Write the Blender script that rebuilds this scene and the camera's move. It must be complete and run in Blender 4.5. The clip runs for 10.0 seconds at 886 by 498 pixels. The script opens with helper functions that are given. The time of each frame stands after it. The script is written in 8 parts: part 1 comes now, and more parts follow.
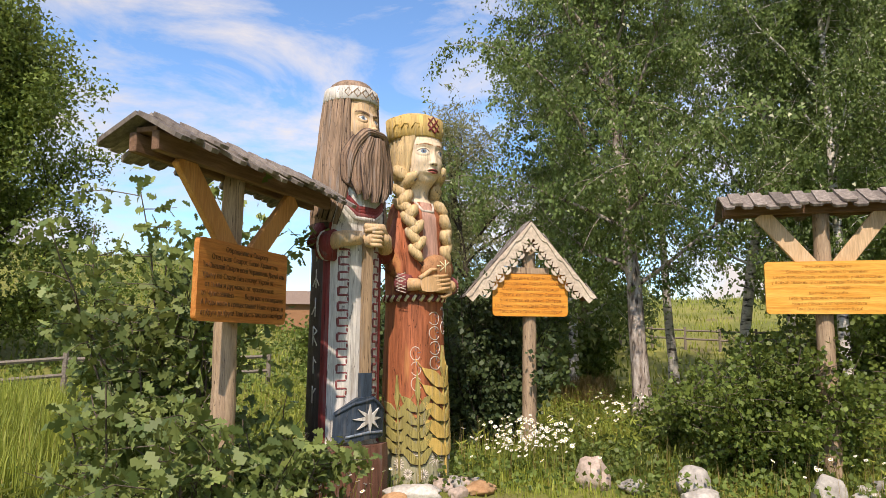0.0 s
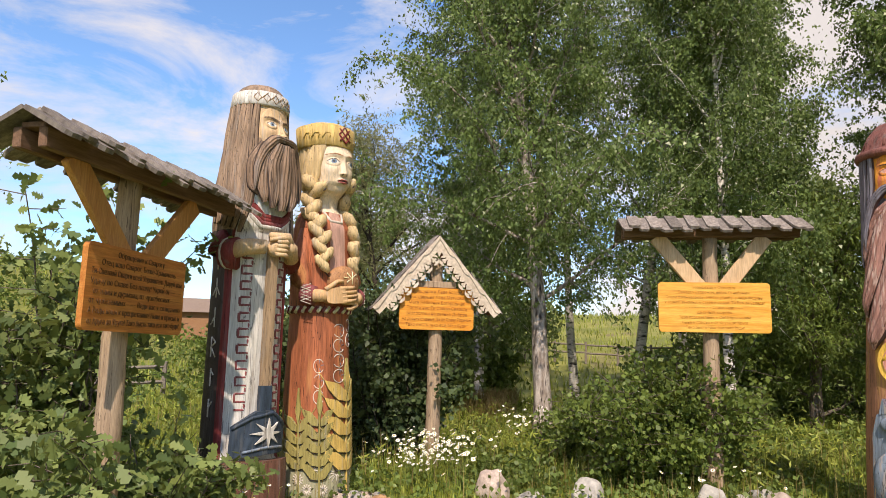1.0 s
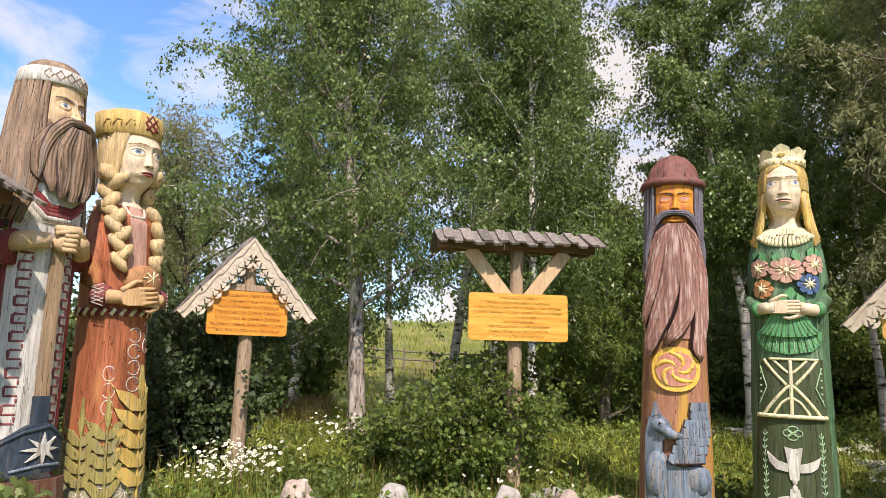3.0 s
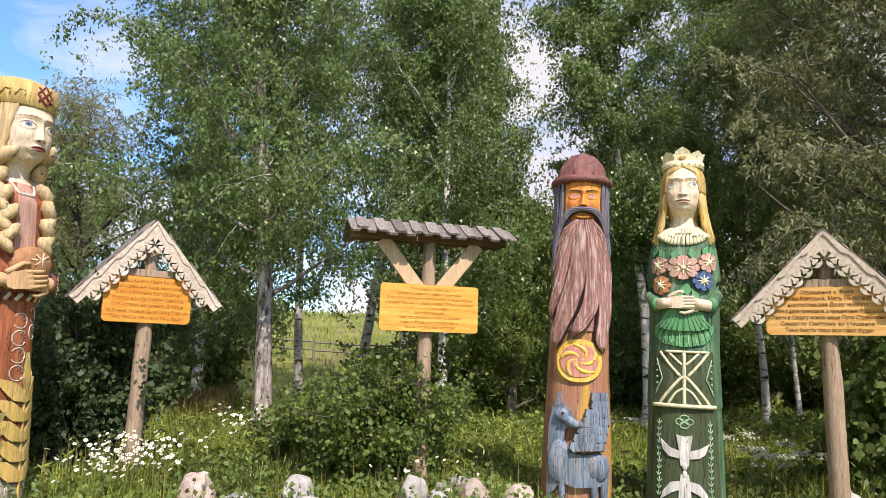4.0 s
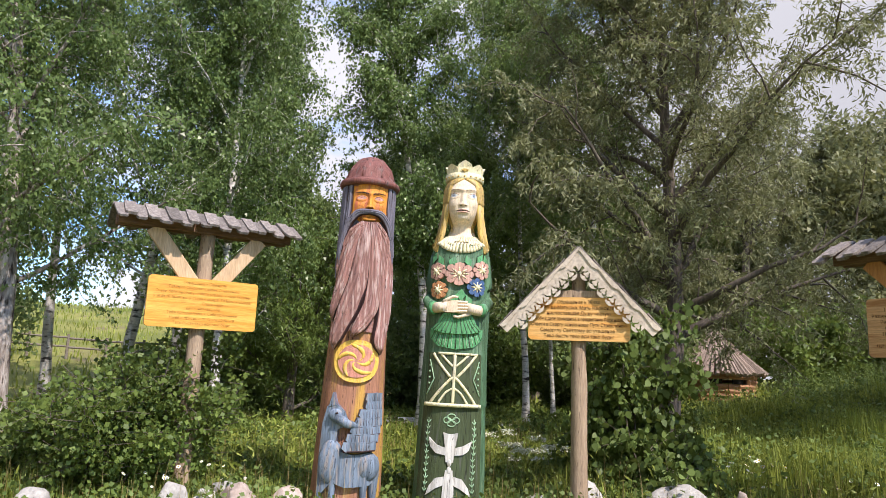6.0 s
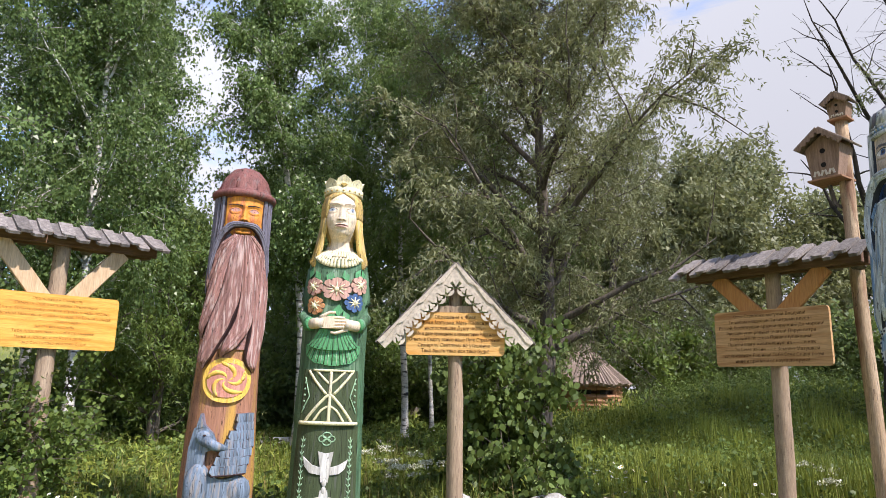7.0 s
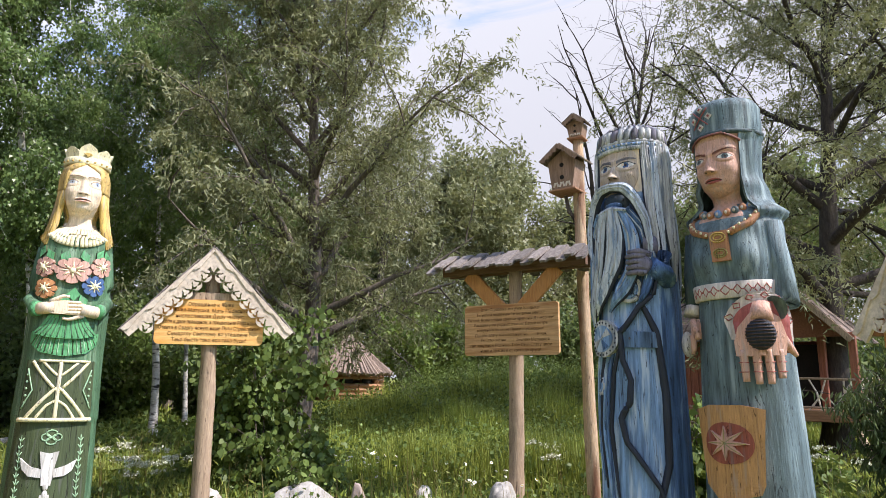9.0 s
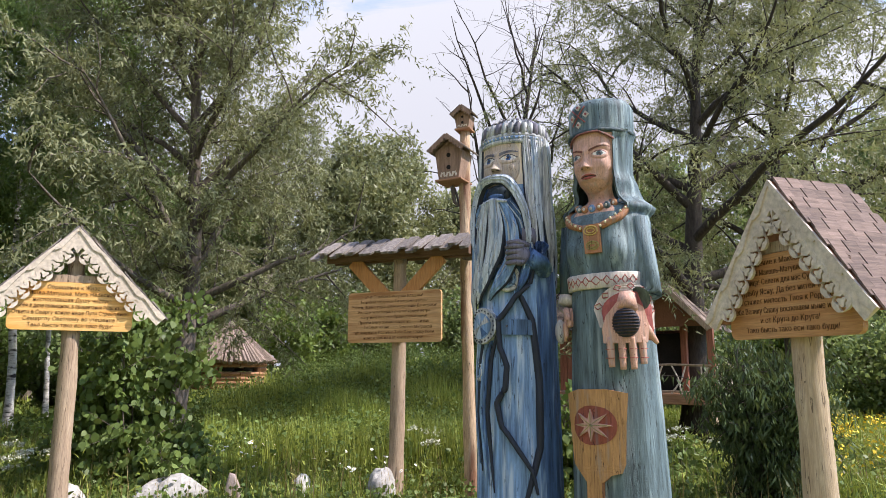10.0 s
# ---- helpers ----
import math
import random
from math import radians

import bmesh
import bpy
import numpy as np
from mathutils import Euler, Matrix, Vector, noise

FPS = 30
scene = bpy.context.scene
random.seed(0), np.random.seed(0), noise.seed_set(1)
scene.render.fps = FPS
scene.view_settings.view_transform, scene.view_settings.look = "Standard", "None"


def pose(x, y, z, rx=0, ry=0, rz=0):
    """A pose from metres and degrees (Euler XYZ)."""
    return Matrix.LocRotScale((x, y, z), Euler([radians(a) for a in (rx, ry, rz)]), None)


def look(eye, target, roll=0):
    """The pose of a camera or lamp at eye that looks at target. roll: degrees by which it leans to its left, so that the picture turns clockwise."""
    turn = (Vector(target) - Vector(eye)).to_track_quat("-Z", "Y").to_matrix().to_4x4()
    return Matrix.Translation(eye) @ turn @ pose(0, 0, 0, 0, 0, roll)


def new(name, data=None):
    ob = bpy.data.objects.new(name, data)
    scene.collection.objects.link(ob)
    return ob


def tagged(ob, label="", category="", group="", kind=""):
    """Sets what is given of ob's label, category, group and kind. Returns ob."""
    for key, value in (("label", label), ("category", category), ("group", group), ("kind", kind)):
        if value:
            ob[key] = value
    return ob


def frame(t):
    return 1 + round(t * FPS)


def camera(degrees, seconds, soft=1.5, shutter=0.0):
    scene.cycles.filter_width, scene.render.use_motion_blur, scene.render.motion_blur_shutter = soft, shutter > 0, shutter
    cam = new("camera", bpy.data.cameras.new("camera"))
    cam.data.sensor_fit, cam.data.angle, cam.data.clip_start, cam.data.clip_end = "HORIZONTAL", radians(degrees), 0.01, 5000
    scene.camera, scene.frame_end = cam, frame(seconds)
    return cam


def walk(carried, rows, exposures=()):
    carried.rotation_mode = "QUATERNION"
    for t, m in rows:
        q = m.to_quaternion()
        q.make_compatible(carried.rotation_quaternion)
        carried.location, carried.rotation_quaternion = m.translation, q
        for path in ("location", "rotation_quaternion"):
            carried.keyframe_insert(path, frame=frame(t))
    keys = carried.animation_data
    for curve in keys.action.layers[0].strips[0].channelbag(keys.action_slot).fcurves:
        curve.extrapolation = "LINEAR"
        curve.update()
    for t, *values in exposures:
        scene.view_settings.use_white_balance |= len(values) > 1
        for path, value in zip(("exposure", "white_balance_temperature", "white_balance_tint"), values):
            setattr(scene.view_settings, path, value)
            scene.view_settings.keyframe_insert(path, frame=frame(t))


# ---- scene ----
# the camera: a slow turn on the spot
cam = camera(66.25, 10.0, soft=0.7)
ROWS = [
    (0.0, 0.000, 0.000, 1.300, 97.70, -0.56, -0.20),
    (0.5, 0.009, -0.005, 1.306, 98.04, -0.80, -3.98),
    (1.0, 0.026, -0.002, 1.314, 98.79, -1.24, -7.88),
    (1.5, 0.051, 0.003, 1.321, 99.22, -1.24, -11.62),
    (2.0, 0.071, -0.004, 1.328, 99.39, -0.99, -15.54),
    (2.5, 0.091, -0.008, 1.328, 99.59, -1.15, -19.24),
    (4.0, 0.124, 0.004, 1.312, 99.13, -1.70, -30.13),
    (4.5, 0.135, 0.007, 1.307, 98.91, -1.95, -34.32),
    (5.0, 0.143, 0.003, 1.306, 98.86, -1.86, -38.43),
    (5.5, 0.158, 0.000, 1.306, 99.10, -2.37, -43.03),
    (7.0, 0.199, -0.030, 1.310, 101.41, -1.02, -57.98),
    (7.5, 0.210, -0.039, 1.312, 101.71, -0.89, -62.38),
    (8.0, 0.214, -0.058, 1.312, 101.80, -0.68, -67.61),
    (8.5, 0.203, -0.089, 1.312, 101.28, -0.43, -72.51),
    (9.0, 0.206, -0.126, 1.304, 100.82, -0.30, -77.10),
    (9.5, 0.217, -0.154, 1.297, 100.09, -0.11, -82.06),
    (10.0, 0.214, -0.188, 1.295, 99.86, -0.07, -86.35),
]
walk(cam, [(t, pose(x, y, z, rx, ry, rz)) for t, x, y, z, rx, ry, rz in ROWS],
     exposures=[(0.0, 0.86, 7700, 18), (2.5, 0.96, 7500, 18), (4.0, 1.06, 6900, 18), (5.5, 1.10, 6700, 18), (7.0, 1.20, 6350, 18), (10.0, 1.40, 6400, 18)])

# ---- light: a clear sun behind the camera, thin clouds ----
SUN_AZ, SUN_EL = 172.0, 49.0


def polar(az, r, z=0.0):
    """A place at az degrees to the left of +y, r metres away."""
    return Vector((-math.sin(radians(az)) * r, math.cos(radians(az)) * r, z))


world = bpy.data.worlds.new("sky")
scene.world = world
world.use_nodes = True
wn, wl = world.node_tree.nodes, world.node_tree.links
sky = wn.new("ShaderNodeTexSky")
sky.sky_type = "NISHITA"
sky.sun_disc = False
sky.sun_elevation = radians(SUN_EL)
sky.sun_rotation = radians(-SUN_AZ)
sky.air_density, sky.dust_density, sky.ozone_density = 1.0, 0.15, 4.0
tc = wn.new("ShaderNodeTexCoord")
mp = wn.new("ShaderNodeMapping")
mp.inputs["Scale"].default_value = (1.5, 1.5, 4.2)
cl = wn.new("ShaderNodeTexNoise")
cl.inputs["Scale"].default_value, cl.inputs["Detail"].default_value, cl.inputs["Roughness"].default_value = 2.1, 9, 0.62
cl.inputs["Distortion"].default_value = 0.5
# the cloud cover thickens towards +x
sep = wn.new("ShaderNodeSeparateXYZ")
cover = wn.new("ShaderNodeMath")
cover.operation = "MULTIPLY"
cover.inputs[1].default_value = 0.33
square = wn.new("ShaderNodeMath")
square.operation = "MULTIPLY"
add = wn.new("ShaderNodeMath")
add.operation = "ADD"
ramp = wn.new("ShaderNodeValToRGB")
ramp.color_ramp.elements[0].position, ramp.color_ramp.elements[1].position = 0.44, 0.68
# bright fair-weather clouds, greyer where they close up
cloud = wn.new("ShaderNodeMix")
cloud.data_type = "RGBA"
cloud.inputs["A"].default_value, cloud.inputs["B"].default_value = (3.2, 3.35, 3.6, 1), (1.85, 1.92, 2.05, 1)
deep = wn.new("ShaderNodeMix")
deep.data_type, deep.blend_type = "RGBA", "MULTIPLY"
deep.inputs["Factor"].default_value = 1.0
deep.inputs["B"].default_value = (0.60, 0.84, 1.0, 1)
mixc = wn.new("ShaderNodeMix")
mixc.data_type = "RGBA"
bg = wn["Background"]
bg.inputs["Strength"].default_value = 0.15
wl.new(tc.outputs["Generated"], mp.inputs["Vector"])
wl.new(mp.outputs[0], cl.inputs["Vector"])
wl.new(tc.outputs["Generated"], sep.inputs[0])
wl.new(sep.outputs["X"], square.inputs[0])
wl.new(sep.outputs["X"], square.inputs[1])
wl.new(square.outputs[0], cover.inputs[0])
wl.new(cl.outputs["Fac"], add.inputs[0])
wl.new(cover.outputs[0], add.inputs[1])
wl.new(add.outputs[0], ramp.inputs[0])
wl.new(ramp.outputs[0], mixc.inputs["Factor"])
wl.new(sky.outputs[0], deep.inputs["A"])
wl.new(deep.outputs["Result"], mixc.inputs["A"])
wl.new(square.outputs[0], cloud.inputs["Factor"])
wl.new(cloud.outputs["Result"], mixc.inputs["B"])
wl.new(mixc.outputs["Result"], bg.inputs["Color"])

sun = new("sun", bpy.data.lights.new("sun", "SUN"))
sun.data.energy, sun.data.angle, sun.data.color = 2.9, radians(0.8), (1.0, 0.94, 0.84)
sun.matrix_world = look(polar(SUN_AZ, math.cos(radians(SUN_EL)) * 30, math.sin(radians(SUN_EL)) * 30), (0, 0, 0))


# ---- materials ----
def surface(name, c1, c2, scale=6.0, stretch=(1, 1, 1), rough=0.8, bump=0.3, grain=40.0, lo=0.35, hi=0.65,
            spots=None, island=0.0, per_object=0.0, cracks=0.0, world_space=False, gloss=0.3):
    """Two colours mixed by noise, a finer grain on top, a second tone in patches, and relief."""
    m = bpy.data.materials.new(name)
    m.use_nodes = True
    n, l = m.node_tree.nodes, m.node_tree.links
    b = n["Principled BSDF"]
    co = n.new("ShaderNodeTexCoord")
    mapping = n.new("ShaderNodeMapping")
    mapping.inputs["Scale"].default_value = stretch
    l.new(co.outputs["Object"], mapping.inputs["Vector"])
    vec = mapping.outputs[0]
    if world_space:
        geo = n.new("ShaderNodeNewGeometry")
        l.new(geo.outputs["Position"], mapping.inputs["Vector"])
    big = n.new("ShaderNodeTexNoise")
    big.inputs["Scale"].default_value, big.inputs["Detail"].default_value = scale, 5
    fine = n.new("ShaderNodeTexNoise")
    fine.inputs["Scale"].default_value, fine.inputs["Detail"].default_value, fine.inputs["Roughness"].default_value = grain, 6, 0.65
    l.new(vec, big.inputs["Vector"])
    l.new(vec, fine.inputs["Vector"])
    r1 = n.new("ShaderNodeMapRange")
    r1.inputs["From Min"].default_value, r1.inputs["From Max"].default_value = lo, hi
    l.new(big.outputs["Fac"], r1.inputs["Value"])
    mix = n.new("ShaderNodeMix")
    mix.data_type = "RGBA"
    mix.inputs["A"].default_value, mix.inputs["B"].default_value = (*c1, 1), (*c2, 1)
    l.new(r1.outputs[0], mix.inputs["Factor"])
    colour = mix.outputs["Result"]
    # grain darkens and lightens
    r2 = n.new("ShaderNodeMapRange")
    r2.inputs["From Min"].default_value, r2.inputs["From Max"].default_value = 0.25, 0.75
    r2.inputs["To Min"].default_value, r2.inputs["To Max"].default_value = 0.6, 1.4
    l.new(fine.outputs["Fac"], r2.inputs["Value"])
    mul = n.new("ShaderNodeMix")
    mul.data_type, mul.blend_type = "RGBA", "MULTIPLY"
    mul.inputs["Factor"].default_value = 0.8
    l.new(colour, mul.inputs["A"])
    l.new(r2.outputs[0], mul.inputs["B"])
    colour = mul.outputs["Result"]
    if spots:
        col, sc, amount = spots
        sp = n.new("ShaderNodeTexNoise")
        sp.inputs["Scale"].default_value, sp.inputs["Detail"].default_value = sc, 4
        l.new(vec, sp.inputs["Vector"])
        r3 = n.new("ShaderNodeMapRange")
        r3.inputs["From Min"].default_value, r3.inputs["From Max"].default_value = 0.66 - 0.2 * amount, 0.74 - 0.12 * amount
        l.new(sp.outputs["Fac"], r3.inputs["Value"])
        m3 = n.new("ShaderNodeMix")
        m3.data_type = "RGBA"
        m3.inputs["B"].default_value = (*col, 1)
        l.new(r3.outputs[0], m3.inputs["Factor"])
        l.new(colour, m3.inputs["A"])
        colour = m3.outputs["Result"]
    if island or per_object:
        if island:
            g = n.new("ShaderNodeNewGeometry")
            rnd = g.outputs["Random Per Island"]
        else:
            g = n.new("ShaderNodeObjectInfo")
            rnd = g.outputs["Random"]
        k = island or per_object
        r4 = n.new("ShaderNodeMapRange")
        r4.inputs["To Min"].default_value, r4.inputs["To Max"].default_value = 1 - k, 1 + k
        l.new(rnd, r4.inputs["Value"])
        m4 = n.new("ShaderNodeMix")
        m4.data_type, m4.blend_type = "RGBA", "MULTIPLY"
        m4.inputs["Factor"].default_value = 1.0
        l.new(colour, m4.inputs["A"])
        l.new(r4.outputs[0], m4.inputs["B"])
        colour = m4.outputs["Result"]
    height = fine.outputs["Fac"]
    if cracks:
        vo = n.new("ShaderNodeTexNoise")
        vo.inputs["Scale"].default_value, vo.inputs["Detail"].default_value = 9.0, 2
        mp2 = n.new("ShaderNodeMapping")
        mp2.inputs["Scale"].default_value = (2.6, 2.6, 0.09)
        l.new(co.outputs["Object"], mp2.inputs["Vector"])
        l.new(mp2.outputs[0], vo.inputs["Vector"])
        ab = n.new("ShaderNodeMath")
        ab.operation = "COMPARE"
        ab.inputs[1].default_value, ab.inputs[2].default_value = 0.5, 0.006 * cracks
        l.new(vo.outputs["Fac"], ab.inputs[0])
        m5 = n.new("ShaderNodeMix")
        m5.data_type = "RGBA"
        m5.inputs["B"].default_value = (c1[0] * 0.22, c1[1] * 0.2, c1[2] * 0.2, 1)
        f5 = n.new("ShaderNodeMath")
        f5.operation = "MULTIPLY"
        f5.inputs[1].default_value = 0.8
        l.new(ab.outputs[0], f5.inputs[0])
        l.new(f5.outputs[0], m5.inputs["Factor"])
        l.new(colour, m5.inputs["A"])
        colour = m5.outputs["Result"]
        sub = n.new("ShaderNodeMath")
        sub.operation = "SUBTRACT"
        l.new(height, sub.inputs[0])
        l.new(ab.outputs[0], sub.inputs[1])
        height = sub.outputs[0]
    l.new(colour, b.inputs["Base Color"])
    r5 = n.new("ShaderNodeMapRange")
    r5.inputs["To Min"].default_value, r5.inputs["To Max"].default_value = max(0.05, rough - 0.12), min(1, rough + 0.12)
    l.new(big.outputs["Fac"], r5.inputs["Value"])
    l.new(r5.outputs[0], b.inputs["Roughness"])
    b.inputs["Specular IOR Level"].default_value = gloss
    if bump:
        bp = n.new("ShaderNodeBump")
        bp.inputs["Strength"].default_value, bp.inputs["Distance"].default_value = bump, 0.01
        l.new(height, bp.inputs["Height"])
        l.new(bp.outputs[0], b.inputs["Normal"])
    return m


def leafy(name, c1, c2, translucent=0.35, spread=0.35, rough=0.5, warm=(0.16, 0.16, 0.03)):
    """A leaf: gloss on top, light shining through, each leaf a little different."""
    m = bpy.data.materials.new(name)
    m.use_nodes = True
    n, l = m.node_tree.nodes, m.node_tree.links
    b, out = n["Principled BSDF"], n["Material Output"]
    g = n.new("ShaderNodeNewGeometry")
    mix = n.new("ShaderNodeMix")
    mix.data_type = "RGBA"
    mix.inputs["A"].default_value, mix.inputs["B"].default_value = (*c1, 1), (*c2, 1)
    l.new(g.outputs["Random Per Island"], mix.inputs["Factor"])
    ns = n.new("ShaderNodeTexNoise")
    ns.inputs["Scale"].default_value, ns.inputs["Detail"].default_value = 0.9, 3
    co = n.new("ShaderNodeTexCoord")
    l.new(co.outputs["Object"], ns.inputs["Vector"])
    r = n.new("ShaderNodeMapRange")
    r.inputs["From Min"].default_value, r.inputs["From Max"].default_value = 0.3, 0.7
    r.inputs["To Min"].default_value, r.inputs["To Max"].default_value = 1 - spread, 1 + spread
    l.new(ns.outputs["Fac"], r.inputs["Value"])
    mul = n.new("ShaderNodeMix")
    mul.data_type, mul.blend_type = "RGBA", "MULTIPLY"
    mul.inputs["Factor"].default_value = 1.0
    l.new(mix.outputs["Result"], mul.inputs["A"])
    l.new(r.outputs[0], mul.inputs["B"])
    l.new(mul.outputs["Result"], b.inputs["Base Color"])
    b.inputs["Roughness"].default_value = rough
    b.inputs["Specular IOR Level"].default_value = 0.35
    tr = n.new("ShaderNodeBsdfTranslucent")
    ms = n.new("ShaderNodeMixShader")
    ms.inputs[0].default_value = translucent
    m2 = n.new("ShaderNodeMix")
    m2.data_type = "RGBA"
    m2.inputs["Factor"].default_value = 0.5
    m2.inputs["B"].default_value = (*warm, 1)
    l.new(mul.outputs["Result"], m2.inputs["A"])
    l.new(m2.outputs["Result"], tr.inputs["Color"])
    l.new(b.outputs[0], ms.inputs[1])
    l.new(tr.outputs[0], ms.inputs[2])
    l.new(ms.outputs[0], out.inputs["Surface"])
    return m


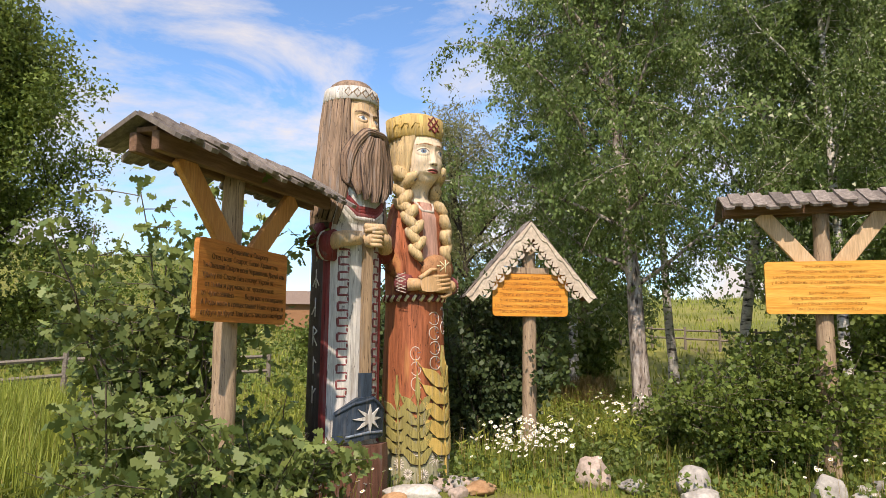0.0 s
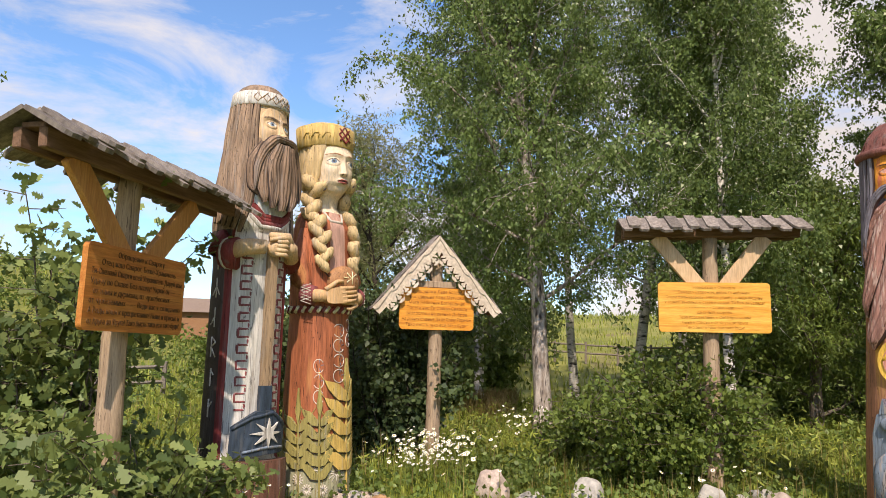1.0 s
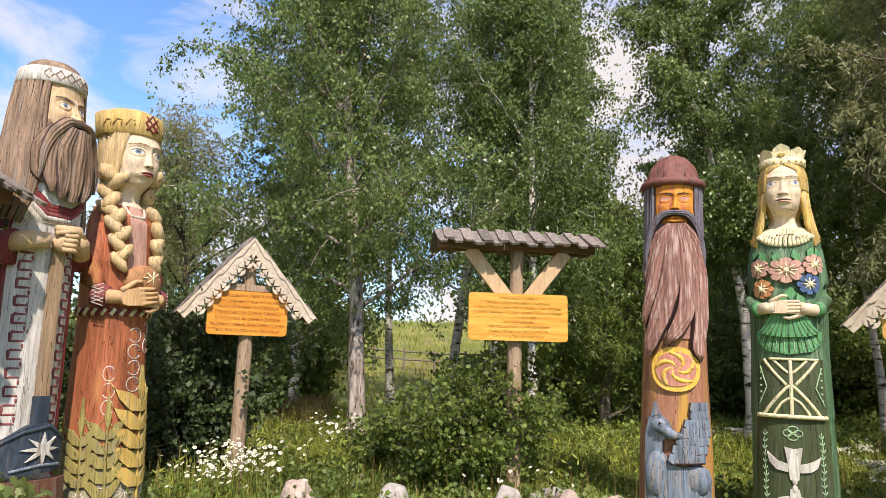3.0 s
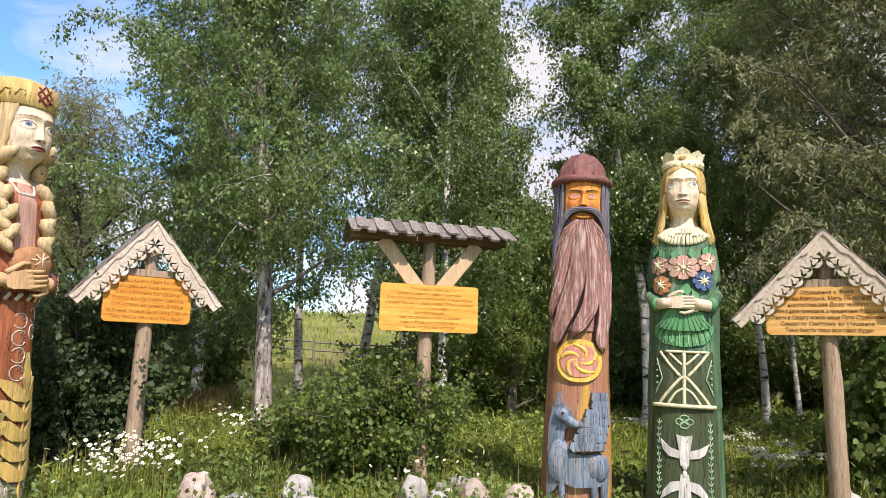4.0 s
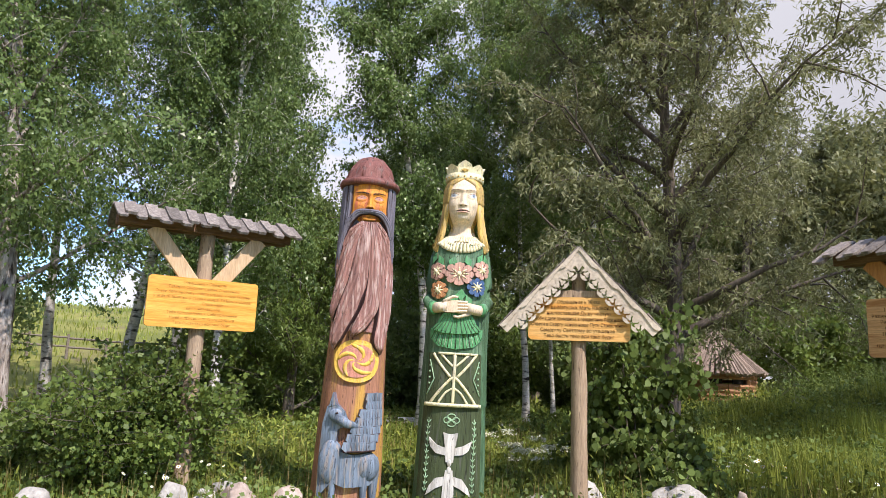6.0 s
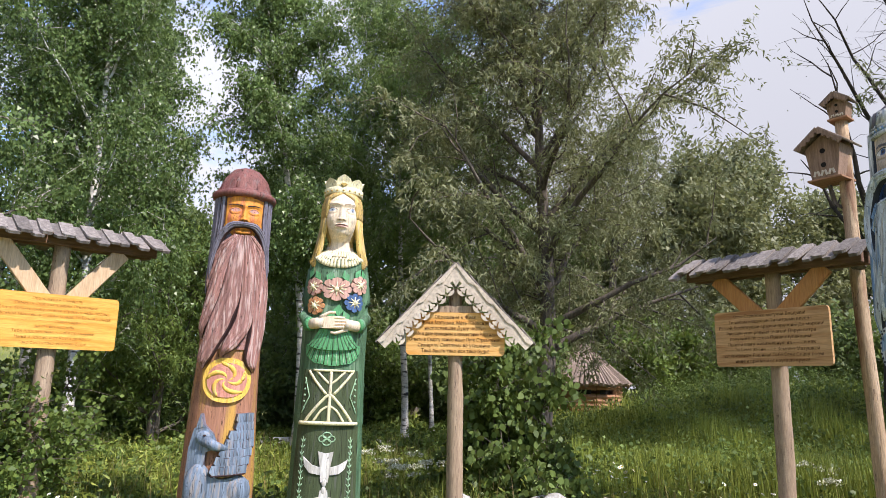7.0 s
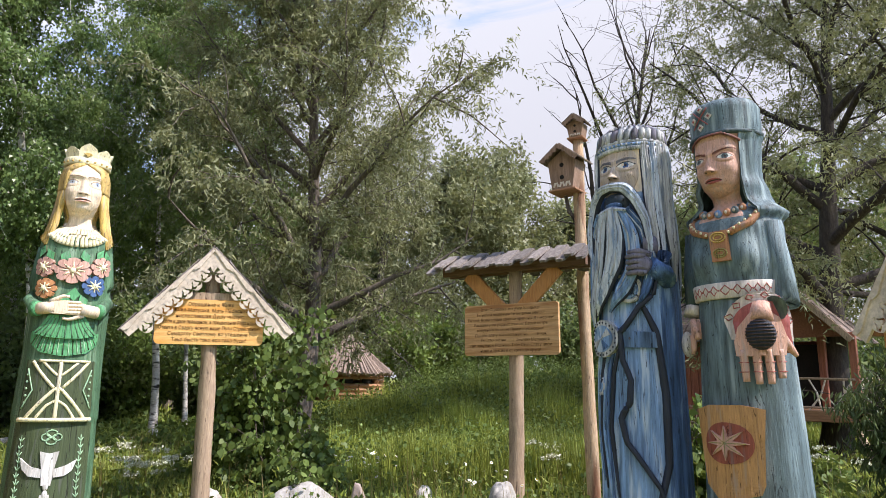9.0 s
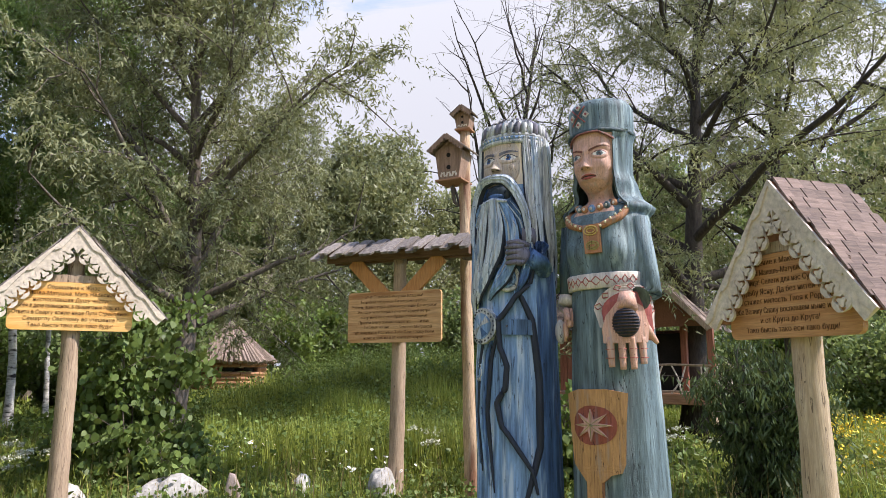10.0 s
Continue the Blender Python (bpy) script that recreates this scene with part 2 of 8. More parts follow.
Z = (14, 14, 1.0)   # grain along z
XG = (1.0, 14, 14)  # grain along x
YG = (14, 1.0, 14)
MAT = dict(
    soil=surface("soil_and_turf", (0.135, 0.155, 0.034), (0.225, 0.225, 0.062), 0.35, rough=0.95, bump=0.8, grain=14, spots=((0.15, 0.12, 0.07), 0.25, 0.35), world_space=True),
    post=surface("weathered_post_wood", (0.30, 0.215, 0.15), (0.40, 0.30, 0.21), 3, Z, 0.8, 0.35, 12, cracks=1.0),
    post_new=surface("peeled_pine_post", (0.38, 0.28, 0.185), (0.46, 0.36, 0.25), 3, Z, 0.7, 0.3, 10, cracks=1.0),
    shingle=surface("grey_roof_board", (0.14, 0.12, 0.112), (0.26, 0.23, 0.21), 2, YG, 0.85, 0.5, 10, per_object=0.3),
    brown_shingle=surface("brown_wood_shingle", (0.12, 0.080, 0.066), (0.20, 0.140, 0.115), 3, YG, 0.8, 0.4, 10, per_object=0.25),
    beam=surface("brown_beam", (0.13, 0.072, 0.048), (0.21, 0.125, 0.085), 3, XG, 0.75, 0.3, 10),
    brace=surface("pale_brace_board", (0.50, 0.34, 0.20), (0.58, 0.42, 0.27), 3, Z, 0.65, 0.2, 10),
    brace_dark=surface("varnished_brace_board", (0.42, 0.19, 0.06), (0.50, 0.25, 0.09), 3, Z, 0.55, 0.2, 10),
    board=surface("amber_varnished_board", (0.66, 0.30, 0.045), (0.76, 0.42, 0.09), 2, XG, 0.45, 0.15, 9, spots=((0.50, 0.20, 0.03), 1.2, 0.4)),
    board_pale=surface("honey_varnished_board", (0.68, 0.36, 0.11), (0.78, 0.48, 0.18), 2, XG, 0.45, 0.15, 9, spots=((0.70, 0.30, 0.05), 1.0, 0.5)),
    board_orange=surface("orange_varnished_board", (0.62, 0.235, 0.028), (0.72, 0.33, 0.055), 2, XG, 0.45, 0.15, 9, spots=((0.46, 0.15, 0.02), 1.2, 0.45)),
    board_tan=surface("tan_weathered_board", (0.48, 0.27, 0.12), (0.60, 0.37, 0.185), 2, XG, 0.55, 0.2, 9, spots=((0.34, 0.16, 0.06), 1.6, 0.45)),
    board_red=surface("reddish_varnished_board", (0.42, 0.145, 0.035), (0.50, 0.21, 0.055), 2, XG, 0.5, 0.15, 9),
    board_brown=surface("brown_varnished_board", (0.40, 0.19, 0.075), (0.50, 0.27, 0.12), 2, XG, 0.5, 0.15, 9),
    ink=surface("dark_carved_lettering", (0.10, 0.045, 0.018), (0.14, 0.07, 0.03), 20, rough=0.8, bump=0),
    ink_brown=surface("reddish_carved_lettering", (0.26, 0.085, 0.02), (0.32, 0.12, 0.03), 20, rough=0.8, bump=0),
    ink_pale=surface("brown_carved_lettering", (0.34, 0.14, 0.025), (0.42, 0.19, 0.04), 20, rough=0.8, bump=0),
    fret=surface("cream_fretwork_wood", (0.50, 0.42, 0.34), (0.64, 0.56, 0.47), 4, rough=0.7, bump=0.15, grain=30),
    underside=surface("dark_red_brown_boarding", (0.19, 0.075, 0.04), (0.25, 0.11, 0.06), 3, rough=0.8),
    stone=surface("pale_granite", (0.30, 0.285, 0.265), (0.52, 0.50, 0.47), 4.5, rough=0.85, bump=0.7, grain=28, per_object=0.22),
    stone_pink=surface("pinkish_granite", (0.36, 0.285, 0.245), (0.46, 0.38, 0.335), 2.5, rough=0.85, bump=0.7, grain=28, per_object=0.2),
    stone_ochre=surface("ochre_sandstone", (0.40, 0.23, 0.12), (0.52, 0.33, 0.19), 5, rough=0.85, bump=0.6, grain=28, per_object=0.2),
    birch_bark=surface("white_birch_bark", (0.52, 0.49, 0.46), (0.66, 0.63, 0.60), 5, (3, 3, 9), 0.75, 0.5, 12, spots=((0.035, 0.03, 0.028), 1.6, 0.75)),
    old_birch_bark=surface("rough_old_birch_bark", (0.19, 0.15, 0.125), (0.52, 0.47, 0.43), 3, (5, 5, 1.2), 0.85, 1.0, 14, spots=((0.05, 0.035, 0.03), 4, 0.7)),
    bark=surface("grey_brown_bark", (0.09, 0.075, 0.062), (0.17, 0.14, 0.115), 4, (6, 6, 1.2), 0.9, 1.0, 14),
    dark_bark=surface("dark_willow_bark", (0.035, 0.028, 0.024), (0.07, 0.058, 0.048), 4, (6, 6, 1.2), 0.9, 1.0, 14),
    birch_leaf=leafy("birch_leaf", (0.060, 0.105, 0.028), (0.24, 0.34, 0.115), translucent=0.45, rough=0.34, warm=(0.19, 0.24, 0.06)),
    birch_leaf_dark=leafy("deep_birch_leaf", (0.110, 0.180, 0.060), (0.28, 0.37, 0.115), translucent=0.5, rough=0.4, warm=(0.24, 0.28, 0.07)),
    willow_leaf=leafy("willow_leaf", (0.195, 0.210, 0.105), (0.33, 0.345, 0.180), spread=0.3, translucent=0.45),
    oak_leaf=leafy("oak_leaf", (0.10, 0.165, 0.055), (0.27, 0.34, 0.11), spread=0.4),
    bush_leaf=leafy("bush_leaf", (0.090, 0.150, 0.034), (0.24, 0.33, 0.078), translucent=0.45),
    dark_leaf=leafy("dark_bush_leaf", (0.040, 0.072, 0.032), (0.105, 0.155, 0.058), translucent=0.3),
    rasp_leaf=leafy("broad_bush_leaf", (0.095, 0.150, 0.036), (0.18, 0.255, 0.065)),
    far_leaf=leafy("far_foliage", (0.120, 0.180, 0.065), (0.25, 0.32, 0.115), spread=0.4, translucent=0.5, warm=(0.22, 0.25, 0.07)),
    grass=leafy("grass_blade", (0.175, 0.240, 0.036), (0.36, 0.40, 0.085), spread=0.4, warm=(0.25, 0.25, 0.04)),
    dry_grass=leafy("dry_grass_blade", (0.26, 0.19, 0.075), (0.36, 0.28, 0.12), spread=0.3, warm=(0.3, 0.22, 0.08)),
    nest_wood=surface("brown_nest_box_wood", (0.20, 0.125, 0.085), (0.29, 0.19, 0.135), 3, Z, 0.8, 0.35, 12),
    flaked_pine=surface("flaking_pine_bark", (0.46, 0.32, 0.20), (0.52, 0.38, 0.25), 3, (9, 9, 1.2), 0.8, 0.6, 12, spots=((0.20, 0.095, 0.055), 0.9, 0.8), cracks=1.0),
    petal=surface("white_petal", (0.75, 0.75, 0.70), (0.85, 0.85, 0.80), 30, rough=0.7, bump=0),
    yellow=surface("yellow_flower", (0.75, 0.50, 0.03), (0.85, 0.62, 0.06), 30, rough=0.7, bump=0),
    umbel=surface("cream_umbel", (0.55, 0.55, 0.42), (0.66, 0.66, 0.52), 30, rough=0.8, bump=0),
    log_wall=surface("brown_log", (0.26, 0.13, 0.07), (0.36, 0.20, 0.11), 3, XG, 0.8, 0.4, 10, per_object=0.2),
    thatch=surface("grey_pole_roof", (0.17, 0.125, 0.10), (0.30, 0.23, 0.19), 3, Z, 0.9, 0.5, 10, per_object=0.35),
    rail=surface("grey_rail", (0.16, 0.14, 0.12), (0.24, 0.21, 0.18), 3, XG, 0.9, 0.4, 10),
    dark=surface("dark_opening", (0.012, 0.010, 0.009), (0.02, 0.017, 0.015), 5, rough=0.9, bump=0),
    red_wood=surface("red_brown_paint", (0.24, 0.085, 0.05), (0.32, 0.13, 0.08), 4, Z, 0.7, 0.3, 10),
    far_wall=surface("far_white_wall", (0.62, 0.58, 0.55), (0.70, 0.66, 0.63), 1, rough=0.8, bump=0),
    far_roof=surface("far_red_roof", (0.30, 0.12, 0.09), (0.36, 0.16, 0.12), 1, rough=0.8, bump=0),
    gravel=surface("grey_gravel", (0.22, 0.20, 0.18), (0.34, 0.31, 0.28), 6, rough=0.95, bump=1.0, grain=40, world_space=True),
)


# ---- mesh helpers ----
def mesh_from(name, verts, faces, mats=(), index=None, smooth=False):
    me = bpy.data.meshes.new(name)
    me.from_pydata([tuple(v) for v in verts], [], [tuple(f) for f in faces])
    for m in mats:
        me.materials.append(m)
    if index is not None:
        me.polygons.foreach_set("material_index", np.asarray(index, dtype=np.int32))
    if smooth:
        me.polygons.foreach_set("use_smooth", np.ones(len(me.polygons), dtype=bool))
    me.update()
    return me


def part(name, bm, material, parent, label="", smooth=False):
    """Links a bmesh as one mesh object under a thing or a part."""
    me = bpy.data.meshes.new(name)
    bmesh.ops.recalc_face_normals(bm, faces=bm.faces)
    bm.to_mesh(me)
    bm.free()
    me.materials.append(material)
    if smooth:
        me.polygons.foreach_set("use_smooth", np.ones(len(me.polygons), dtype=bool))
    ob = new(name, me)
    if parent is not None:
        ob.parent = parent
    if label:
        ob["label"] = label
    return ob


def thing(name, m, label, category, group="", kind=""):
    e = new(name)
    e.empty_display_size = 0.2
    e.matrix_basis = m
    return tagged(e, label, category, group, kind)


def box(bm, sx, sy, sz, m=Matrix(), bevel=0.004):
    """A bevelled box of that size, centred at m."""
    g = bmesh.ops.create_cube(bm, size=1.0, matrix=m @ Matrix.Diagonal((sx, sy, sz, 1)))
    if bevel:
        es = list({e for v in g["verts"] for e in v.link_edges})
        bmesh.ops.bevel(bm, geom=es, offset=bevel, segments=1, affect="EDGES")
    return bm


def tube(bm, pts, radii, sides=8, caps=True):
    """A tube along pts."""
    pts = [Vector(p) for p in pts]
    rings = []
    for i, p in enumerate(pts):
        d = (pts[min(i + 1, len(pts) - 1)] - pts[max(i - 1, 0)])
        d = d.normalized() if d.length > 1e-9 else Vector((0, 0, 1))
        a = d.cross(Vector((0.31, 0.93, 0.17)) if abs(d.z) > 0.8 else Vector((0, 0, 1))).normalized()
        b = d.cross(a)
        rings.append([bm.verts.new(p + (a * math.cos(2 * math.pi * k / sides) + b * math.sin(2 * math.pi * k / sides)) * radii[i]) for k in range(sides)])
    for r0, r1 in zip(rings, rings[1:]):
        for k in range(sides):
            bm.faces.new((r0[k], r0[(k + 1) % sides], r1[(k + 1) % sides], r1[k]))
    if caps:
        bm.faces.new(rings[0][::-1])
        bm.faces.new(rings[-1])
    return bm


def prism(bm, outline, depth, m=Matrix()):
    """A flat outline in x and z, pushed back in +y by depth."""
    a = [bm.verts.new(m @ Vector((x, 0, z))) for x, z in outline]
    b = [bm.verts.new(m @ Vector((x, depth, z))) for x, z in outline]
    n = len(a)
    bm.faces.new(a)
    bm.faces.new(b[::-1])
    for i in range(n):
        bm.faces.new((a[i], b[i], b[(i + 1) % n], a[(i + 1) % n]))
    return bm


def rounded(w, h, r, n=5, wobble=0.0, rnd=None):
    """The outline of a rectangle with round corners."""
    out = []
    for cx, cz, a0 in ((w / 2 - r, h / 2 - r, 0), (-w / 2 + r, h / 2 - r, 90), (-w / 2 + r, -h / 2 + r, 180), (w / 2 - r, -h / 2 + r, 270)):
        for k in range(n + 1):
            a = radians(a0 + 90 * k / n)
            out.append((cx + r * math.cos(a), cz + r * math.sin(a)))
    return out


# ---- the lie of the land ----
def smooth01(a, b, v):
    t = min(1.0, max(0.0, (v - a) / (b - a)))
    return t * t * (3 - 2 * t)


def height(x, y):
    r = math.hypot(x, y)
    az = math.degrees(math.atan2(-x, y))
    z = -0.22 * (1 - smooth01(3.2, 5.5, r))
    left = smooth01(-62, -48, az) * (1 - smooth01(130, 170, az))
    z += left * 4.7 * smooth01(17, 62, r)
    z += 2.7 * smooth01(11, 22, az) * (1 - smooth01(130, 170, az)) * smooth01(16, 42, r)
    z += 1.35 * math.exp(-((az + 86) / 13) ** 2) * smooth01(9.5, 19, r)
    z += 0.40 * math.exp(-((az + 70) / 9) ** 2) * smooth01(12, 19, r)
    if r > 4:
        z += 0.10 * noise.noise(Vector((x * 0.35, y * 0.35, 3.1))) * smooth01(5, 9, r)
        z += 0.5 * noise.noise(Vector((x * 0.05, y * 0.05, 1.7))) * smooth01(20, 50, r)
    return z


def build_ground():
    radii = [0.0] + list(np.linspace(1, 30, 88)) + list(np.geomspace(31, 2500, 60))
    n = 220
    verts, faces = [(0, 0, height(0, 0.01))], []
    for r in radii[1:]:
        for k in range(n):
            a = 2 * math.pi * k / n
            x, y = -math.sin(a) * r, math.cos(a) * r
            verts.append((x, y, height(x, y)))
    for k in range(n):
        faces.append((0, 1 + k, 1 + (k + 1) % n))
    for i in range(len(radii) - 2):
        o, p = 1 + i * n, 1 + (i + 1) * n
        for k in range(n):
            faces.append((o + k, p + k, p + (k + 1) % n, o + (k + 1) % n))
    me = mesh_from("ground", verts, faces, [MAT["soil"]], smooth=True)
    tagged(new("ground", me), "rough green meadow with a grassy bank and hill", "ground", kind="structure")


build_ground()


# ---- trees ----
def sample_frames(rng, n):
    """n random turns, as 3 x 3 matrices."""
    q = rng.normal(size=(n, 4))
    q /= np.linalg.norm(q, axis=1, keepdims=True)
    w, x, y, z = q.T
    return np.stack([np.stack([1 - 2 * (y * y + z * z), 2 * (x * y - z * w), 2 * (x * z + y * w)], -1),
                     np.stack([2 * (x * y + z * w), 1 - 2 * (x * x + z * z), 2 * (y * z - x * w)], -1),
                     np.stack([2 * (x * z - y * w), 2 * (y * z + x * w), 1 - 2 * (x * x + y * y)], -1)], 1)


LEAF_SHAPES = dict(
    birch=np.array([(0, 0, 0), (0.36, 0.42, 0.08), (0, 1, -0.05), (-0.36, 0.42, 0.08)]),
    dart=np.array([(-0.36, 0.1, 0), (0.36, 0.25, 0.06), (0, 1, -0.05)]),
    sliver=np.array([(-0.11, 0.1, 0), (0.13, 0.25, 0.03), (0, 1, -0.06)]),
    willow=np.array([(0, 0, 0), (0.11, 0.45, 0.03), (0, 1, -0.08), (-0.11, 0.45, 0.03)]),
    kite=np.array([(0, 0, 0), (0.42, 0.45, 0.08), (0, 1, -0.08), (-0.42, 0.45, 0.08)]),
    broad=np.array([(0, 0, 0), (0.34, 0.25, 0.07), (0.36, 0.6, 0.05), (0, 1, -0.1), (-0.36, 0.6, 0.05), (-0.34, 0.25, 0.07)]),
    oak=np.array([(0, 0, 0), (0.20, 0.27, 0.05), (0.10, 0.37, 0.01), (0.31, 0.56, 0.06), (0.14, 0.64, 0.01), (0.26, 0.82, 0.05), (0.0, 1.0, -0.03),
                  (-0.26, 0.82, 0.05), (-0.14, 0.64, 0.01), (-0.31, 0.56, 0.06), (-0.10, 0.37, 0.01), (-0.20, 0.27, 0.05)]),
)


def leaves_mesh(name, rng, points, size, shape, material, hang=0.5):
    """Many small leaves at the given points; hang pulls their tips down."""
    base = LEAF_SHAPES[shape]
    n, k = len(points), len(base)
    turn = sample_frames(rng, n)
    # tip axis leans down
    tip = turn[:, :, 1] * (1 - hang)
    tip[:, 2] -= hang
    tip /= np.linalg.norm(tip, axis=1, keepdims=True)
    side = np.cross(tip, turn[:, :, 2])
    side /= np.linalg.norm(side, axis=1, keepdims=True) + 1e-9
    nor = np.cross(side, tip)
    s = size * rng.uniform(0.65, 1.3, size=(n, 1, 1))
    v = points[:, None, :] + s * (base[None, :, 0:1] * side[:, None] + base[None, :, 1:2] * tip[:, None] + base[None, :, 2:3] * nor[:, None])
    me = bpy.data.meshes.new(name)
    me.vertices.add(n * k)
    me.vertices.foreach_set("co", v.reshape(-1).astype(np.float32))
    me.loops.add(n * k)
    me.loops.foreach_set("vertex_index", np.arange(n * k, dtype=np.int32))
    me.polygons.add(n)
    me.polygons.foreach_set("loop_start", np.arange(0, n * k, k, dtype=np.int32))
    me.materials.append(material)
    me.update(calc_edges=True)
    return me


def tubes_mesh(name, paths, material, smooth=True):
    """Tubes along (points, radii, sides), joined to one mesh."""
    verts, faces = [], []
    for pts, radii, sides in paths:
        pts = np.asarray(pts, float)
        d = np.gradient(pts, axis=0)
        d /= np.linalg.norm(d, axis=1, keepdims=True) + 1e-9
        ref = np.where(np.abs(d[:, 2:3]) > 0.8, np.array([[0.31, 0.93, 0.17]]), np.array([[0, 0, 1.0]]))
        a = np.cross(d, ref)
        a /= np.linalg.norm(a, axis=1, keepdims=True) + 1e-9
        b = np.cross(d, a)
        o = len(verts)
        for i in range(len(pts)):
            for k in range(sides):
                t = 2 * math.pi * k / sides
                verts.append(pts[i] + radii[i] * (a[i] * math.cos(t) + b[i] * math.sin(t)))
        for i in range(len(pts) - 1):
            for k in range(sides):
                k2 = (k + 1) % sides
                faces.append((o + i * sides + k, o + i * sides + k2, o + (i + 1) * sides + k2, o + (i + 1) * sides + k))
    return mesh_from(name, verts, faces, [material], smooth=smooth)


def bend(rng, start, direction, length, steps, lift, wander):
    """A wandering line; lift turns it up (or down) on its way."""
    p, d = np.array(start, float), np.array(direction, float)
    d /= np.linalg.norm(d)
    pts = [p.copy()]
    for _ in range(steps):
        d = d + rng.normal(size=3) * wander
        d[2] += lift / steps
        d /= np.linalg.norm(d)
        p = p + d * length / steps
        pts.append(p.copy())
    return np.array(pts)


def make_tree(name, place, seed, H, trunk_r, clear, spread, limbs, subs, twigs, per_twig, leaf, shape, leaf_mat, bark_mat,
              lean=(0, 0), rise=0.5, droop=-1.2, twig_len=0.6, hang=0.5, label="", group="", profile="egg", limb_lift=0.3, scatter=0.05, sub_len=0.45, sector=None, label_kind="tree", limb_r=0.27):
    """A tree: tapered trunk, limbs, branches, twigs, and leaves along the twigs."""
    rng = np.random.default_rng(seed)
    t = thing(name, Matrix.Translation(place), label, label_kind, group)
    trunk = bend(rng, (0, 0, -0.15), (lean[0], lean[1], 1), H, 14, 0.35, 0.035)
    rad = trunk_r * (1 - np.linspace(0, 1, 15) ** 0.9 * 0.93)
    rad[0] *= 1.35
    paths = [(trunk, rad, 12)]
    leaf_pts = []
    for i in range(limbs):
        f = clear + (0.98 - clear) * (i + rng.uniform(0, 1)) / limbs
        j = f * 14
        k = min(13, int(j))
        p = trunk[k] + (trunk[k + 1] - trunk[k]) * (j - k)
        az = i * 2.39996 + rng.uniform(-0.5, 0.5) if sector is None else radians(rng.uniform(*sector))
        u = (f - clear) / (1 - clear)
        if profile == "egg":
            w = math.sin(math.pi * min(1, 0.22 + 0.78 * u) ** 0.8) ** 0.6 + 0.1
        else:
            w = 1.0 - 0.75 * u
        length = spread * w * rng.uniform(0.75, 1.2)
        d = (math.cos(az), math.sin(az), rise + u * 0.9)
        limb = bend(rng, p, d, length, 8, limb_lift, 0.13)
        r0 = min(rad[k] * 0.62, trunk_r * limb_r * (0.35 + 0.65 * length / spread))
        paths.append((limb, r0 * (1 - np.linspace(0, 1, 9) * 0.88), 6))
        for s in range(subs):
            g = 0.10 + 0.90 * (s + rng.uniform(0, 1)) / subs
            jj = g * 8
            kk = min(7, int(jj))
            q = limb[kk] + (limb[kk + 1] - limb[kk]) * (jj - kk)
            dd = (limb[kk + 1] - limb[kk]) / (np.linalg.norm(limb[kk + 1] - limb[kk]) + 1e-9) + rng.normal(size=3) * 0.75
            sub = bend(rng, q, dd, spread * sub_len * rng.uniform(0.5, 1.1), 5, droop * 0.35, 0.16)
            paths.append((sub, max(0.004, r0 * 0.26) * (1 - np.linspace(0, 1, 6) * 0.8), 4))
            for w2 in range(twigs):
                h = rng.uniform(0.1, 1) * 5
                hk = min(4, int(h))
                o = sub[hk] + (sub[hk + 1] - sub[hk]) * (h - hk)
                e = rng.normal(size=3)
                e[2] = e[2] * 0.5 + 0.1
                tw = bend(rng, o, e, twig_len * rng.uniform(0.5, 1.4), 5, droop, 0.12)
                m = max(1, int(per_twig * rng.uniform(0.6, 1.4)))
                ti = rng.uniform(0, 5, m)
                ki = np.minimum(4, ti.astype(int))
                pts = tw[ki] + (tw[ki + 1] - tw[ki]) * (ti - ki)[:, None] + rng.normal(size=(m, 3)) * scatter
                leaf_pts.append(pts)
                if w2 % 5 == 0:
                    paths.append((tw[::2], np.array([0.005, 0.004, 0.003]), 3))
    tr = new("trunk", tubes_mesh("trunk", paths, bark_mat))
    tr.parent = t
    pts = np.concatenate(leaf_pts)
    cr = new("crown", leaves_mesh("crown", rng, pts, leaf, shape, leaf_mat, hang))
    cr.parent = t
    return t, len(pts)


def at_ground(az, r, sink=0.0):
    p = polar(az, r)
    p.z = height(p.x, p.y) - sink
    return p


# ---- trees, near to far ----
def plant(*a, **k):
    return make_tree(*a, **k)[0]


BIRCH = dict(shape="dart", hang=0.55, droop=-1.5, twig_len=0.75, group="birches by the carved figures")
plant("birch_tree", at_ground(-16.4, 11.4), 11, 11.5, 0.155, 0.20, 2.7, 36, 9, 10, 36, 0.066, leaf_mat=MAT["birch_leaf"], bark_mat=MAT["old_birch_bark"],
      lean=(-0.03, 0), label="tall old birch with rough dark-and-white bark and drooping green foliage", **BIRCH)
plant("birch_tree", at_ground(-30.6, 12.2), 12, 11.5, 0.10, 0.17, 1.75, 32, 8, 10, 36, 0.066, leaf_mat=MAT["birch_leaf"], bark_mat=MAT["birch_bark"],
      lean=(0.02, 0), label="slender white-barked birch with drooping green foliage", **BIRCH)
plant("birch_tree", at_ground(-23.5, 15.5), 13, 12.5, 0.13, 0.2, 3.0, 24, 7, 9, 30, 0.076, leaf_mat=MAT["birch_leaf"], bark_mat=MAT["birch_bark"],
      label="tall birch behind the sign boards", **BIRCH)
plant("birch_tree", at_ground(-46.9, 13.6), 14, 11.5, 0.11, 0.25, 1.55, 24, 8, 10, 40, 0.072, leaf_mat=MAT["birch_leaf"], bark_mat=MAT["birch_bark"],
      label="slender white-barked birch with a straight stem", **BIRCH)
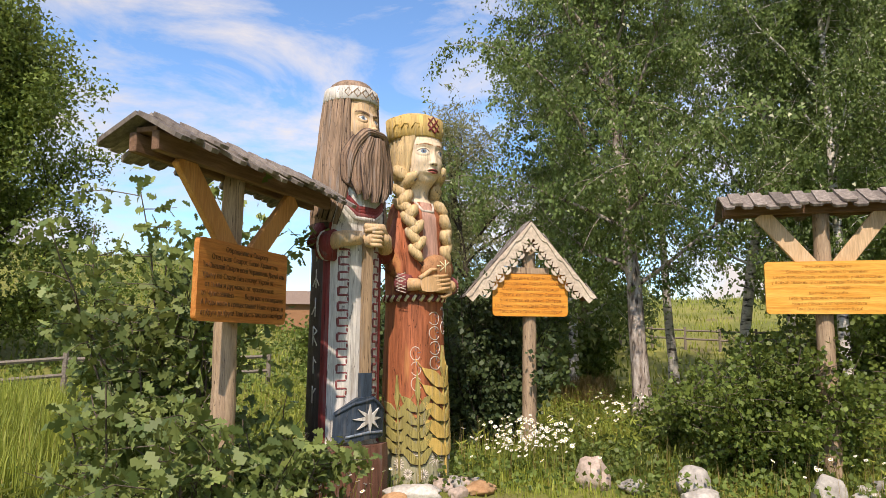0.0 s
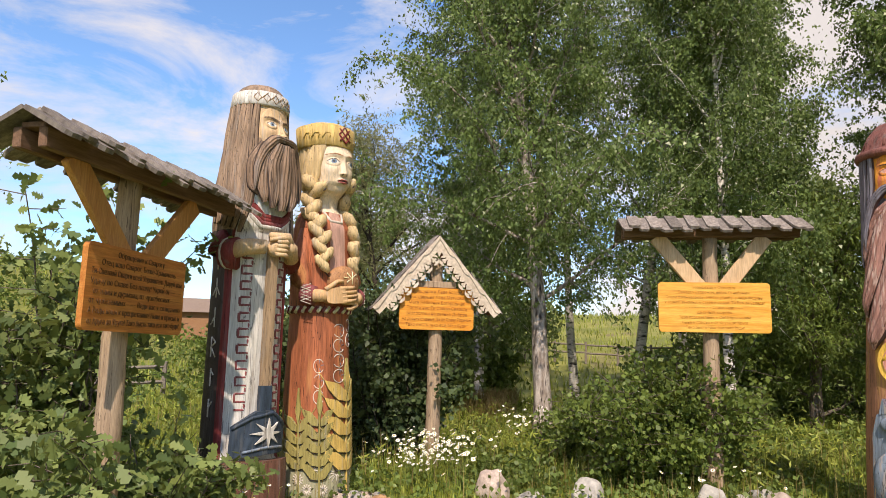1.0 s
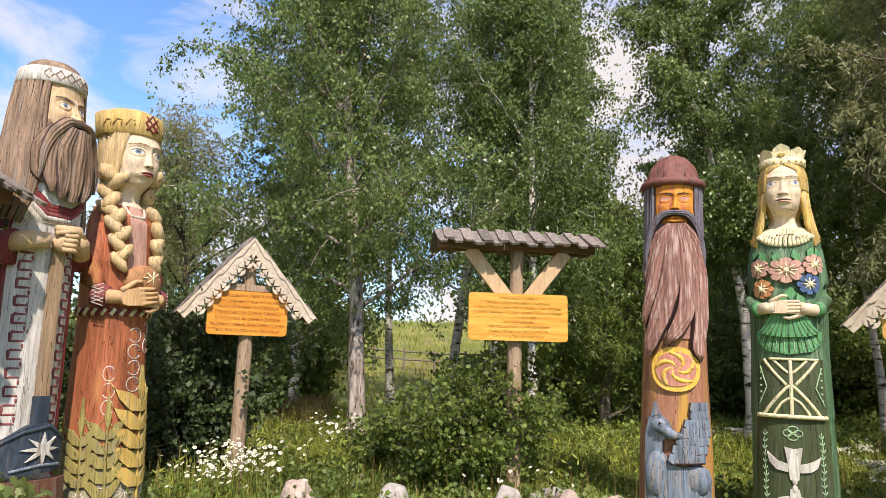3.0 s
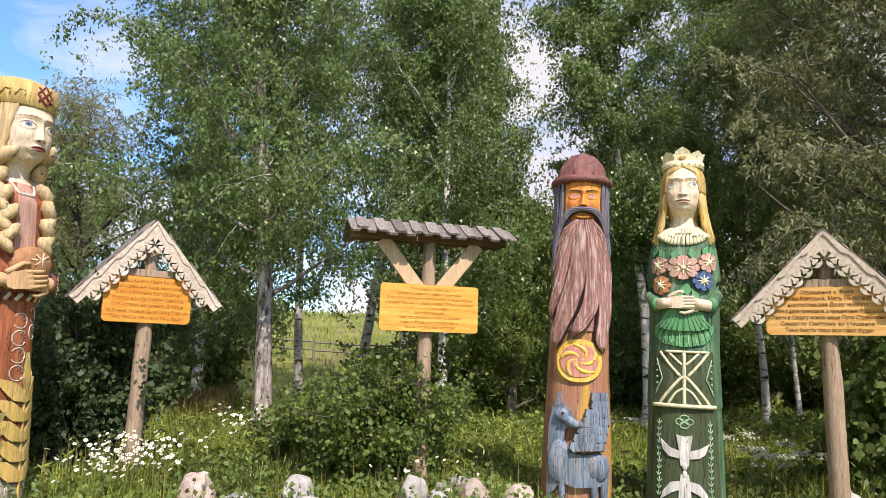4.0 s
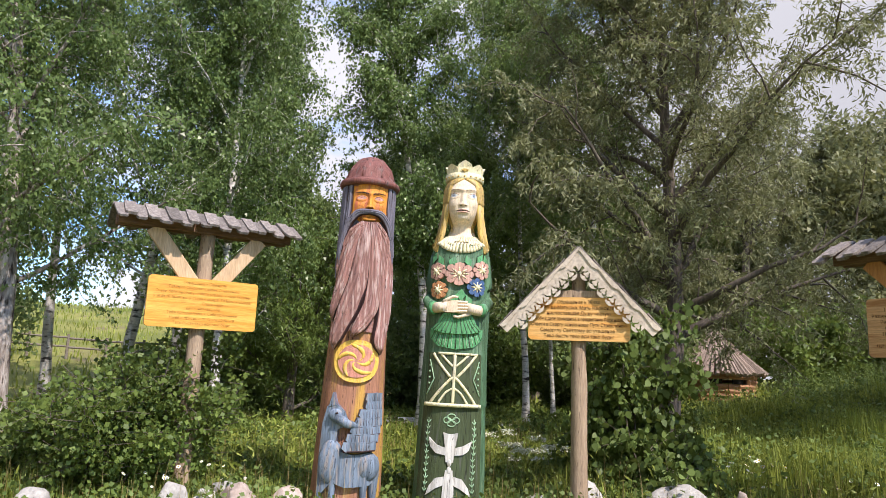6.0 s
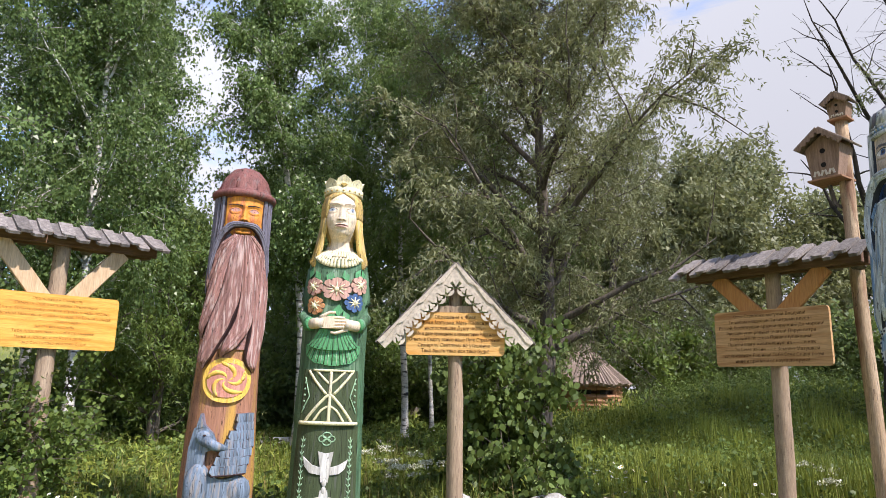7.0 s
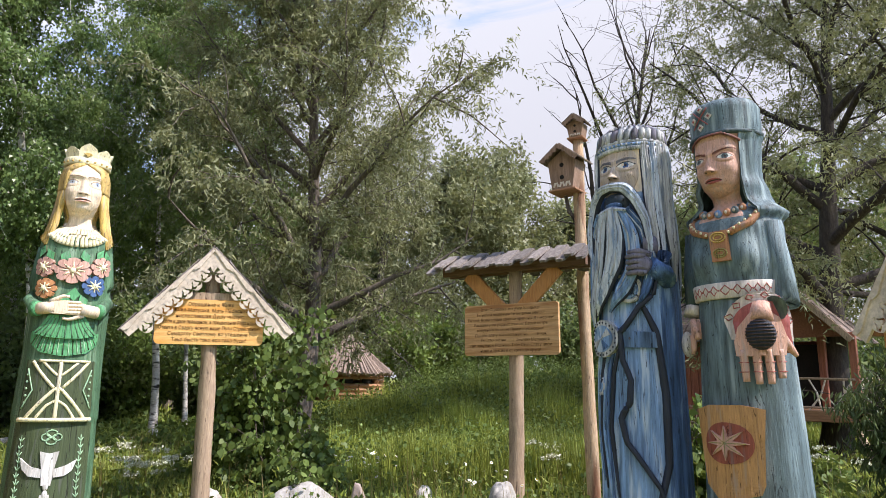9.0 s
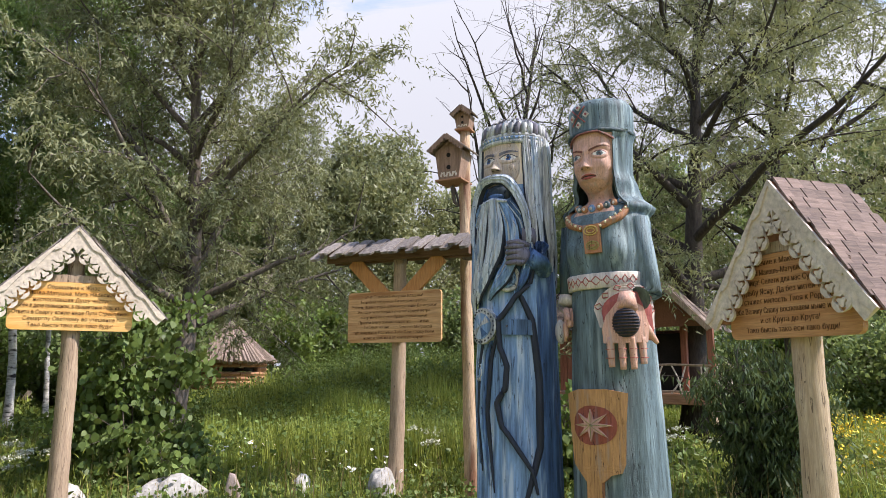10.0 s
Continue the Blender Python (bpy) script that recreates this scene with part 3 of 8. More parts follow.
plant("birch_tree", at_ground(-55.4, 16.0), 15, 10.5, 0.09, 0.3, 2.1, 22, 7, 8, 44, 0.068, leaf_mat=MAT["birch_leaf_dark"], bark_mat=MAT["birch_bark"],
      label="thin white birch at the wood's edge", **BIRCH)
plant("birch_tree", at_ground(-57.6, 16.9), 16, 10.5, 0.06, 0.3, 1.9, 20, 7, 8, 44, 0.068, leaf_mat=MAT["birch_leaf_dark"], bark_mat=MAT["birch_bark"],
      label="thin white birch at the wood's edge", **BIRCH)
plant("birch_tree", at_ground(-51.0, 17.5), 17, 12, 0.12, 0.25, 2.6, 24, 7, 8, 44, 0.070, leaf_mat=MAT["birch_leaf_dark"], bark_mat=MAT["birch_bark"],
      label="tall birch in the wood", **BIRCH)
plant("birch_tree", at_ground(-45.5, 20.0), 18, 7.6, 0.12, 0.15, 1.6, 20, 7, 8, 42, 0.062, leaf_mat=MAT["birch_leaf_dark"], bark_mat=MAT["birch_bark"],
      label="birch in the second row", **BIRCH)
plant("birch_tree", at_ground(-61.0, 15.0), 19, 11.0, 0.09, 0.25, 2.3, 22, 7, 8, 44, 0.068, leaf_mat=MAT["birch_leaf_dark"], bark_mat=MAT["birch_bark"],
      label="birch in the shade beside the willow", **BIRCH)

# taller birches close the row behind
for k, (az, r, h, sp, cl) in enumerate([(-11.0, 16.0, 11.0, 2.6, 0.16), (-18.8, 18.5, 13.0, 2.9, 0.24), (-27.5, 18.5, 13.0, 2.9, 0.24), (-33.6, 19.0, 11.0, 1.5, 0.2)]):
    plant("birch_tree", at_ground(az, r), 71 + k, h, 0.13, cl, sp, 22, 7, 8, 24, 0.088, leaf_mat=MAT["birch_leaf"], bark_mat=MAT["birch_bark"], label="tall leafy birch in the row behind", **BIRCH)

WILLOW = dict(shape="sliver", hang=0.45, droop=-0.9, twig_len=0.8)
plant("willow_tree", at_ground(-66.1, 11.9), 31, 10.0, 0.19, 0.20, 3.4, 34, 9, 9, 42, 0.115, leaf_mat=MAT["willow_leaf"], bark_mat=MAT["bark"],
      lean=(0.10, -0.12), rise=0.55, limb_r=0.4, label="broad grey-green willow with a leaning grey trunk", group="willows", **WILLOW)
plant("willow_tree", at_ground(-72.0, 24.0), 32, 9.5, 0.22, 0.15, 3.4, 22, 8, 8, 24, 0.17, leaf_mat=MAT["willow_leaf"], bark_mat=MAT["bark"],
      rise=0.5, label="grey-green willow behind the bank", group="willows", **WILLOW)
plant("bare_tree", at_ground(-91.0, 14.5), 33, 9.0, 0.17, 0.30, 3.1, 14, 6, 2, 2, 0.09, leaf_mat=MAT["willow_leaf"], bark_mat=MAT["dark_bark"],
      rise=1.5, limb_r=0.46, limb_lift=0.5, label="half-bare tree with thin dark branches", **WILLOW)
plant("willow_tree", at_ground(-106.5, 12.8), 34, 9.5, 0.24, 0.25, 4.6, 26, 8, 9, 46, 0.105, leaf_mat=MAT["willow_leaf"], bark_mat=MAT["dark_bark"],
      rise=0.35, lean=(0.0, -0.06), limb_r=0.5, label="large willow with dark spreading limbs", group="willows", **WILLOW)
plant("willow_tree", at_ground(-114, 15.5), 35, 9.5, 0.2, 0.25, 4.2, 22, 8, 9, 40, 0.115, leaf_mat=MAT["willow_leaf"], bark_mat=MAT["dark_bark"],
      rise=0.35, limb_r=0.45, label="willow with open light crown", group="willows", **WILLOW)
plant("willow_tree", at_ground(-3.6, 17.5), 36, 6.6, 0.15, 0.15, 2.5, 20, 8, 8, 26, 0.13, leaf_mat=MAT["willow_leaf"], bark_mat=MAT["dark_bark"],
      rise=0.6, lean=(-0.1, 0), label="grey-green willow with a bare leaning branch", group="willows", **WILLOW)
plant("willow_shrub", at_ground(-36.2, 14.3), 37, 3.8, 0.14, 0.12, 1.9, 18, 8, 8, 28, 0.12, leaf_mat=MAT["bush_leaf"], bark_mat=MAT["bark"],
      rise=0.6, label="dense shrubby willow with several stems", **WILLOW)

FAR = dict(shape="dart", hang=0.3, droop=-0.3, twig_len=0.8, scatter=0.2)
plant("leafy_tree", at_ground(35.4, 22), 41, 8.4, 0.25, 0.06, 3.9, 30, 9, 9, 40, 0.125, leaf_mat=MAT["bush_leaf"], bark_mat=MAT["dark_bark"],
      label="large dark green tree with a ragged outline", **FAR)
for k, (az, r, h) in enumerate([(-36, 27, 6.0), (-48, 25, 8.5), (-56, 26, 8.0), (-64, 27, 7.0), (-70, 30, 6.5), (-77, 27, 8.4), (-83, 30, 9.0), (-89, 33, 7.8), (-98, 30, 7),
                                (-105, 27, 8), (-113, 30, 9), (-120, 27, 9), (-127, 30, 9), (-30, 26, 9), (-12, 30, 8), (0, 34, 7)]):
    plant("wood_tree", at_ground(az, r), 50 + k, h, 0.16, 0.06, 3.1, 18, 7, 7, 30, 0.20, leaf_mat=MAT["willow_leaf" if -91 < az < -73 else "far_leaf"], bark_mat=MAT["bark"],
          label="dense green tree in the wood behind", group="wood behind the clearing", **FAR)


# ---- sign boards ----
def lettering(parent, lines, w, h, cap, y, material, seed, centre=True):
    """Dark writing on a board's face: words, with dashes as plain bars for what is worn away."""
    rng = random.Random(seed)
    verts, faces = [], []
    n = len(lines)
    for i, line in enumerate(lines):
        z = h / 2 - (i + 0.75) * h / n
        cu = bpy.data.curves.new("lettering", "FONT")
        cu.body, cu.size, cu.extrude, cu.resolution_u = line, cap * 1.35, 0.0015, 1
        cu.offset = -0.0006
        cu.align_x = "CENTER" if centre else "LEFT"
        ob = bpy.data.objects.new("lettering", cu)
        scene.collection.objects.link(ob)
        dg = bpy.context.evaluated_depsgraph_get()
        me = bpy.data.meshes.new_from_object(ob.evaluated_get(dg))
        width = max((v.co.x for v in me.vertices), default=1) - min((v.co.x for v in me.vertices), default=0)
        k = min(0.9, w / max(width, 0.01))
        o = len(verts)
        tilt = rng.uniform(-0.006, 0.006)
        verts += [Vector((v.co.x * k, y - v.co.z, z + v.co.y + tilt * v.co.x)) for v in me.vertices]
        faces += [[o + j for j in p.vertices] for p in me.polygons]
        bpy.data.objects.remove(ob)
        bpy.data.curves.remove(cu)
        bpy.data.meshes.remove(me)
    ob = new("lettering", mesh_from("lettering", verts, faces, [material]))
    ob.parent = parent
    tagged(ob, "dark carved lettering", kind="stuff")
    return ob


def knotty_post(bm, height_, r, seed, bow=0.02):
    rng = random.Random(seed)
    n = 22
    pts, rr = [], []
    for i in range(n + 1):
        f = i / n
        pts.append((bow * math.sin(f * 3 + seed), bow * 0.6 * math.cos(f * 4 + seed), -0.3 + f * (height_ + 0.3)))
        rr.append(r * (1.1 - 0.2 * f) * rng.uniform(0.96, 1.05))
    tube(bm, pts, rr, 14)
    for v in bm.verts:
        v.co += Vector((v.co.x, v.co.y, 0)) * 0.10 * noise.noise(Vector((v.co.x * 9, v.co.y * 9, v.co.z * 3 + seed)))
    return bm


def plank_roof_sign(name, m, board_w, board_h, board_z, beam_z, beam_len, post_r, mats, lines, label, seed, dx=0.0, cap=0.03, slant=0.0, shift=0.0, ink="ink"):
    """A board on a post, under a little roof of short planks carried by a beam on two braces."""
    rng = random.Random(seed)
    t = thing(name, m, label, "sign", "sign boards")
    post_m, brace_m, board_m = mats
    part("post", knotty_post(bmesh.new(), beam_z - 0.02, post_r, seed), post_m, t, "weathered round post", smooth=True)
    y = -post_r - 0.02
    bm = prism(bmesh.new(), [(x + dx, z + board_z + 0.006 * noise.noise(Vector((x * 5, z * 5, seed)))) for x, z in rounded(board_w, board_h, 0.035)], 0.035, Matrix.Translation((0, y - 0.02, 0)))
    b = part("board", bm, board_m, t, "varnished wooden board")
    lettering(b, lines, board_w * 0.92, board_h * 0.90, cap, y - 0.0225, MAT[ink], seed).location = (dx, 0, board_z)
    for s in (-1, 1):
        a, c = Vector((0.12 * s + dx, y + 0.03, board_z + board_h / 2 - 0.05)), Vector((beam_len * 0.31 * s, y + 0.035, beam_z - 0.05))
        d = c - a
        mm = Matrix.Translation((a + c) / 2) @ d.to_track_quat("Z", "Y").to_matrix().to_4x4()
        part("brace", box(bmesh.new(), 0.045, 0.15, d.length, mm, 0.006), brace_m, t, "diagonal brace board")
    for yy in (-0.075, 0.075):
        part("beam", box(bmesh.new(), beam_len, 0.05, 0.11, Matrix.Translation((0, yy, beam_z)), 0.006), MAT["beam"], t)
    part("ridge_board", box(bmesh.new(), beam_len * 0.98, 0.14, 0.03, Matrix.Translation((0, 0, beam_z + 0.072)), 0.004), MAT["beam"], t)
    # planks: an under row with gaps, an upper row over the gaps
    roll = Matrix.Translation((shift, 0, beam_z)) @ Matrix.Rotation(radians(slant), 4, "Y") @ Matrix.Translation((0, 0, -beam_z))
    for ob in [o for o in t.children if o.name.startswith(("beam", "ridge"))]:
        ob.matrix_basis = roll
    slope, length = radians(30), 0.34
    n = 9
    bm = bmesh.new()
    outline = [(-0.055, 0), (-0.055, -length + 0.03), (-0.035, -length), (0.035, -length), (0.055, -length + 0.03), (0.055, 0)]
    prism(bm, outline, 0.022)
    me = bpy.data.meshes.new("roof_plank")
    bm.to_mesh(me)
    bm.free()
    me.materials.append(MAT["shingle"])
    for side in (-1, 1):
        for layer in (0, 1):
            for k in range(n + 1 - layer):
                x = -beam_len * 0.5 + beam_len * (k + 0.5 * layer) / n
                ob = new("roof_plank", me)
                ob.parent = t
                turn = Matrix.Rotation(0 if side < 0 else math.pi, 4, "Z") @ Matrix.Rotation(-(math.pi / 2 - slope), 4, "X")
                ob.matrix_basis = roll @ Matrix.Translation((x, 0.012 * side, beam_z + 0.155 + 0.026 * layer + rng.uniform(-0.004, 0.004))) @ turn @ Matrix.Rotation(rng.uniform(-0.06, 0.06), 4, "Y") @ Matrix.Rotation(rng.uniform(-0.04, 0.04), 4, "X") @ Matrix.Diagonal((rng.uniform(0.82, 1.14), rng.uniform(0.9, 1.3), rng.uniform(0.9, 1.14), 1))
    return t


def lace_unit(bm, m, s):
    """One shield of the fretwork, pierced by the outline of a trefoil."""
    def ring(outer, inner, depth):
        n = len(outer)
        f0 = [bm.verts.new(m @ Vector((x * s, 0, z * s))) for x, z in outer]
        f1 = [bm.verts.new(m @ Vector((x * s, 0, z * s))) for x, z in inner]
        b0 = [bm.verts.new(m @ Vector((x * s, depth, z * s))) for x, z in outer]
        b1 = [bm.verts.new(m @ Vector((x * s, depth, z * s))) for x, z in inner]
        for i in range(n):
            j = (i + 1) % n
            bm.faces.new((f0[i], f0[j], f1[j], f1[i]))
            bm.faces.new((b0[j], b0[i], b1[i], b1[j]))
            bm.faces.new((f0[j], f0[i], b0[i], b0[j]))
            bm.faces.new((f1[i], f1[j], b1[j], b1[i]))

    def trefoil(a, k):
        r = k * (0.25 + 0.085 * math.cos(3 * (a - math.pi / 2)))
        return (1.15 * r * math.cos(a), 1.15 * r * math.sin(a))
    angles = [2 * math.pi * k / 24 for k in range(24)]
    # a shield: broad at the top, drawn in to a blunt point below
    outer = [(0.54 * math.copysign(abs(math.cos(a)) ** 0.75, math.cos(a)) * (1 if math.sin(a) > -0.2 else 0.86), 0.60 * math.copysign(abs(math.sin(a)) ** 0.85, math.sin(a))) for a in angles]
    ring(outer, [trefoil(a, 1.38) for a in angles], 0.018)
    leaf = [trefoil(a, 0.78) for a in angles]
    prism(bm, [(x * s, z * s) for x, z in leaf], 0.016, m @ Matrix.Translation((0, 0.001, 0)))
    box(bm, 0.09 * s, 0.012, 0.30 * s, m @ Matrix.Translation((0, 0.008, -0.30 * s)), 0)


def gable_sign(name, m, board_w, board_h, board_z, apex_z, half_w, drop, post_r, mats, lines, label, seed, depth=0.42, cap=0.032, dx=0.0, back=0.0, ink="ink"):
    """A board on a post under a gabled roof with pierced bargeboards."""
    rng = random.Random(seed)
    t = thing(name, m, label, "sign", "sign boards")
    post_m, board_m, roof_m = mats
    part("post", knotty_post(bmesh.new(), apex_z - 0.12 - post_r * 1.6, post_r, seed, 0.012), post_m, t, "peeled round post", smooth=True)
    y = -post_r - 0.015
    out = [(x + dx, z + board_z + 0.008 * noise.noise(Vector((x * 4, z * 4, seed)))) for x, z in rounded(board_w, board_h, 0.045)]
    # the board's upper corners are cut along the roof's slopes
    dense = [(p[0] + (q[0] - p[0]) * k / 6, p[1] + (q[1] - p[1]) * k / 6) for p, q in zip(out, out[1:] + out[:1]) for k in range(6)]
    room = [max(0.1, (apex_z - 0.04 - z) / drop * half_w - 0.05) for x, z in dense]
    out = [(max(-r, min(r, x)), z) for (x, z), r in zip(dense, room)]
    b = part("board", prism(bmesh.new(), out, 0.035, Matrix.Translation((0, y - 0.02, 0))), board_m, t, "varnished wooden board")
    lettering(b, lines, board_w * 0.93, board_h * 0.92, cap, y - 0.0225, MAT[ink], seed).location = (dx, 0, board_z)
    part("tie_board", box(bmesh.new(), min(board_w * 0.62, half_w * 0.6), 0.03, 0.07, Matrix.Translation((dx, y + 0.002, board_z + board_h / 2 + 0.036))), post_m, t)
    L = math.hypot(half_w, drop)
    ang = math.atan2(drop, half_w)
    front = -depth / 2 + back - 0.012
    for s in (-1, 1):
        # roof boarding, then shingles in rows
        mm = Matrix.Translation((0, 0, apex_z)) @ (Matrix.Rotation(ang, 4, "Y") if s > 0 else Matrix.Rotation(math.pi - ang, 4, "Y") @ Matrix.Rotation(0, 4, "X"))
        up = 1 if s > 0 else -1
        part("roof_boarding", box(bmesh.new(), L, depth, 0.018, mm @ Matrix.Translation((L / 2, back, -0.012 * up)), 0.002), MAT["underside"], t)
        rows_, cols = (6, 3) if depth < 0.5 else (11, 6)
        for i in range(rows_):
            for j in range(cols + (i % 2)):
                w = depth / cols
                yy = -depth / 2 + (j + 0.5 - 0.5 * (i % 2)) * w
                ya, yb = max(-depth / 2 - 0.02, yy - w / 2 + 0.003), min(depth / 2 + 0.02, yy + w / 2 - 0.003)
                if yb - ya < 0.03:
                    continue
                bm = box(bmesh.new(), L / rows_ + 0.035, yb - ya, 0.012, mm @ Matrix.Translation(((i + 0.55) * L / rows_, (ya + yb) / 2 + back, up * (0.012 + 0.003 * ((i + j) % 2)))) @ Matrix.Rotation(up * 0.07, 4, "Y"), 0)
                part("shingle", bm, roof_m, t)
        # bargeboard with a wavy upper edge, and the pierced lace under it
        def P(u, v):
            return (s * (math.cos(ang) * u + math.sin(ang) * v), apex_z - math.sin(ang) * u + math.cos(ang) * v)
        bw = 0.10
        lower = [P(u, -bw) for u in np.linspace(0.15, L, 14)]
        upper = [P(u, -0.004) for u in np.linspace(L, 0, 14)]
        bm = prism(bmesh.new(), upper + [(0, apex_z - bw * 2.3)] + lower, 0.02, Matrix.Translation((0, front - 0.01 - 0.001 * s, 0)))
        bmesh.ops.triangulate(bm, faces=[f for f in bm.faces if len(f.verts) > 4])
        part("bargeboard", bm, MAT["fret"], t, "cream painted bargeboard")
        bm = bmesh.new()
        nseg = 7
        for i in range(nseg):
            u = 0.215 + (L - 0.215 - 0.08) * (i + 0.25) / nseg
            x, z = P(u, -bw - 0.030)
            rot_ = Matrix.Rotation(ang * s * 1.0, 4, "Y")
            lace_unit(bm, Matrix.Translation((x, front - 0.014, z)) @ rot_, (L / 7) * 0.70)
        part("fretwork", bm, MAT["fret"], t, "cream pierced fretwork edging")
        # scalloped cover strip
        bm = bmesh.new()
        k = 4
        for i in range(k):
            u0, u1 = L * i / k, L * (i + 1) / k
            o = [P(u0, 0.004), P(u1, 0.004), P(u1, -0.028), P(u1 - 0.05, -0.046), P(u0 + 0.06, -0.022), P(u0, -0.016)]
            prism(bm, o, 0.015, Matrix.Translation((0, front - 0.022, 0)))
        part("cover_strip", bm, MAT["fret"], t, "cream cover strip with a stepped edge")
    return t


def facing(az, r, turn, z=None):
    """A pose at that place whose front looks at the camera, turned by so many degrees to its own left."""
    p = at_ground(az, r)
    return Matrix.Translation(p) @ Matrix.Rotation(radians(az + turn), 4, "Z")


ZH = ["Обращение к Живе", "Жива-Матушка, Мать Небесная", "ниспославшая Душу чистую", "пособи в деле праведном, в процветании Рода нашего",
      "Ответи в Сваргу ясную наше Пути Стремлению", "Семарглу Светлому во утешение !", "Тако бысть тако еси тако буди!"]
LA = ["Обращение к Ладе Богород", "Государыня Лада-Матушка", "Мати Небесная Богородица!", "Посети нас Ти Силою Сварога", "Благослови на деяние Доброе", "На деяния славные Да ве Славу Родичам", "Тако бысть тако еси тако буди!"]
SE = ["Обращение к Семарглу", "Семаргл Сварожич, велик Огнебожич!", "Спали боль-хворобу, очисти утробу, у чада людины", "у всякой тварины, у стара и млада, Ти Божия услада!", "– – – – – – – – – Спаси чадо – – –", "да сгинет хвороба",
      "Тебя прославляем, к Себе призываем", "Ныне и присно и от Круга до Круга", "Тако бысть тако еси тако буди!"]
SV = ["Обращение к Сварогу", "Отец наш Сварог, Боже-Хранитель", "Ти-Светлой Сварги всей Управитель Даруй нам", "Удачу во Славе Без плачу! Укрой от – – – –", "от тьмы и дурмана, от чужебесных – – –", "от чужеземных – – – Веди нас к созиданию",
      "А Роды наши к процветанию! Ныне и присно и", "от Круга до Круга! Тако бысть тако еси тако буди!"]
ST = ["Отче Стрибоже могучий Владыка!", "Ти небом владееши Ти ветрами веешь!", "Развей, Всемогущий вражьи препоны Да мороки!", "Распали угли родных очагов! Даруй ветра", "попутного по стезе Прави ступающим!", "Пролей влагу живительную на – – – и как",
      "– – – Ти Семя жизни – – с Землею Матушкой", "где приумнож Род наш! Тебе Отче Славу поем", "ныне и присно и от круга до круга!"]
MK = ["Обращение к Макоше Матушке", "Государыня Макошь-Матушка, Мать Небесная", "Богородица! Сплети для нас Судьбу Светлую", "Судьбу Ясну, Да без нитей темных", "и да стяжет милость Твоя к Роду нашему",
      "Тебе Велику Славу воспеваем ныне и присно", "и от Круга до Круга!", "Тако бысть тако еси тако буди!"]
plank_roof_sign("sign_board", facing(17.2, 4.6, 55), 0.98, 0.49, 1.72, 2.46, 2.02, 0.075, (MAT["post"], MAT["brace_dark"], MAT["board_red"]), SV,
                "reddish varnished sign board under a plank roof among oak leaves", 3, cap=0.036, slant=-1.5, shift=0.15)
plank_roof_sign("sign_board", facing(-29.5, 7.3, 15), 1.06, 0.49, 1.82, 2.58, 1.70, 0.08, (MAT["post"], MAT["brace"], MAT["board"]), SE,
                "amber varnished sign board under a grey plank roof", 4, cap=0.030, ink="ink_pale")
plank_roof_sign("sign_board", facing(-84.3, 7.2, -26), 1.06, 0.52, 1.80, 2.45, 1.65, 0.075, (MAT["post"], MAT["brace_dark"], MAT["board_tan"]), ST,
                "tan weathered sign board under a brown plank roof", 5, cap=0.033)
gable_sign("sign_board", facing(-7.3, 7.6, 14), 0.84, 0.46, 1.80, 2.60, 0.72, 0.82, 0.075, (MAT["post"], MAT["board_orange"], MAT["shingle"]), LA,
           "orange sign board under a gabled roof with cream fretwork", 6, cap=0.038, back=0.075, ink="ink_brown")
gable_sign("sign_board", facing(-60.0, 7.0, 0), 0.97, 0.42, 1.82, 2.52, 0.76, 0.78, 0.078, (MAT["post"], MAT["board_pale"], MAT["shingle"]), ZH,
           "honey-coloured sign board under a gabled roof with cream fretwork", 7, cap=0.036, back=0.075)
gable_sign("sign_board", facing(-115.4, 4.75, -42), 0.93, 0.50, 1.77, 2.44, 0.61, 0.80, 0.088, (MAT["post_new"], MAT["board_brown"], MAT["brown_shingle"]), MK,
           "brown sign board under a shingled gable with cream fretwork", 8, depth=0.58, back=0.12, cap=0.036)



# ---- carved figures: each one a single mesh ----
def paint(name, c, dark=0.72, light=1.12, rough=0.62, cracks=1.0, grain=9, wear=None):
    c1, c2 = tuple(v * dark for v in c), tuple(min(0.9, v * light) for v in c)
    if wear is None and cracks:
        g = sum(c) / 3
        wear = (tuple(0.55 * v + 0.45 * (0.6 * g + 0.09) for v in c), 3.0, 0.55)
    return surface(name, c1, c2, 2.6, (8, 8, 0.8), rough, 0.55, grain, lo=0.3, hi=0.7, spots=wear, cracks=cracks, gloss=0.3)


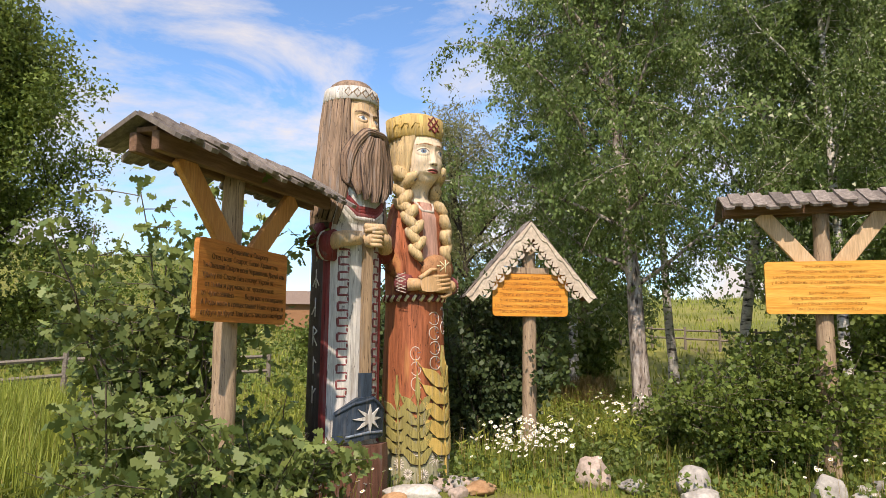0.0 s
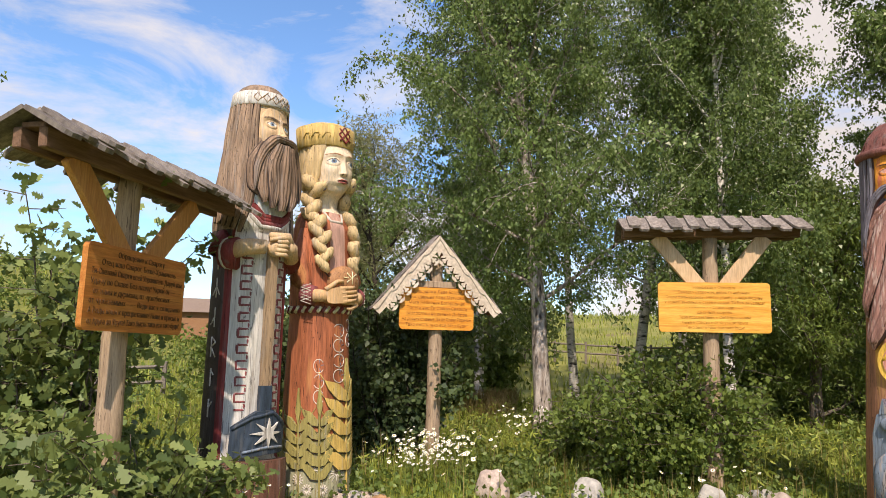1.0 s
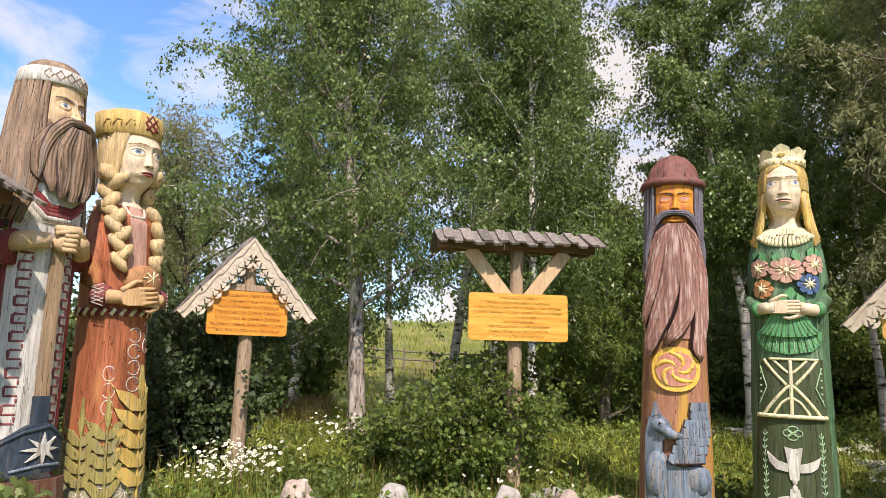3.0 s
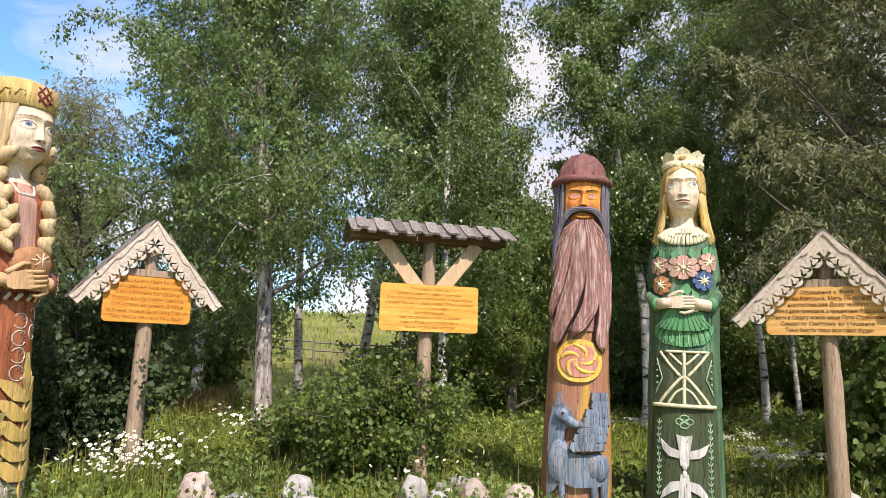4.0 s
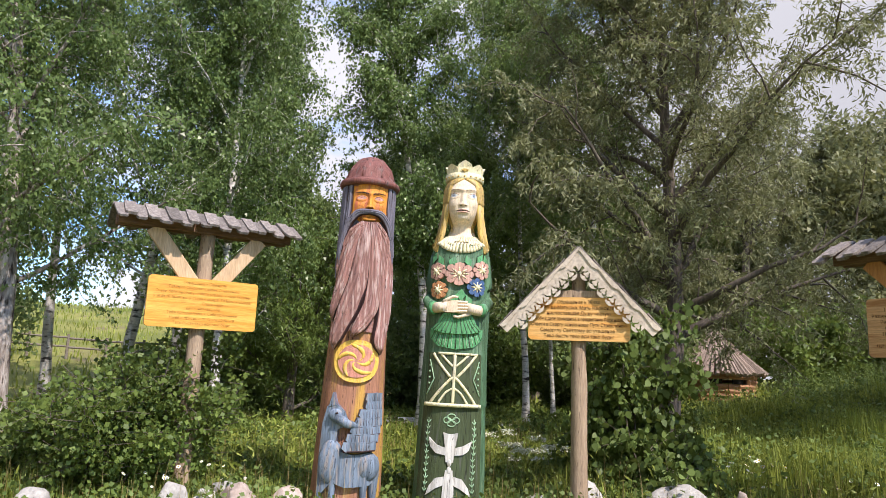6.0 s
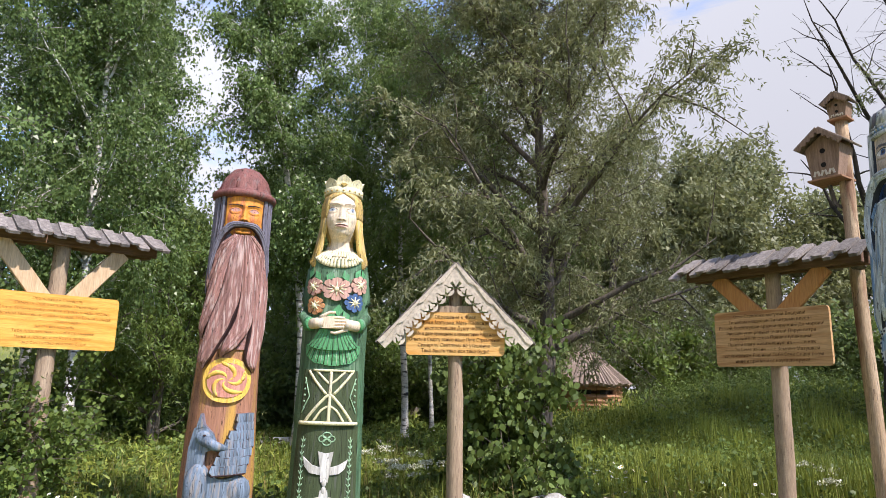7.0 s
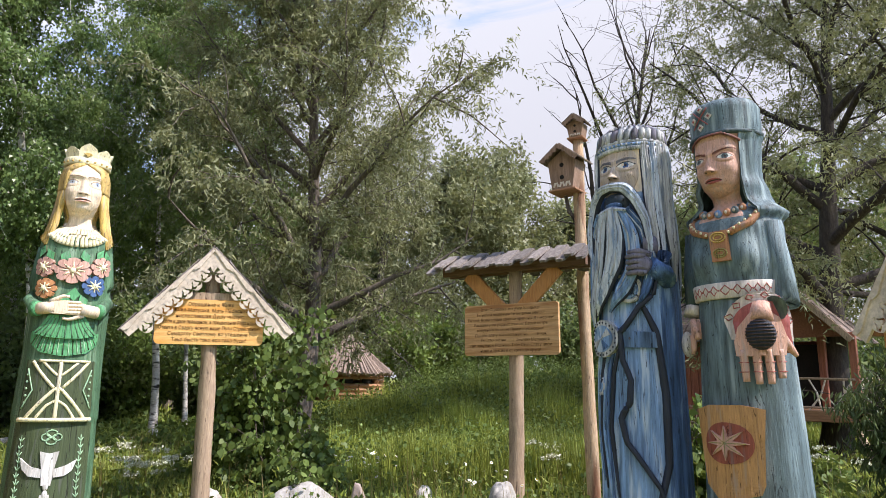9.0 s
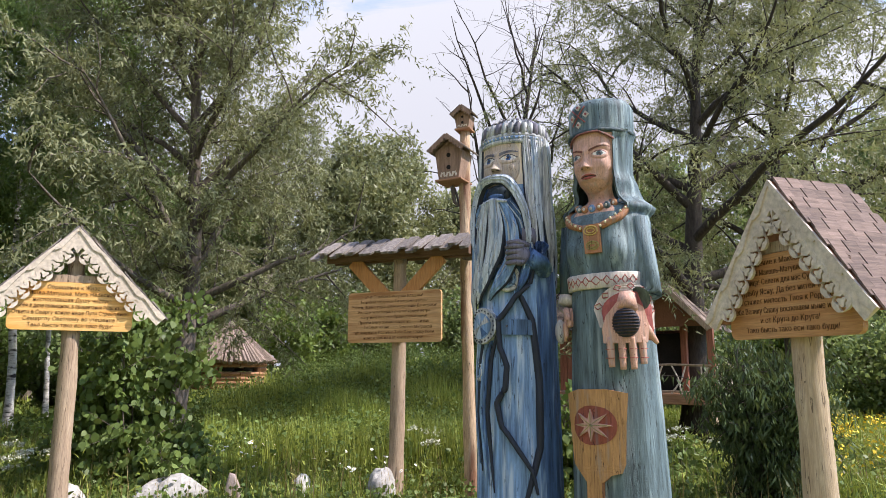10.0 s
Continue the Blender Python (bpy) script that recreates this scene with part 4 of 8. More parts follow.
PAINT = dict(
    cloak=paint("dark_brown_paint", (0.055, 0.040, 0.038), 0.7, 1.3),
    oxblood=paint("oxblood_paint", (0.21, 0.035, 0.035)),
    white=paint("white_paint_on_wood", (0.60, 0.585, 0.56), 0.75, 1.1, wear=((0.36, 0.33, 0.30), 3.0, 0.5)),
    key=paint("faded_red_paint", (0.27, 0.075, 0.08)),
    tan=paint("tan_paint", (0.36, 0.25, 0.16)),
    steel=paint("blue_black_paint", (0.035, 0.055, 0.085)),
    plinth=paint("brown_stained_log", (0.15, 0.07, 0.05), 0.7, 1.3),
    hair=paint("grey_brown_wood", (0.29, 0.20, 0.14), 0.5, 1.25),
    beard=paint("brown_wood", (0.25, 0.165, 0.115), 0.45, 1.3),
    skin=paint("tan_skin_paint", (0.60, 0.42, 0.25), 0.9, 1.05, cracks=0.5),
    loaf=paint("bread_brown_paint", (0.38, 0.19, 0.09), 0.85, 1.15),
    tan_skin=paint("light_tan_skin_paint", (0.60, 0.38, 0.20), 0.9, 1.06, cracks=0.4),
    fair=paint("pale_skin_paint", (0.74, 0.60, 0.44), 0.94, 1.04, cracks=0.3),
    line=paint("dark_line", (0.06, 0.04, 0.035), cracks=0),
    gold=paint("straw_yellow_paint", (0.60, 0.42, 0.15), 0.65, 1.15),
    blond=paint("blond_paint", (0.62, 0.46, 0.25), 0.6, 1.15),
    rust=paint("rust_orange_paint", (0.36, 0.115, 0.055), 0.65, 1.25, wear=((0.47, 0.20, 0.08), 1.6, 0.5)),
    rust_dark=paint("dark_rust_paint", (0.26, 0.075, 0.05), 0.75, 1.2),
    wheat=paint("wheat_paint", (0.58, 0.40, 0.12), 0.75, 1.12),
    olive=paint("olive_wash", (0.30, 0.26, 0.09), 0.75, 1.2),
    sage=paint("pale_sage_wash", (0.34, 0.33, 0.22), 0.8, 1.15, wear=((0.24, 0.25, 0.10), 2.5, 0.5)),
    chalk=paint("chalky_line", (0.60, 0.54, 0.48), cracks=0),
    hat=paint("maroon_brown_paint", (0.19, 0.075, 0.065), 0.8, 1.25),
    flame=paint("orange_yellow_paint", (0.66, 0.27, 0.04), 0.85, 1.1, wear=((0.50, 0.15, 0.07), 3.0, 0.75)),
    mauve=paint("mauve_brown_paint", (0.30, 0.155, 0.135), 0.6, 1.35, wear=((0.50, 0.36, 0.33), 5.0, 0.75)),
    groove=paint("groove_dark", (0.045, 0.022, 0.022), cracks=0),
    slate=paint("slate_grey_paint", (0.16, 0.15, 0.19), 0.7, 1.25),
    bluegrey=paint("blue_grey_paint", (0.16, 0.21, 0.28), 0.6, 1.35, wear=((0.30, 0.27, 0.26), 4.0, 0.6)),
    sunset=paint("orange_mauve_wash", (0.33, 0.16, 0.10), 0.75, 1.25, wear=((0.52, 0.30, 0.07), 1.2, 0.8)),
    sun=paint("sun_yellow_paint", (0.74, 0.47, 0.09), 0.92, 1.05, cracks=0.4),
    pink=paint("pink_paint", (0.56, 0.25, 0.19), cracks=0),
    cream=paint("cream_paint", (0.76, 0.70, 0.46), 0.9, 1.06),
    green=paint("green_paint", (0.075, 0.155, 0.085), 0.7, 1.25, wear=((0.19, 0.29, 0.19), 2.0, 0.6)),
    green_light=paint("light_green_paint", (0.09, 0.30, 0.13), 0.8, 1.2),
    green_dark=paint("dark_olive_green_paint", (0.055, 0.075, 0.035), 0.8, 1.25),
    mint=paint("mint_line", (0.32, 0.50, 0.32), cracks=0),
    petal=paint("dusty_pink_paint", (0.52, 0.31, 0.25), cracks=0),
    orange=paint("orange_brown_paint", (0.56, 0.27, 0.12), cracks=0),
    blue=paint("blue_paint", (0.06, 0.12, 0.26), cracks=0),
    deep=paint("deep_blue_paint", (0.055, 0.11, 0.23), 0.5, 1.7, wear=((0.24, 0.36, 0.52), 2.0, 0.6)),
    pale_blue=paint("pale_blue_paint", (0.16, 0.27, 0.46), 0.55, 1.5, wear=((0.42, 0.52, 0.66), 2.0, 0.65)),
    silver=paint("silver_grey_paint", (0.50, 0.515, 0.53), 0.5, 1.3, wear=((0.12, 0.15, 0.20), 3.0, 0.6)),
    old_skin=paint("ashen_skin_paint", (0.50, 0.40, 0.32), 0.85, 1.08, cracks=0.5),
    frost=paint("frosty_blue_paint", (0.50, 0.56, 0.64), 0.55, 1.3, wear=((0.17, 0.25, 0.37), 3.0, 0.55)),
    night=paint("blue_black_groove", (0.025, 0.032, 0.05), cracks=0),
    teal=paint("weathered_teal_paint", (0.105, 0.15, 0.165), 0.55, 1.5, wear=((0.27, 0.34, 0.35), 1.3, 0.6)),
    teal_dark=paint("dark_teal_paint", (0.045, 0.075, 0.085), 0.7, 1.3),
    rosy=paint("rosy_skin_paint", (0.56, 0.33, 0.25), 0.92, 1.05, cracks=0.4),
    lip=paint("lip_red_paint", (0.36, 0.10, 0.09), cracks=0),
    copper=paint("copper_brown_paint", (0.42, 0.20, 0.10), cracks=0.5),
    paddle=paint("honey_wood", (0.46, 0.25, 0.10), 0.8, 1.12),
    iris=paint("grey_blue_iris", (0.16, 0.24, 0.34), cracks=0),
    eye=paint("eye_white", (0.70, 0.68, 0.63), cracks=0),
)


class Carving:
    """Collects the pieces of one carved log. a: the angle from the front (to the viewer's right), s: metres round the log from the front."""

    def __init__(self, profile, expo=0.86):
        self.v, self.f, self.m, self.smooth, self.slots = [], [], [], [], []
        self.prof = np.array(profile, float)
        self.expo = expo
        self.twist = 0.0  # degrees by which the body is turned against the head
        self.round_from = 99.0  # above this height the log is a true round
        self.bulge = None  # (height, amount, half width in radians, half height): the swell of a face

    def slot(self, key):
        if key not in self.slots:
            self.slots.append(key)
        return self.slots.index(key)

    def add(self, verts, faces, key, smooth=True):
        o = len(self.v)
        self.v += [tuple(p) for p in verts]
        self.f += [tuple(o + i for i in f) for f in faces]
        keys = key if isinstance(key, list) else [key] * len(faces)
        self.m += [self.slot(k) for k in keys]
        self.smooth += [smooth] * len(faces)

    def at(self, a, z, off=0.0):
        w, d, yo = (float(np.interp(z, self.prof[:, 0], self.prof[:, i])) for i in (1, 2, 3))
        sa, ca = math.sin(a), math.cos(a)
        if self.bulge:
            bz, amount, ba, bh = self.bulge
            off += amount * math.exp(-(a / ba) ** 4) * math.exp(-((z - bz) / bh) ** 4)
        e = self.expo + (1.0 - self.expo) * smooth01(self.round_from - 0.1, self.round_from + 0.1, z)
        x = w * math.copysign(abs(sa) ** e, sa)
        y = yo - d * math.copysign(abs(ca) ** e, ca)
        return Vector((x + off * sa, y - off * ca, z))

    def on(self, s, z, off=0.0):
        w, d = (float(np.interp(z, self.prof[:, 0], self.prof[:, i])) for i in (1, 2))
        return self.at(s / ((w + d) / 2), z, off)

    def body(self, key_of, relief=None, n=104, step=0.025):
        z0, z1 = self.prof[0, 0], self.prof[-1, 0]
        rows = int((z1 - z0) / step) + 1
        zs = np.linspace(z0, z1, rows)
        verts, faces, keys = [], [], []
        for z in zs:
            for k in range(n):
                a = 2 * math.pi * (k + 0.5) / n - math.pi
                o = (relief(a, z) if relief else 0.0) + 0.006 * noise.noise(Vector((a * 2, z * 1.3, self.prof[0, 1] * 50)))
                verts.append(self.at(a, z, o))
        for i in range(rows - 1):
            for k in range(n):
                k2 = (k + 1) % n
                faces.append((i * n + k, i * n + k2, (i + 1) * n + k2, (i + 1) * n + k))
                a = 2 * math.pi * (k + 1) / n - math.pi
                keys.append(key_of(math.degrees(a), (zs[i] + zs[i + 1]) / 2))
        verts.append((0, self.prof[-1, 3], z1 + 0.012))
        c = len(verts) - 1
        for k in range(n):
            faces.append(((rows - 1) * n + k, (rows - 1) * n + (k + 1) % n, c))
            keys.append(key_of(math.degrees(2 * math.pi * (k + 1) / n - math.pi), z1))
        self.add(verts, faces, keys)

    def band(self, z0, z1, off, key, a0=-180, a1=180, crown=0.0):
        """A smooth band wrapped round the log, with rounded edges."""
        steps = [(z0, -0.01), (z0, off * 0.7), (z0 + 0.006, off), (z1 - 0.006, off + crown), (z1, (off + crown) * 0.7), (z1, -0.02)]
        angles = [radians(t) for t in np.linspace(a0, a1, 73)]
        verts = [self.at(a, z, o) for z, o in steps for a in angles]
        n = len(angles)
        faces = [(i * n + k, i * n + k + 1, (i + 1) * n + k + 1, (i + 1) * n + k) for i in range(len(steps) - 1) for k in range(n - 1)]
        self.add(verts, faces, key)

    def ball(self, c, r, key, turn=None, n=14, m=9):
        r = (r, r, r) if isinstance(r, (int, float)) else r
        turn = turn or Matrix()
        verts, faces = [], []
        for i in range(m + 1):
            t = math.pi * i / m
            for k in range(n):
                p = 2 * math.pi * k / n
                q = Vector((r[0] * math.sin(t) * math.cos(p), r[1] * math.sin(t) * math.sin(p), r[2] * math.cos(t)))
                verts.append(Vector(c) + turn.to_3x3() @ q)
        for i in range(m):
            for k in range(n):
                faces.append((i * n + k, (i + 1) * n + k, (i + 1) * n + (k + 1) % n, i * n + (k + 1) % n))
        self.add(verts, faces, key)

    def rope(self, pts, radii, key, sides=8):
        pts = [Vector(p) for p in pts]
        if isinstance(radii, (int, float)):
            radii = [radii] * len(pts)
        bm = bmesh.new()
        tube(bm, pts, radii, sides)
        bm.verts.index_update()
        self.add([v.co.copy() for v in bm.verts], [[v.index for v in f.verts] for f in bm.faces], key)
        bm.free()

    def line(self, pts, r, key, off=0.0, n=None, sides=6):
        """A raised line that follows the log's face through points (s, z); r may taper."""
        out = []
        for (s0, z0), (s1, z1) in zip(pts, pts[1:]):
            k = max(2, int(math.hypot(s1 - s0, z1 - z0) / 0.03) + 1)
            for i in range(k):
                out.append((s0 + (s1 - s0) * i / k, z0 + (z1 - z0) * i / k))
        out.append(pts[-1])
        m = len(out)
        rr = [r] * m if isinstance(r, (int, float)) else [float(np.interp(i / (m - 1), np.linspace(0, 1, len(r)), r)) for i in range(m)]
        self.rope([self.on(s, z, off) for s, z in out], rr, key, sides)

    def patch(self, poly, proud, key, edge=None, cuts=3):
        """A flat shape in (s, z) laid on the log's face, standing proud of it."""
        bm = bmesh.new()
        vs = [bm.verts.new((s, z, 0)) for s, z in poly]
        f = bm.faces.new(vs)
        bmesh.ops.triangulate(bm, faces=[f])
        if cuts:
            bmesh.ops.subdivide_edges(bm, edges=bm.edges[:], cuts=cuts, use_grid_fill=True)
        bm.verts.index_update()
        top = [self.on(v.co.x, v.co.y, proud) for v in bm.verts]
        faces = [[v.index for v in g.verts] for g in bm.faces]
        self.add(top, faces, key, smooth=False)
        verts, sides = [], []
        for e in bm.edges:
            if len(e.link_faces) == 1:
                a, b = e.verts
                o = len(verts)
                verts += [self.on(a.co.x, a.co.y, proud), self.on(b.co.x, b.co.y, proud), self.on(b.co.x, b.co.y, -0.01), self.on(a.co.x, a.co.y, -0.01)]
                sides.append((o, o + 1, o + 2, o + 3))
        self.add(verts, sides, edge or key, smooth=False)
        bm.free()

    def disc(self, s, z, r, proud, key, n=28, edge=None, squash=1.0):
        self.patch([(s + r * squash * math.cos(2 * math.pi * k / n), z + r * math.sin(2 * math.pi * k / n)) for k in range(n)], proud, key, edge, cuts=2)

    def star(self, s, z, r, proud, key, rays=8, inner=0.42):
        self.patch([(s + (r if k % 2 == 0 else r * inner) * math.sin(math.pi * k / rays), z + (r if k % 2 == 0 else r * inner) * math.cos(math.pi * k / rays)) for k in range(2 * rays)], proud, key, cuts=1)

    def visage(self, z, w, h, skin, brow, lips, iris="iris", stern=0.0, big=1.0, white="eye", pupil=0.42, mouth=True, nose=1.0, dome=0.012, lid="line", brow_w=1.0, cheek=None, deep=1.0):
        """A carved face w wide and h high, centred at height z: brow, sockets, eyeballs, nose, cheeks, lips and chin as one relief, the paint following the forms."""
        step = 0.0046
        nu, nv = int(w / step), int(h / step)
        U, V = np.meshgrid(np.linspace(-1, 1, nu), np.linspace(-1, 1, nv))
        A = np.abs(U)

        def hill(a, b, c=0.0, d=1.0, p=2.0):
            return np.exp(-np.abs((A - a) / b) ** p - np.abs((V - c) / d) ** p)
        room = 1 - 0.26 * np.clip(-V, 0, 1) ** 2
        edge = np.sqrt((U / room) ** 2 + np.abs(V) ** 3.2)
        D = dome * np.sqrt(np.clip(1.05 - U * U * 0.9 - V * V * 0.8, 0, 1))
        ue, ve, ew, eh = 0.43, 0.16, 0.225 * big, 0.088 * big
        # the brow, sunk sockets and the eyeballs in them
        vb = 0.36 + 0.05 * np.sin(math.pi * np.clip((A - 0.08) / 0.8, 0, 1)) - 0.13 * stern * (1 - np.clip(A / 0.6, 0, 1))
        D += 0.010 * np.exp(-((V - vb - 0.02) / 0.09) ** 2) * np.exp(-(A / 0.75) ** 4)
        D -= 0.024 * deep * hill(ue - 0.04, 0.30, ve + 0.03, 0.17)
        ball = np.clip(1 - ((A - ue) / (ew * 1.25)) ** 2 - ((V - ve) / (eh * 1.7)) ** 2, 0, 1)
        D += 0.020 * deep * np.sqrt(ball)
        # nose: a wedge that widens to the nostrils
        f = np.clip((0.34 - V) / 0.58, 0, 1)
        below = np.clip((V + 0.315) / 0.06, 0, 1)
        D += nose * (0.012 + 0.046 * f ** 1.3) * np.exp(-np.abs(U / (0.075 + 0.050 * f * f)) ** 2.6) * np.where(V > 0.34, np.exp(-((V - 0.34) / 0.12) ** 2), 1) * below
        D += nose * 0.014 * hill(0.12, 0.05, -0.235, 0.05)
        # cheeks, folds, chin
        D += 0.014 * hill(0.52, 0.26, -0.16, 0.22)
        D += 0.016 * hill(0.0, 0.36, -0.55, 0.17)
        lip_w = 0.27
        if mouth:
            curve = -0.50 - 0.03 * np.clip(A / lip_w, 0, 1) ** 2
            span = np.clip(1 - (A / lip_w) ** 2, 0, 1)
            D += 0.013 * span * (np.exp(-((V - curve - 0.045) / 0.035) ** 2) + np.exp(-((V - curve + 0.055) / 0.042) ** 2)) - 0.008 * span * np.exp(-((V - curve) / 0.016) ** 2)
            D -= 0.008 * hill(0.0, 0.24, -0.66, 0.05)
            D += 0.022 * hill(0.0, 0.27, -0.82, 0.12)
        D -= 0.055 * np.clip((edge - 0.84) / 0.2, 0, 1) ** 2
        verts = [self.on(U[i, k] * w / 2, z + V[i, k] * h / 2, D[i, k]) for i in range(nv) for k in range(nu)]
        faces, keys = [], []
        for i in range(nv - 1):
            for k in range(nu - 1):
                if edge[i, k] > 1.03:
                    continue
                faces.append((i * nu + k, i * nu + k + 1, (i + 1) * nu + k + 1, (i + 1) * nu + k))
                a, v, u = A[i, k], V[i, k], U[i, k]
                kk = skin
                t = (a - ue) / ew
                top, low = eh * (1 - t * t), -0.72 * eh * (1 - t * t)
                dv = v - ve
                if abs(t) < 1.0 and low < dv < top:
                    q = math.hypot((a - ue) * w / 2, (dv - 0.08 * eh) * h / 2) / (eh * h / 2)
                    kk = "line" if q < pupil * 0.9 else iris if q < 0.92 else white
                elif abs(t) < 1.12 and 0 <= dv - max(0, top) < 0.032:
                    kk = lid
                elif 0.10 < a < 0.80 and abs(v - vb[i, k]) < brow_w * 0.034 * (1.15 - a):
                    kk = brow
                elif mouth and a < lip_w and curve[i, k] - 0.10 * span[i, k] < v < curve[i, k] + 0.078 * span[i, k] * (1 - 0.3 * math.exp(-(a / 0.05) ** 2)):
                    kk = "line" if abs(v - curve[i, k]) < 0.010 else lips
                elif 0.055 < a < 0.13 and -0.30 < v < -0.275:
                    kk = "line"
                elif cheek and (a - 0.55) ** 2 / 0.08 + (v + 0.14) ** 2 / 0.03 < 1:
                    kk = cheek
                keys.append(kk)
        self.add(verts, faces, keys)

    def shell(self, a0, a1, z0, z1, off, thick, key, n=46, m=26):
        """A smooth cloth shell between two angles (degrees) and heights; off(f, g) is its distance, f along the angle, g up the height."""
        out, inn = [], []
        for i in range(m):
            g = i / (m - 1)
            for k in range(n):
                f = k / (n - 1)
                a, zz = radians(a0 + (a1 - a0) * f), z0 + (z1 - z0) * g
                o = off(f, g)
                out.append(self.at(a, zz, o))
                inn.append(self.at(a, zz, o - thick))
        c = n * m
        faces = []
        for i in range(m - 1):
            for k in range(n - 1):
                q = (i * n + k, i * n + k + 1, (i + 1) * n + k + 1, (i + 1) * n + k)
                faces += [q, tuple(c + j for j in q[::-1])]
        rim = [k for k in range(n)] + [i * n + n - 1 for i in range(1, m)] + [(m - 1) * n + k for k in range(n - 2, -1, -1)] + [i * n for i in range(m - 2, 0, -1)]
        faces += [(rim[i], rim[(i + 1) % len(rim)], c + rim[(i + 1) % len(rim)], c + rim[i]) for i in range(len(rim))]
        self.add(out + inn, faces, key)

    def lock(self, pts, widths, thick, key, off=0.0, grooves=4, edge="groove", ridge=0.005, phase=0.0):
        """A broad carved lock of hair: a rounded strip along points (s, z), cut with fine grooves, its edges coloured
        dark for the wash and the shade between locks.
        """
        m = max(14, int(len(pts) * 5))
        t = np.linspace(0, len(pts) - 1, m)
        q = np.array(pts, float)
        sz = np.stack([np.interp(t, np.arange(len(pts)), q[:, i]) for i in (0, 1)], 1)
        for _ in range(3):
            sz[1:-1] = (sz[:-2] + 2 * sz[1:-1] + sz[2:]) / 4
        w = np.interp(t, np.linspace(0, len(pts) - 1, len(widths)), widths)
        d = np.gradient(sz, axis=0)
        d /= np.linalg.norm(d, axis=1)[:, None] + 1e-9
        k = grooves * 4 + 3
        us = np.linspace(-1, 1, k)
        verts, faces, keys = [], [], []
        for i in range(m):
            for u in us:
                wob = 0.5 * math.sin(i * 0.55 + phase)
                lift = thick * math.sqrt(max(0.0, 1 - u * u)) * min(1.0, w[i] / (max(widths) * 0.5)) - 0.006
                cutn = ridge * math.cos(2 * math.pi * grooves * 0.5 * (u + 1) + wob + 2 * phase) * (1 - u * u)
                verts.append(self.on(sz[i, 0] - d[i, 1] * w[i] * u, sz[i, 1] + d[i, 0] * w[i] * u, off + lift + cutn))
        for i in range(m - 1):
            for j in range(k - 1):
                faces.append((i * k + j, i * k + j + 1, (i + 1) * k + j + 1, (i + 1) * k + j))
                # outer strips: dark wash, with the shade between locks coloured in
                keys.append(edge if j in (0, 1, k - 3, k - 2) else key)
        self.add(verts, faces, keys)

    def fist(self, s, z, key, sg=1, r=0.062, out=0.06):
        """A closed hand with its fingers wrapped round a shaft."""
        self.ball(self.on(s, z, out * 0.6), (r * 1.15, r * 0.95, r * 1.05), key)
        for k in range(4):
            zz = z + r * 0.8 - k * r * 0.52
            self.rope([self.on(s - sg * r * 0.3, zz, out + 0.02), self.on(s + sg * r * 0.55, zz, out + 0.035), self.on(s + sg * r * 1.15, zz - 0.006, out + 0.012)], [0.018, 0.021, 0.014], key)
        self.rope([self.on(s - sg * r * 0.8, z + r * 0.9, out), self.on(s + sg * r * 0.1, z + r * 1.25, out + 0.03), self.on(s + sg * r * 1.0, z + r * 1.2, out + 0.01)], [0.022, 0.021, 0.015], key)

    def flat_hand(self, s, z, key, ang, size=0.16, out=0.02):
        """An open hand lying on the log, its fingers pointing along ang (degrees from +s)."""
        ca, sa = math.cos(radians(ang)), math.sin(radians(ang))

        def q(u, v):
            return (s + u * ca - v * sa, z + u * sa + v * ca)
        self.patch([q(0.0, -0.2 * size), q(0.12 * size, -0.28 * size), q(0.45 * size, -0.31 * size), q(0.55 * size, -0.26 * size), q(0.57 * size, 0.26 * size), q(0.45 * size, 0.31 * size), q(0.12 * size, 0.26 * size), q(0.0, 0.18 * size)], out + 0.015, key)
        for k in range(4):
            v = (-0.25 + 0.165 * k) * size
            self.line([q(0.45 * size, v), q((1.02 - 0.08 * abs(k - 1.5)) * size, v * 0.95)], [0.088 * size, 0.062 * size], key, out)
        self.line([q(0.05 * size, 0.25 * size), q(0.45 * size, 0.52 * size), q(0.6 * size, 0.5 * size)], [0.11 * size, 0.09 * size, 0.06 * size], key, out)

    def finish(self, name, m, label):
        if self.twist:
            turned = []
            for x, y, z in self.v:
                a = radians(self.twist) * (1 - smooth01(2.1, 2.75, z))
                turned.append((x * math.cos(a) - y * math.sin(a), x * math.sin(a) + y * math.cos(a), z))
            self.v = turned
        me = mesh_from(name, self.v, self.f, [PAINT[k] for k in self.slots], self.m)
        me.polygons.foreach_set("use_smooth", np.array(self.smooth, dtype=bool))
        ob = new(name, me)
        ob.matrix_basis = m
        return tagged(ob, label, "statue", "carved wooden figures")


def strand(c, pts, r, key, off=0.0, sides=7):
    c.line(pts, r, key, off, sides=sides)


